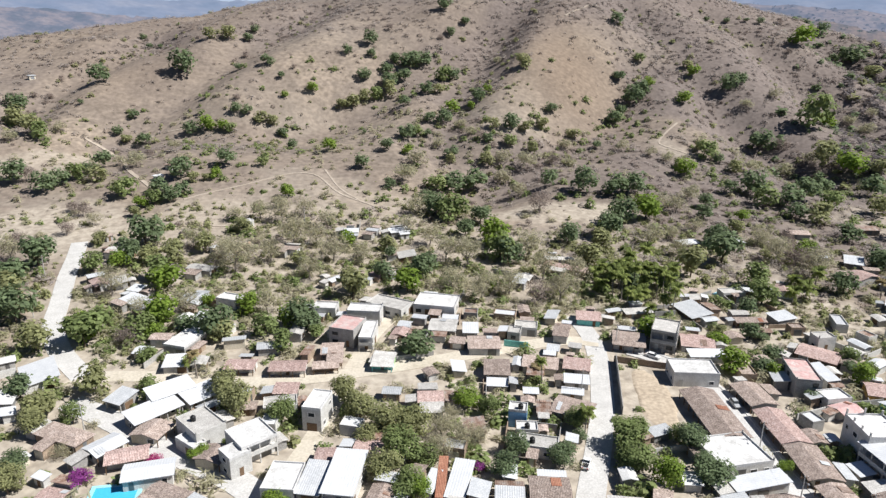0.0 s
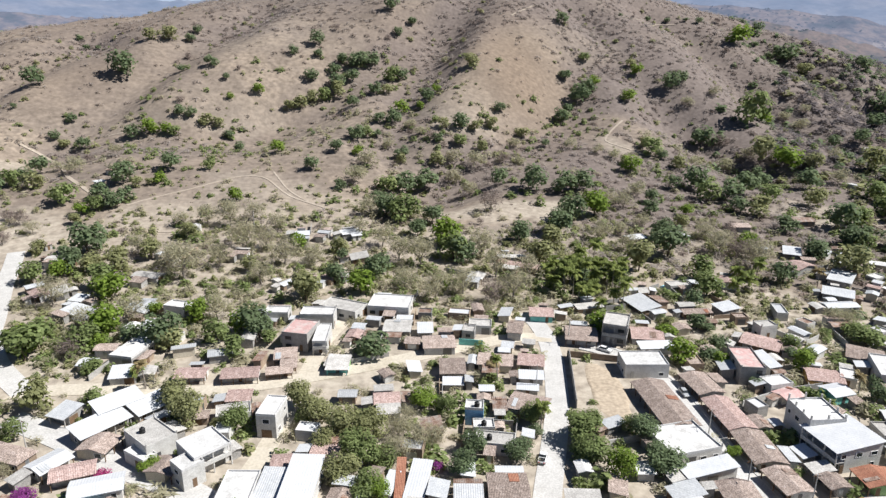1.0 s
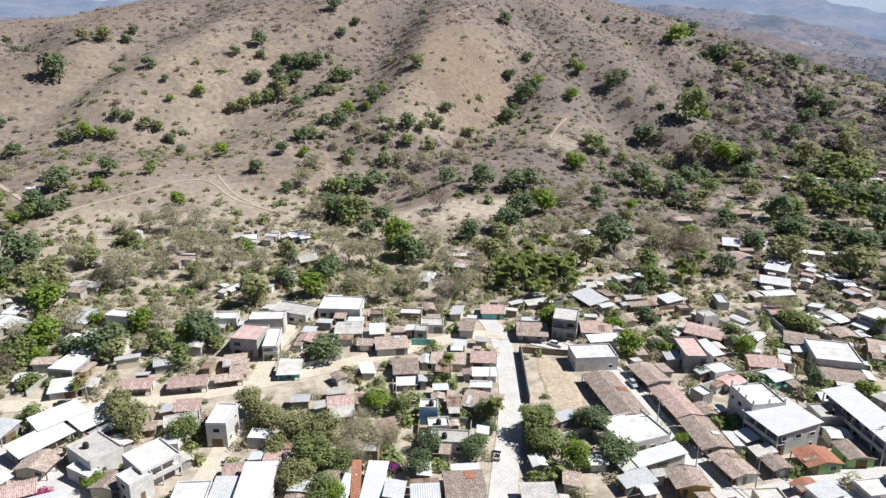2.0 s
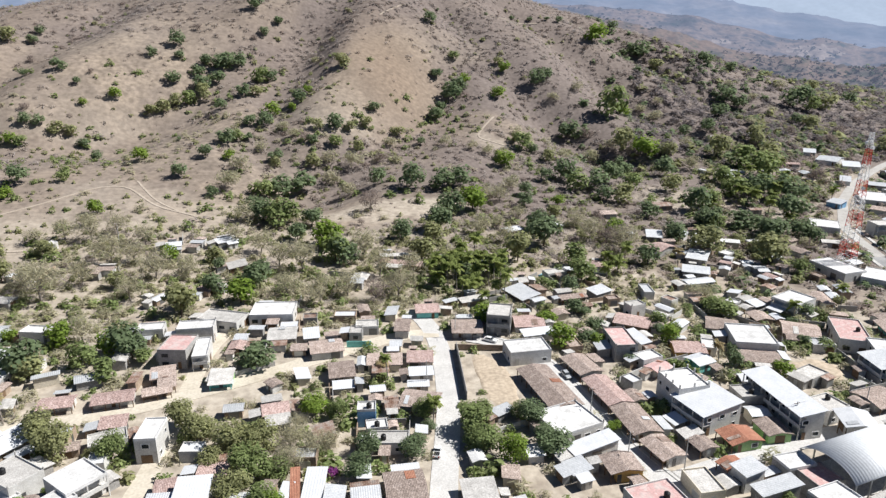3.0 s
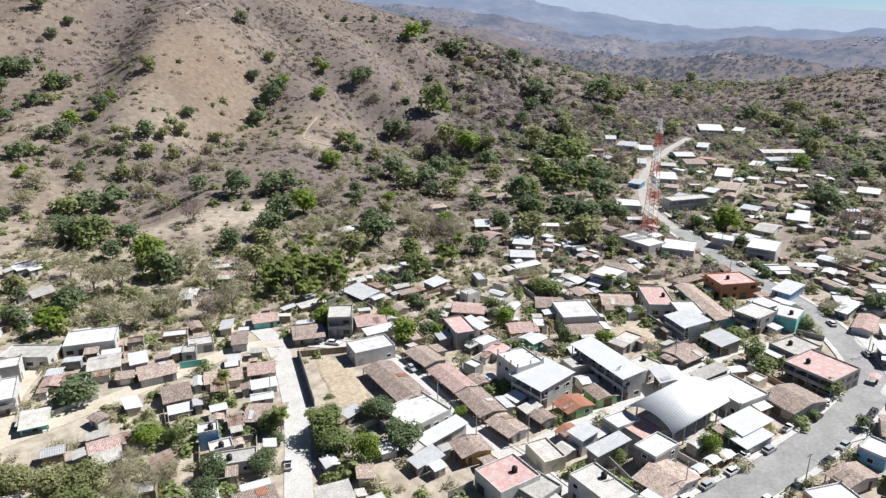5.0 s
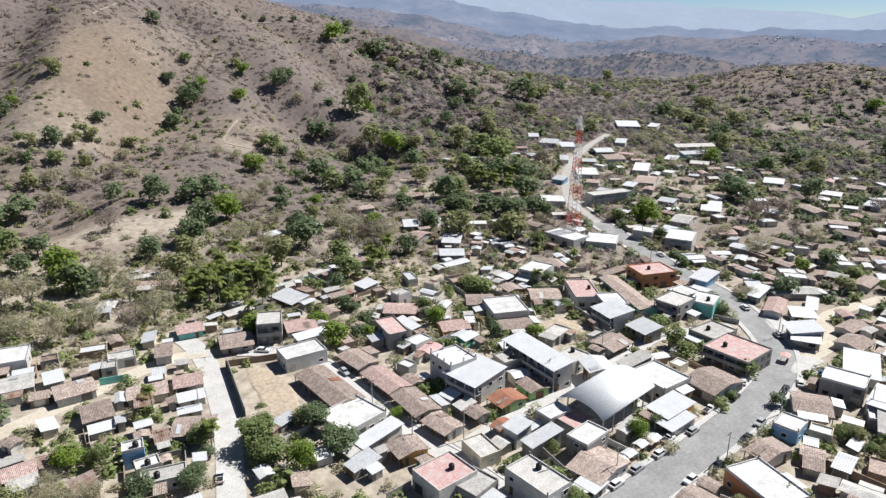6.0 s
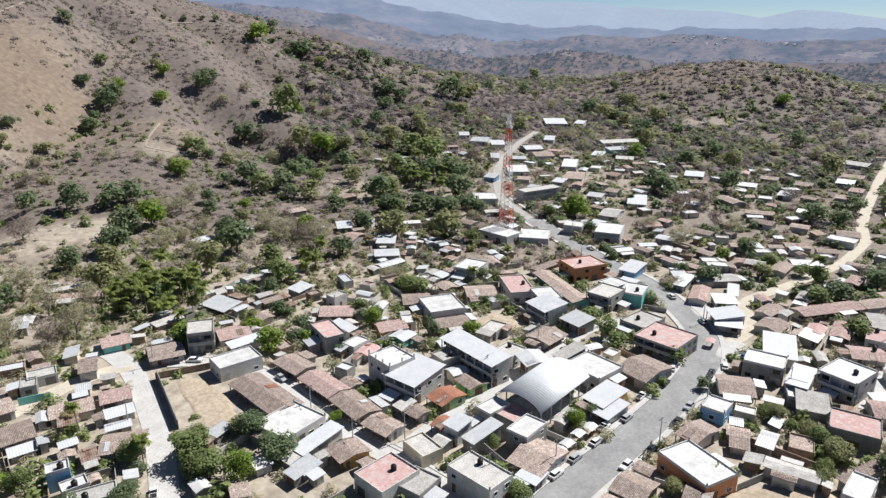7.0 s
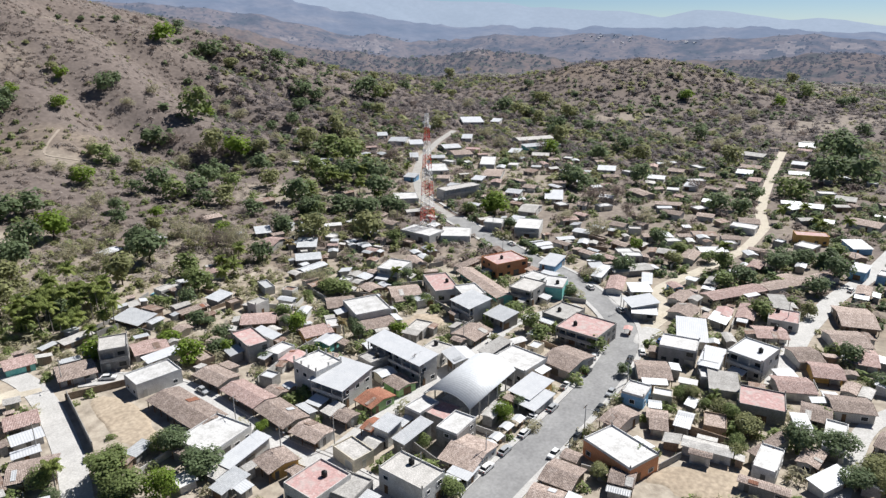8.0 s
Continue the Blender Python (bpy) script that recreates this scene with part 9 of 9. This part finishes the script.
wood_tree(433.7, 617.0, 13.9, 18.6, "dark", 19)
wood_tree(476.6, 632.3, 9.8, 14.7, "dark", 203)
wood_tree(368.0, 495.6, 11.0, 16.4, "dark", 144)
wood_tree(417.5, 556.8, 16.4, 19.9, "dark", 102)
wood_tree(424.4, 544.5, 14.6, 18.6, "dark", 165)
wood_tree(482.4, 537.4, 21.9, 29.6, "dark", 240)
wood_tree(489.6, 527.1, 15.6, 19.2, "green", 319)
wood_tree(517.7, 541.3, 15.4, 23.1, "olive", 101)
wood_tree(440.5, 487.6, 9.8, 13.7, "dark", 5)
wood_tree(600.3, 597.2, 11.2, 16.6, "dark", 309)
wood_tree(1202.0, 1192.7, 16.0, 20.9, "dark", 94)
wood_tree(1142.2, 1100.1, 26.6, 33.1, "dark", 11)
wood_tree(1110.4, 1034.1, 16.1, 22.4, "olive", 13)
wood_tree(649.9, 583.5, 11.6, 15.0, "dark", 262)
wood_tree(627.1, 542.5, 10.3, 14.4, "olive", 243)
wood_tree(725.4, 500.9, 11.5, 15.2, "dark", 353)
wood_tree(676.8, 455.9, 11.6, 16.1, "dark", 296)
wood_tree(606.5, 450.7, 15.4, 18.7, "dark", 354)
wood_tree(587.9, 415.1, 15.6, 20.7, "olive", 31)
wood_tree(598.7, 408.6, 10.2, 13.5, "dark", 213)
wood_tree(336.9, 466.2, 12.2, 13.8, "dark", 303)
wood_tree(320.6, 471.2, 8.9, 10.9, "dark", 267)
wood_tree(360.6, 439.2, 14.0, 16.2, "olive", 146)
wood_tree(417.2, 426.0, 7.8, 11.8, "brown", 44)
wood_tree(457.4, 457.9, 7.2, 9.9, "brown", 312)
wood_tree(450.2, 406.0, 12.3, 16.4, "olive", 211)
wood_tree(260.7, 339.9, 11.9, 14.8, "green", 7)
wood_tree(253.0, 318.3, 12.5, 15.7, "green", 120)
wood_tree(292.8, 346.0, 17.9, 21.8, "green", 45)
wood_tree(266.8, 316.7, 13.9, 16.0, "dark", 153)
wood_tree(275.5, 311.4, 14.8, 16.0, "dark", 352)
wood_tree(279.9, 303.8, 14.3, 15.9, "dark", 310)
wood_tree(252.2, 272.3, 14.9, 17.3, "dark", 106)
tree(222.6, 251.2, 11.0, 13.0, "dark", 47, "above the houses")
wood_tree(213.5, 296.9, 14.3, 15.6, "dark", 122)
wood_tree(225.4, 302.8, 10.7, 13.2, "green", 278)
tree(205.1, 274.6, 9.8, 11.6, "dark", 1, "above the houses")
tree(177.3, 258.9, 7.1, 8.0, "dark", 193, "on the dry hillside")
wood_tree(326.5, 337.5, 8.8, 13.0, "brown", 334)
tree(181.7, 241.9, 13.1, 15.2, "olive", 346, "at the foot of the hill")
tree(200.9, 225.4, 13.7, 15.2, "olive", 55, "at the foot of the hill")
wood_tree(538.7, 338.2, 14.8, 18.4, "dark", 283)
wood_tree(440.0, 280.5, 12.1, 12.5, "bright", 191)
tree(277.9, 209.9, 11.4, 14.2, "bright", 51, "above the houses")
wood_tree(358.3, 205.8, 12.5, 16.0, "dark", 156)
wood_tree(374.2, 222.2, 12.9, 14.2, "dark", 318)
wood_tree(294.9, 366.8, 15.9, 19.1, "green", 85)
wood_tree(322.9, 376.8, 16.6, 20.2, "olive", 211)
wood_tree(288.7, 384.5, 17.1, 17.2, "olive", 115)
wood_tree(343.6, 435.8, 8.4, 11.0, "grey", 291)
wood_tree(350.8, 403.8, 8.0, 10.6, "brown", 327)
wood_tree(258.0, 367.5, 9.4, 11.7, "grey", 208)
wood_tree(234.7, 365.4, 8.1, 11.4, "grey", 217)
wood_tree(219.8, 329.2, 11.5, 13.8, "olive", 305)
wood_tree(257.3, 394.2, 8.7, 10.8, "grey", 154)
wood_tree(280.3, 407.7, 7.1, 9.8, "grey", 43)
wood_tree(383.0, 472.9, 6.5, 9.4, "grey", 169)
wood_tree(442.0, 521.7, 6.6, 10.5, "grey", 15)
wood_tree(445.6, 553.1, 6.7, 10.9, "grey", 151)
wood_tree(434.9, 576.9, 7.1, 10.2, "grey", 308)
wood_tree(507.5, 592.9, 9.4, 13.8, "grey", 222)
wood_tree(575.4, 622.8, 10.7, 15.7, "olive", 304)
wood_tree(1054.7, 1095.2, 9.8, 16.0, "grey", 353)
wood_tree(669.5, 633.4, 6.3, 9.7, "grey", 39)
wood_tree(722.1, 610.1, 6.8, 11.3, "grey", 248)
wood_tree(655.8, 528.7, 6.2, 10.1, "grey", 265)
wood_tree(580.2, 479.1, 11.3, 15.0, "grey", 163)
wood_tree(668.9, 517.5, 5.6, 8.9, "brown", 239)
wood_tree(545.7, 406.1, 8.4, 12.1, "brown", 117)
wood_tree(660.9, 483.1, 7.3, 9.8, "grey", 315)
wood_tree(829.0, 722.3, 16.4, 20.3, "olive", 244)
wood_tree(1023.9, 845.6, 10.3, 14.0, "grey", 0)
wood_tree(1165.6, 1048.3, 17.2, 25.0, "olive", 80)
wood_tree(518.6, 502.1, 6.3, 10.2, "brown", 171)
wood_tree(398.9, 447.1, 7.4, 11.0, "brown", 315)
wood_tree(438.1, 469.8, 12.7, 15.8, "olive", 294)
wood_tree(659.1, 413.5, 11.2, 15.5, "grey", 165)
wood_tree(609.0, 369.5, 17.7, 22.1, "olive", 93)
wood_tree(603.2, 386.5, 9.0, 12.6, "grey", 281)
wood_tree(561.4, 373.7, 13.9, 16.8, "olive", 320)
wood_tree(435.2, 324.7, 10.0, 12.5, "grey", 52)
wood_tree(400.0, 284.3, 8.0, 11.4, "grey", 33)
wood_tree(458.2, 358.2, 10.2, 15.0, "grey", 165)
wood_tree(804.7, 495.1, 5.9, 8.2, "dark", 234)
wood_tree(818.7, 445.8, 7.0, 8.6, "dark", 42)
wood_tree(664.4, 437.8, 14.8, 21.3, "olive", 278)
wood_tree(517.4, 326.3, 10.2, 14.0, "dark", 2)
wood_tree(568.9, 321.9, 10.0, 14.9, "dark", 305)
wood_tree(537.1, 284.9, 7.5, 8.8, "dark", 67)
wood_tree(665.5, 386.5, 8.9, 12.7, "grey", 253)
wood_tree(682.3, 314.8, 9.0, 12.4, "dark", 175)
wood_tree(578.8, 220.5, 12.7, 15.4, "dark", 36)
wood_tree(637.7, 244.6, 7.5, 10.0, "dark", 151)
wood_tree(766.0, 311.2, 12.0, 18.2, "bright", 245)
wood_tree(812.3, 224.5, 13.1, 15.5, "bright", 100)
wood_tree(890.1, 219.5, 16.6, 20.3, "green", 195)
wood_tree(874.8, 176.9, 11.2, 16.6, "dark", 255)
wood_tree(895.7, 171.0, 11.3, 14.6, "dark", 45)
wood_tree(811.7, 178.6, 3.5, 4.6, "dark", 151)
wood_tree(806.6, 153.4, 1.5, 2.3, "brown", 32)
wood_tree(702.5, 122.1, 11.0, 14.7, "dark", 25)
wood_tree(1056.4, 170.6, 6.5, 9.2, "dark", 121)
wood_tree(490.4, 247.1, 13.8, 15.8, "dark", 37)
wood_tree(468.9, 219.8, 12.6, 14.9, "olive", 49)
wood_tree(447.2, 242.8, 12.6, 13.5, "dark", 221)
wood_tree(364.7, 214.5, 11.5, 12.2, "dark", 277)
wood_tree(393.0, 184.5, 13.7, 15.0, "dark", 125)
wood_tree(360.6, 122.7, 11.2, 14.8, "dark", 182)
wood_tree(396.5, 116.9, 10.3, 13.6, "dark", 42)
wood_tree(367.1, 113.1, 8.3, 11.2, "dark", 72)
wood_tree(482.2, 160.3, 16.4, 18.2, "olive", 8)
wood_tree(419.2, 102.2, 13.5, 18.2, "green", 287)
wood_tree(552.8, 112.4, 24.6, 26.9, "dark", 196)
wood_tree(515.3, 96.8, 25.3, 25.0, "dark", 40)
wood_tree(471.0, 96.7, 19.0, 23.0, "dark", 111)
wood_tree(484.8, 80.6, 20.1, 23.5, "dark", 226)
wood_tree(550.6, 83.3, 9.3, 14.5, "grey", 265)
wood_tree(622.0, 100.2, 7.7, 12.6, "grey", 142)
wood_tree(632.5, 126.7, 8.0, 11.4, "grey", 351)
wood_tree(659.4, 159.8, 7.1, 10.4, "brown", 11)
wood_tree(546.5, 225.0, 8.9, 13.6, "grey", 201)
wood_tree(560.1, 251.2, 7.9, 10.9, "grey", 256)
wood_tree(575.2, 280.1, 7.5, 11.3, "grey", 303)
wood_tree(542.6, 190.9, 10.7, 13.2, "grey", 338)
wood_tree(606.6, 200.2, 8.9, 12.8, "grey", 325)
wood_tree(650.9, 195.6, 9.4, 13.7, "grey", 110)
wood_tree(703.2, 181.4, 7.6, 12.9, "brown", 211)
wood_tree(726.7, 225.8, 11.2, 15.2, "grey", 221)
wood_tree(686.2, 228.3, 10.8, 14.5, "grey", 193)
wood_tree(716.4, 262.2, 8.0, 13.5, "brown", 85)
wood_tree(783.7, 227.2, 6.4, 8.6, "brown", 75)
wood_tree(784.6, 263.9, 6.4, 9.9, "grey", 97)
wood_tree(801.4, 303.1, 6.0, 9.0, "grey", 39)
wood_tree(861.5, 258.9, 8.2, 10.7, "grey", 110)
wood_tree(782.2, 342.6, 5.9, 9.0, "brown", 97)
wood_tree(766.1, 392.6, 6.6, 10.3, "grey", 240)
wood_tree(744.9, 411.0, 5.9, 9.0, "grey", 1)
wood_tree(808.3, 377.3, 7.5, 10.7, "grey", 63)
wood_tree(825.7, 348.8, 7.7, 10.7, "grey", 234)
wood_tree(859.4, 313.1, 6.7, 10.9, "grey", 351)
wood_tree(907.2, 288.1, 6.6, 10.0, "grey", 209)
wood_tree(1079.5, 288.2, 16.9, 20.7, "olive", 100)
wood_tree(477.4, 296.3, 16.8, 17.5, "olive", 252)
wood_tree(446.3, 292.1, 8.7, 10.6, "brown", 306)
wood_tree(638.7, 357.0, 7.5, 11.2, "grey", 239)
wood_tree(558.8, 341.5, 6.4, 10.1, "grey", 186)
wood_tree(498.0, 256.0, 7.0, 8.6, "grey", 15)
wood_tree(452.8, 192.8, 6.4, 9.8, "grey", 219)
wood_tree(345.2, 174.8, 9.7, 12.8, "brown", 67)
wood_tree(326.3, 178.6, 12.9, 14.5, "brown", 190)
wood_tree(317.2, 153.5, 8.3, 10.3, "brown", 109)
wood_tree(401.1, 151.6, 6.7, 9.9, "brown", 265)
tree(-25.7, 157.6, 7.3, 9.4, "olive", 191, "between the houses")
tree(-20.6, 150.6, 7.0, 9.4, "olive", 95, "between the houses")
tree(-13.1, 144.1, 8.1, 9.4, "olive", 3, "between the houses")
tree(-17.5, 139.9, 5.0, 6.7, "olive", 237, "between the houses")
tree(-6.9, 143.6, 7.6, 8.8, "olive", 41, "between the houses")
tree(-9.2, 133.9, 7.4, 9.8, "green", 315, "between the houses")
tree(-12.6, 127.1, 6.7, 8.1, "olive", 194, "between the houses")
tree(-6.9, 121.5, 5.7, 7.9, "green", 231, "between the houses")
tree(-4.8, 120.6, 5.0, 5.8, "bright", 216, "between the houses")
tree(0.0, 143.2, 5.9, 8.2, "grey", 121, "between the houses")
tree(5.4, 138.3, 6.0, 8.6, "grey", 67, "between the houses")
tree(-0.1, 134.2, 6.6, 8.4, "grey", 302, "between the houses")
tree(-3.3, 132.5, 4.9, 6.9, "green", 352, "between the houses")
tree(2.0, 149.4, 4.6, 6.0, "grey", 52, "between the houses")
tree(9.2, 140.2, 5.0, 5.8, "grey", 104, "between the houses")
tree(70.5, 238.0, 6.2, 8.5, "dark", 40, "under the palms")
tree(76.5, 246.5, 6.5, 9.0, "green", 110, "under the palms")
tree(65.0, 249.0, 6.0, 8.0, "dark", 210, "under the palms")
tree(83.0, 234.5, 5.8, 7.5, "green", 300, "under the palms")
tree(62.0, 240.0, 5.5, 7.5, "olive", 20, "under the palms")
palm(66.0, 236.5, 7.6, 3.5, "palm", 70)
palm(84.5, 240.0, 5.5, 3.1, "palm", 190)
palm(73.0, 231.0, 6.3, 2.8, "palm", 310)
palm(61.0, 246.0, 6.0, 3.0, "palm", 15)
palm(263.8, 332.5, 8.5, 3.4, "palm", 0)
palm(278.8, 339.2, 10.2, 3.8, "palm", 71)
palm(276.3, 323.1, 9.9, 4.2, "palm", 142)
palm(272.2, 307.7, 9.6, 3.6999999999999997, "palm", 213)
palm(250.9, 299.8, 9.3, 4.1, "palm", 284)
palm(247.7, 283.6, 9.0, 3.6, "palm", 355)
palm(248.2, 306.7, 8.7, 4.0, "palm", 66)
palm(293.5, 324.9, 10.4, 3.5, "palm", 137)
join_woods()
# ---- scrub, as stuff ----


def clear_of_things(x, y, gap):
    ok = np.ones(len(x), bool)
    for line, w in STREETS:
        ok &= near_line(x, y, line) > w / 2 + gap
    for hx, hy, turn, w, d in FOOT:
        c, s = math.cos(radians(turn)), math.sin(radians(turn))
        u, v = (x - hx) * c + (y - hy) * s, (y - hy) * c - (x - hx) * s
        ok &= ~((np.abs(u) < w / 2 + gap) & (np.abs(v) < d / 2 + gap))
    return ok


def spots(n, r0, r1, a0, a1, seed, gap):
    """Free places between two distances and two bearings from the town's edge, spread evenly."""
    r = np.random.RandomState(seed)
    dist = np.sqrt(r.rand(n) * (r1 * r1 - r0 * r0) + r0 * r0)
    a = np.radians(a0 + (a1 - a0) * r.rand(n))
    x, y = dist * np.sin(a), dist * np.cos(a)
    keep = clear_of_things(x, y, gap)
    return x[keep], y[keep], r.rand(keep.sum()), r


def sow(name, kind, n, ring, seed, chance, size, label, leaves, leaf, gap=2.0, category="scrub", tall=1.0):
    x, y, u, r = spots(n, *ring, seed, gap)
    keep = u < chance(x, y)
    x, y = x[keep], y[keep]
    if len(x) > 1:
        return scatter(name, np.stack([x, y], 1), size[0] + (size[1] - size[0]) * r.rand(len(x)) ** 1.6, kind, label, category, seed, leaves, leaf, tall)


def patchy(x, y, s, seed, lo, hi):
    return np.clip((value_noise(x / s, y / s, seed) * 0.65 + value_noise(x / (s / 3), y / (s / 3), seed + 1) * 0.35 - lo) / (hi - lo), 0, 1)


def brown_hill(x, y):
    return np.exp(-((x - 858) ** 2 + (y - 426) ** 2) / 135 ** 2)


sow("dry_scrub", "thorn", 19500, (265, 820, -40, 54), 1, lambda x, y: thicket(x, y) * (0.45 + 0.55 * patchy(x, y, 60, 31, 0.34, 0.6)), (3.0, 8.0), "leafless grey thorn scrub on the dry hillside", 24, 0.135, tall=0.6)
sow("brown_scrub", "brown", 10000, (265, 820, -40, 54), 2, lambda x, y: thicket(x, y) * (0.15 + 0.8 * patchy(x, y, 80, 41, 0.38, 0.62)), (2.6, 7.2), "withered brown brush on the hillside", 24, 0.14, tall=0.6)
sow("green_bushes", "olive", 5200, (245, 800, -40, 52), 3, lambda x, y: (1 - grassy(x, y)) * np.maximum(0.55 * np.exp(-(gully(x, y) / 22) ** 2), 0.16 * patchy(x, y, 50, 51, 0.5, 0.72)), (2.4, 6.5), "olive-green bushes in the gullies", 44, 0.13)
sow("leafy_bushes", "green", 1800, (245, 800, -40, 52), 4, lambda x, y: (1 - grassy(x, y)) * np.maximum(0.4 * np.exp(-(gully(x, y) / 15) ** 2), 0.08 * patchy(x, y, 45, 61, 0.58, 0.8)), (2.4, 6.0), "leafy green bushes along the foot of the hill", 44, 0.14)
sow("grass_tufts", "brown", 5200, (265, 700, -40, 40), 21, lambda x, y: 0.75 * grassy(x, y) * patchy(x, y, 22, 111, 0.35, 0.65), (0.9, 2.4), "low dry tufts on the grazed slopes", 14, 0.2, tall=0.5)
sow("foothill_scrub", "grey", 2200, (205, 330, -40, 40), 12, lambda x, y: (1 - grassy(x, y)) * (0.4 + 0.6 * patchy(x, y, 40, 33, 0.4, 0.65)), (2.4, 6.5), "bare grey trees and thorn scrub above the village", 44, 0.13, 1.0, tall=0.85)
sow("foothill_bushes", "olive", 3800, (205, 345, -40, 45), 13, lambda x, y: (1 - grassy(x, y)) * (0.3 + 0.5 * patchy(x, y, 30, 37, 0.45, 0.7)), (2.0, 5.0), "olive-green bushes above the village", 60, 0.12, 1.0)
sow("village_weeds", "olive", 5500, (95, 480, -40, 88), 5, lambda x, y: 0.65 * patchy(x, y, 30, 71, 0.38, 0.62), (1.0, 4.5), "low dusty weeds and bushes between houses", 30, 0.15, 0.4)
sow("village_scrub", "grey", 5500, (95, 480, -40, 88), 6, lambda x, y: 0.6 * patchy(x, y, 34, 81, 0.4, 0.65), (2.2, 7.5), "bare grey shrubs in village yards", 46, 0.125, 0.4, tall=0.8)
sow("yard_bushes", "green", 4600, (95, 520, -40, 88), 14, lambda x, y: 0.55 * patchy(x, y, 26, 85, 0.42, 0.66), (2.0, 7.5), "green bushes in village yards", 64, 0.115, 0.5)
sow("yard_trees", "green", 2800, (95, 260, -38, 84), 18, lambda x, y: 0.12 + 0.4 * patchy(x, y, 28, 73, 0.4, 0.62), (2.8, 7.0), "green trees and bushes in the yards between houses", 90, 0.094, 0.3)
sow("dry_yard_trees", "grey", 2300, (95, 260, -38, 84), 19, lambda x, y: 0.12 + 0.45 * patchy(x, y, 28, 75, 0.4, 0.62), (2.8, 7.5), "bare grey trees in the yards between houses", 100, 0.08, 0.3, tall=0.85)
sow("town_bushes", "olive", 3600, (240, 640, 36, 88), 20, lambda x, y: 0.25 + 0.45 * patchy(x, y, 36, 93, 0.4, 0.64), (2.5, 8.0), "olive bushes and small trees between the outer houses", 33, 0.148, 0.5)
sow("town_trees", "dark", 3600, (250, 640, 36, 88), 15, lambda x, y: 0.12 + 0.5 * patchy(x, y, 40, 87, 0.42, 0.64), (3.5, 9.0), "dark green trees between the outer houses", 46, 0.13, 0.5)
sow("town_scrub", "brown", 4200, (250, 640, 36, 88), 16, lambda x, y: 0.2 + 0.5 * patchy(x, y, 46, 89, 0.42, 0.64), (4.0, 10.0), "dry brown trees and brush between the outer houses", 38, 0.137, 0.5, tall=0.8)
sow("valley_scrub", "mauve", 11500, (470, 1150, 30, 92), 7, lambda x, y: (1 - 0.9 * brown_hill(x, y)) * (1 - 0.8 * bareness(x, y)) * (0.55 + 0.45 * patchy(x, y, 120, 91, 0.38, 0.58)), (5, 11), "grey leafless woodland in the valley", 20, 0.215, 3, tall=0.75)
sow("valley_bushes", "olive", 3800, (430, 1150, 30, 92), 8, lambda x, y: (1 - brown_hill(x, y)) * (1 - bareness(x, y)) * patchy(x, y, 110, 95, 0.42, 0.58), (5, 14), "olive-green woodland in the valley", 17, 0.183, 3, tall=0.75)
sow("valley_trees", "dark", 3000, (430, 1150, 26, 92), 9, lambda x, y: (1 - 0.9 * brown_hill(x, y)) * (1 - bareness(x, y)) * patchy(x, y, 70, 97, 0.42, 0.62), (4.5, 12.0), "dark green trees along the stream", 26, 0.17, 3)
sow("brown_woods", "mauve", 6800, (620, 1150, 50, 76), 17, lambda x, y: 0.95 * brown_hill(x, y), (4, 9), "withered brown woodland on a hill behind the town", 18, 0.18, 3, tall=0.55)
sow("far_woods", "haze_grey", 3600, (1050, 1500, 20, 95), 10, lambda x, y: 0.4 + 0.6 * patchy(x, y, 200, 99, 0.4, 0.6), (7, 16), "distant hazy grey woods on the ridges", 12, 0.24, tall=0.5)
sow("far_green_woods", "haze_olive", 2400, (1050, 1500, 20, 95), 11, lambda x, y: patchy(x, y, 180, 105, 0.42, 0.62), (7, 16), "distant hazy olive woods on the ridges", 12, 0.24, tall=0.55)
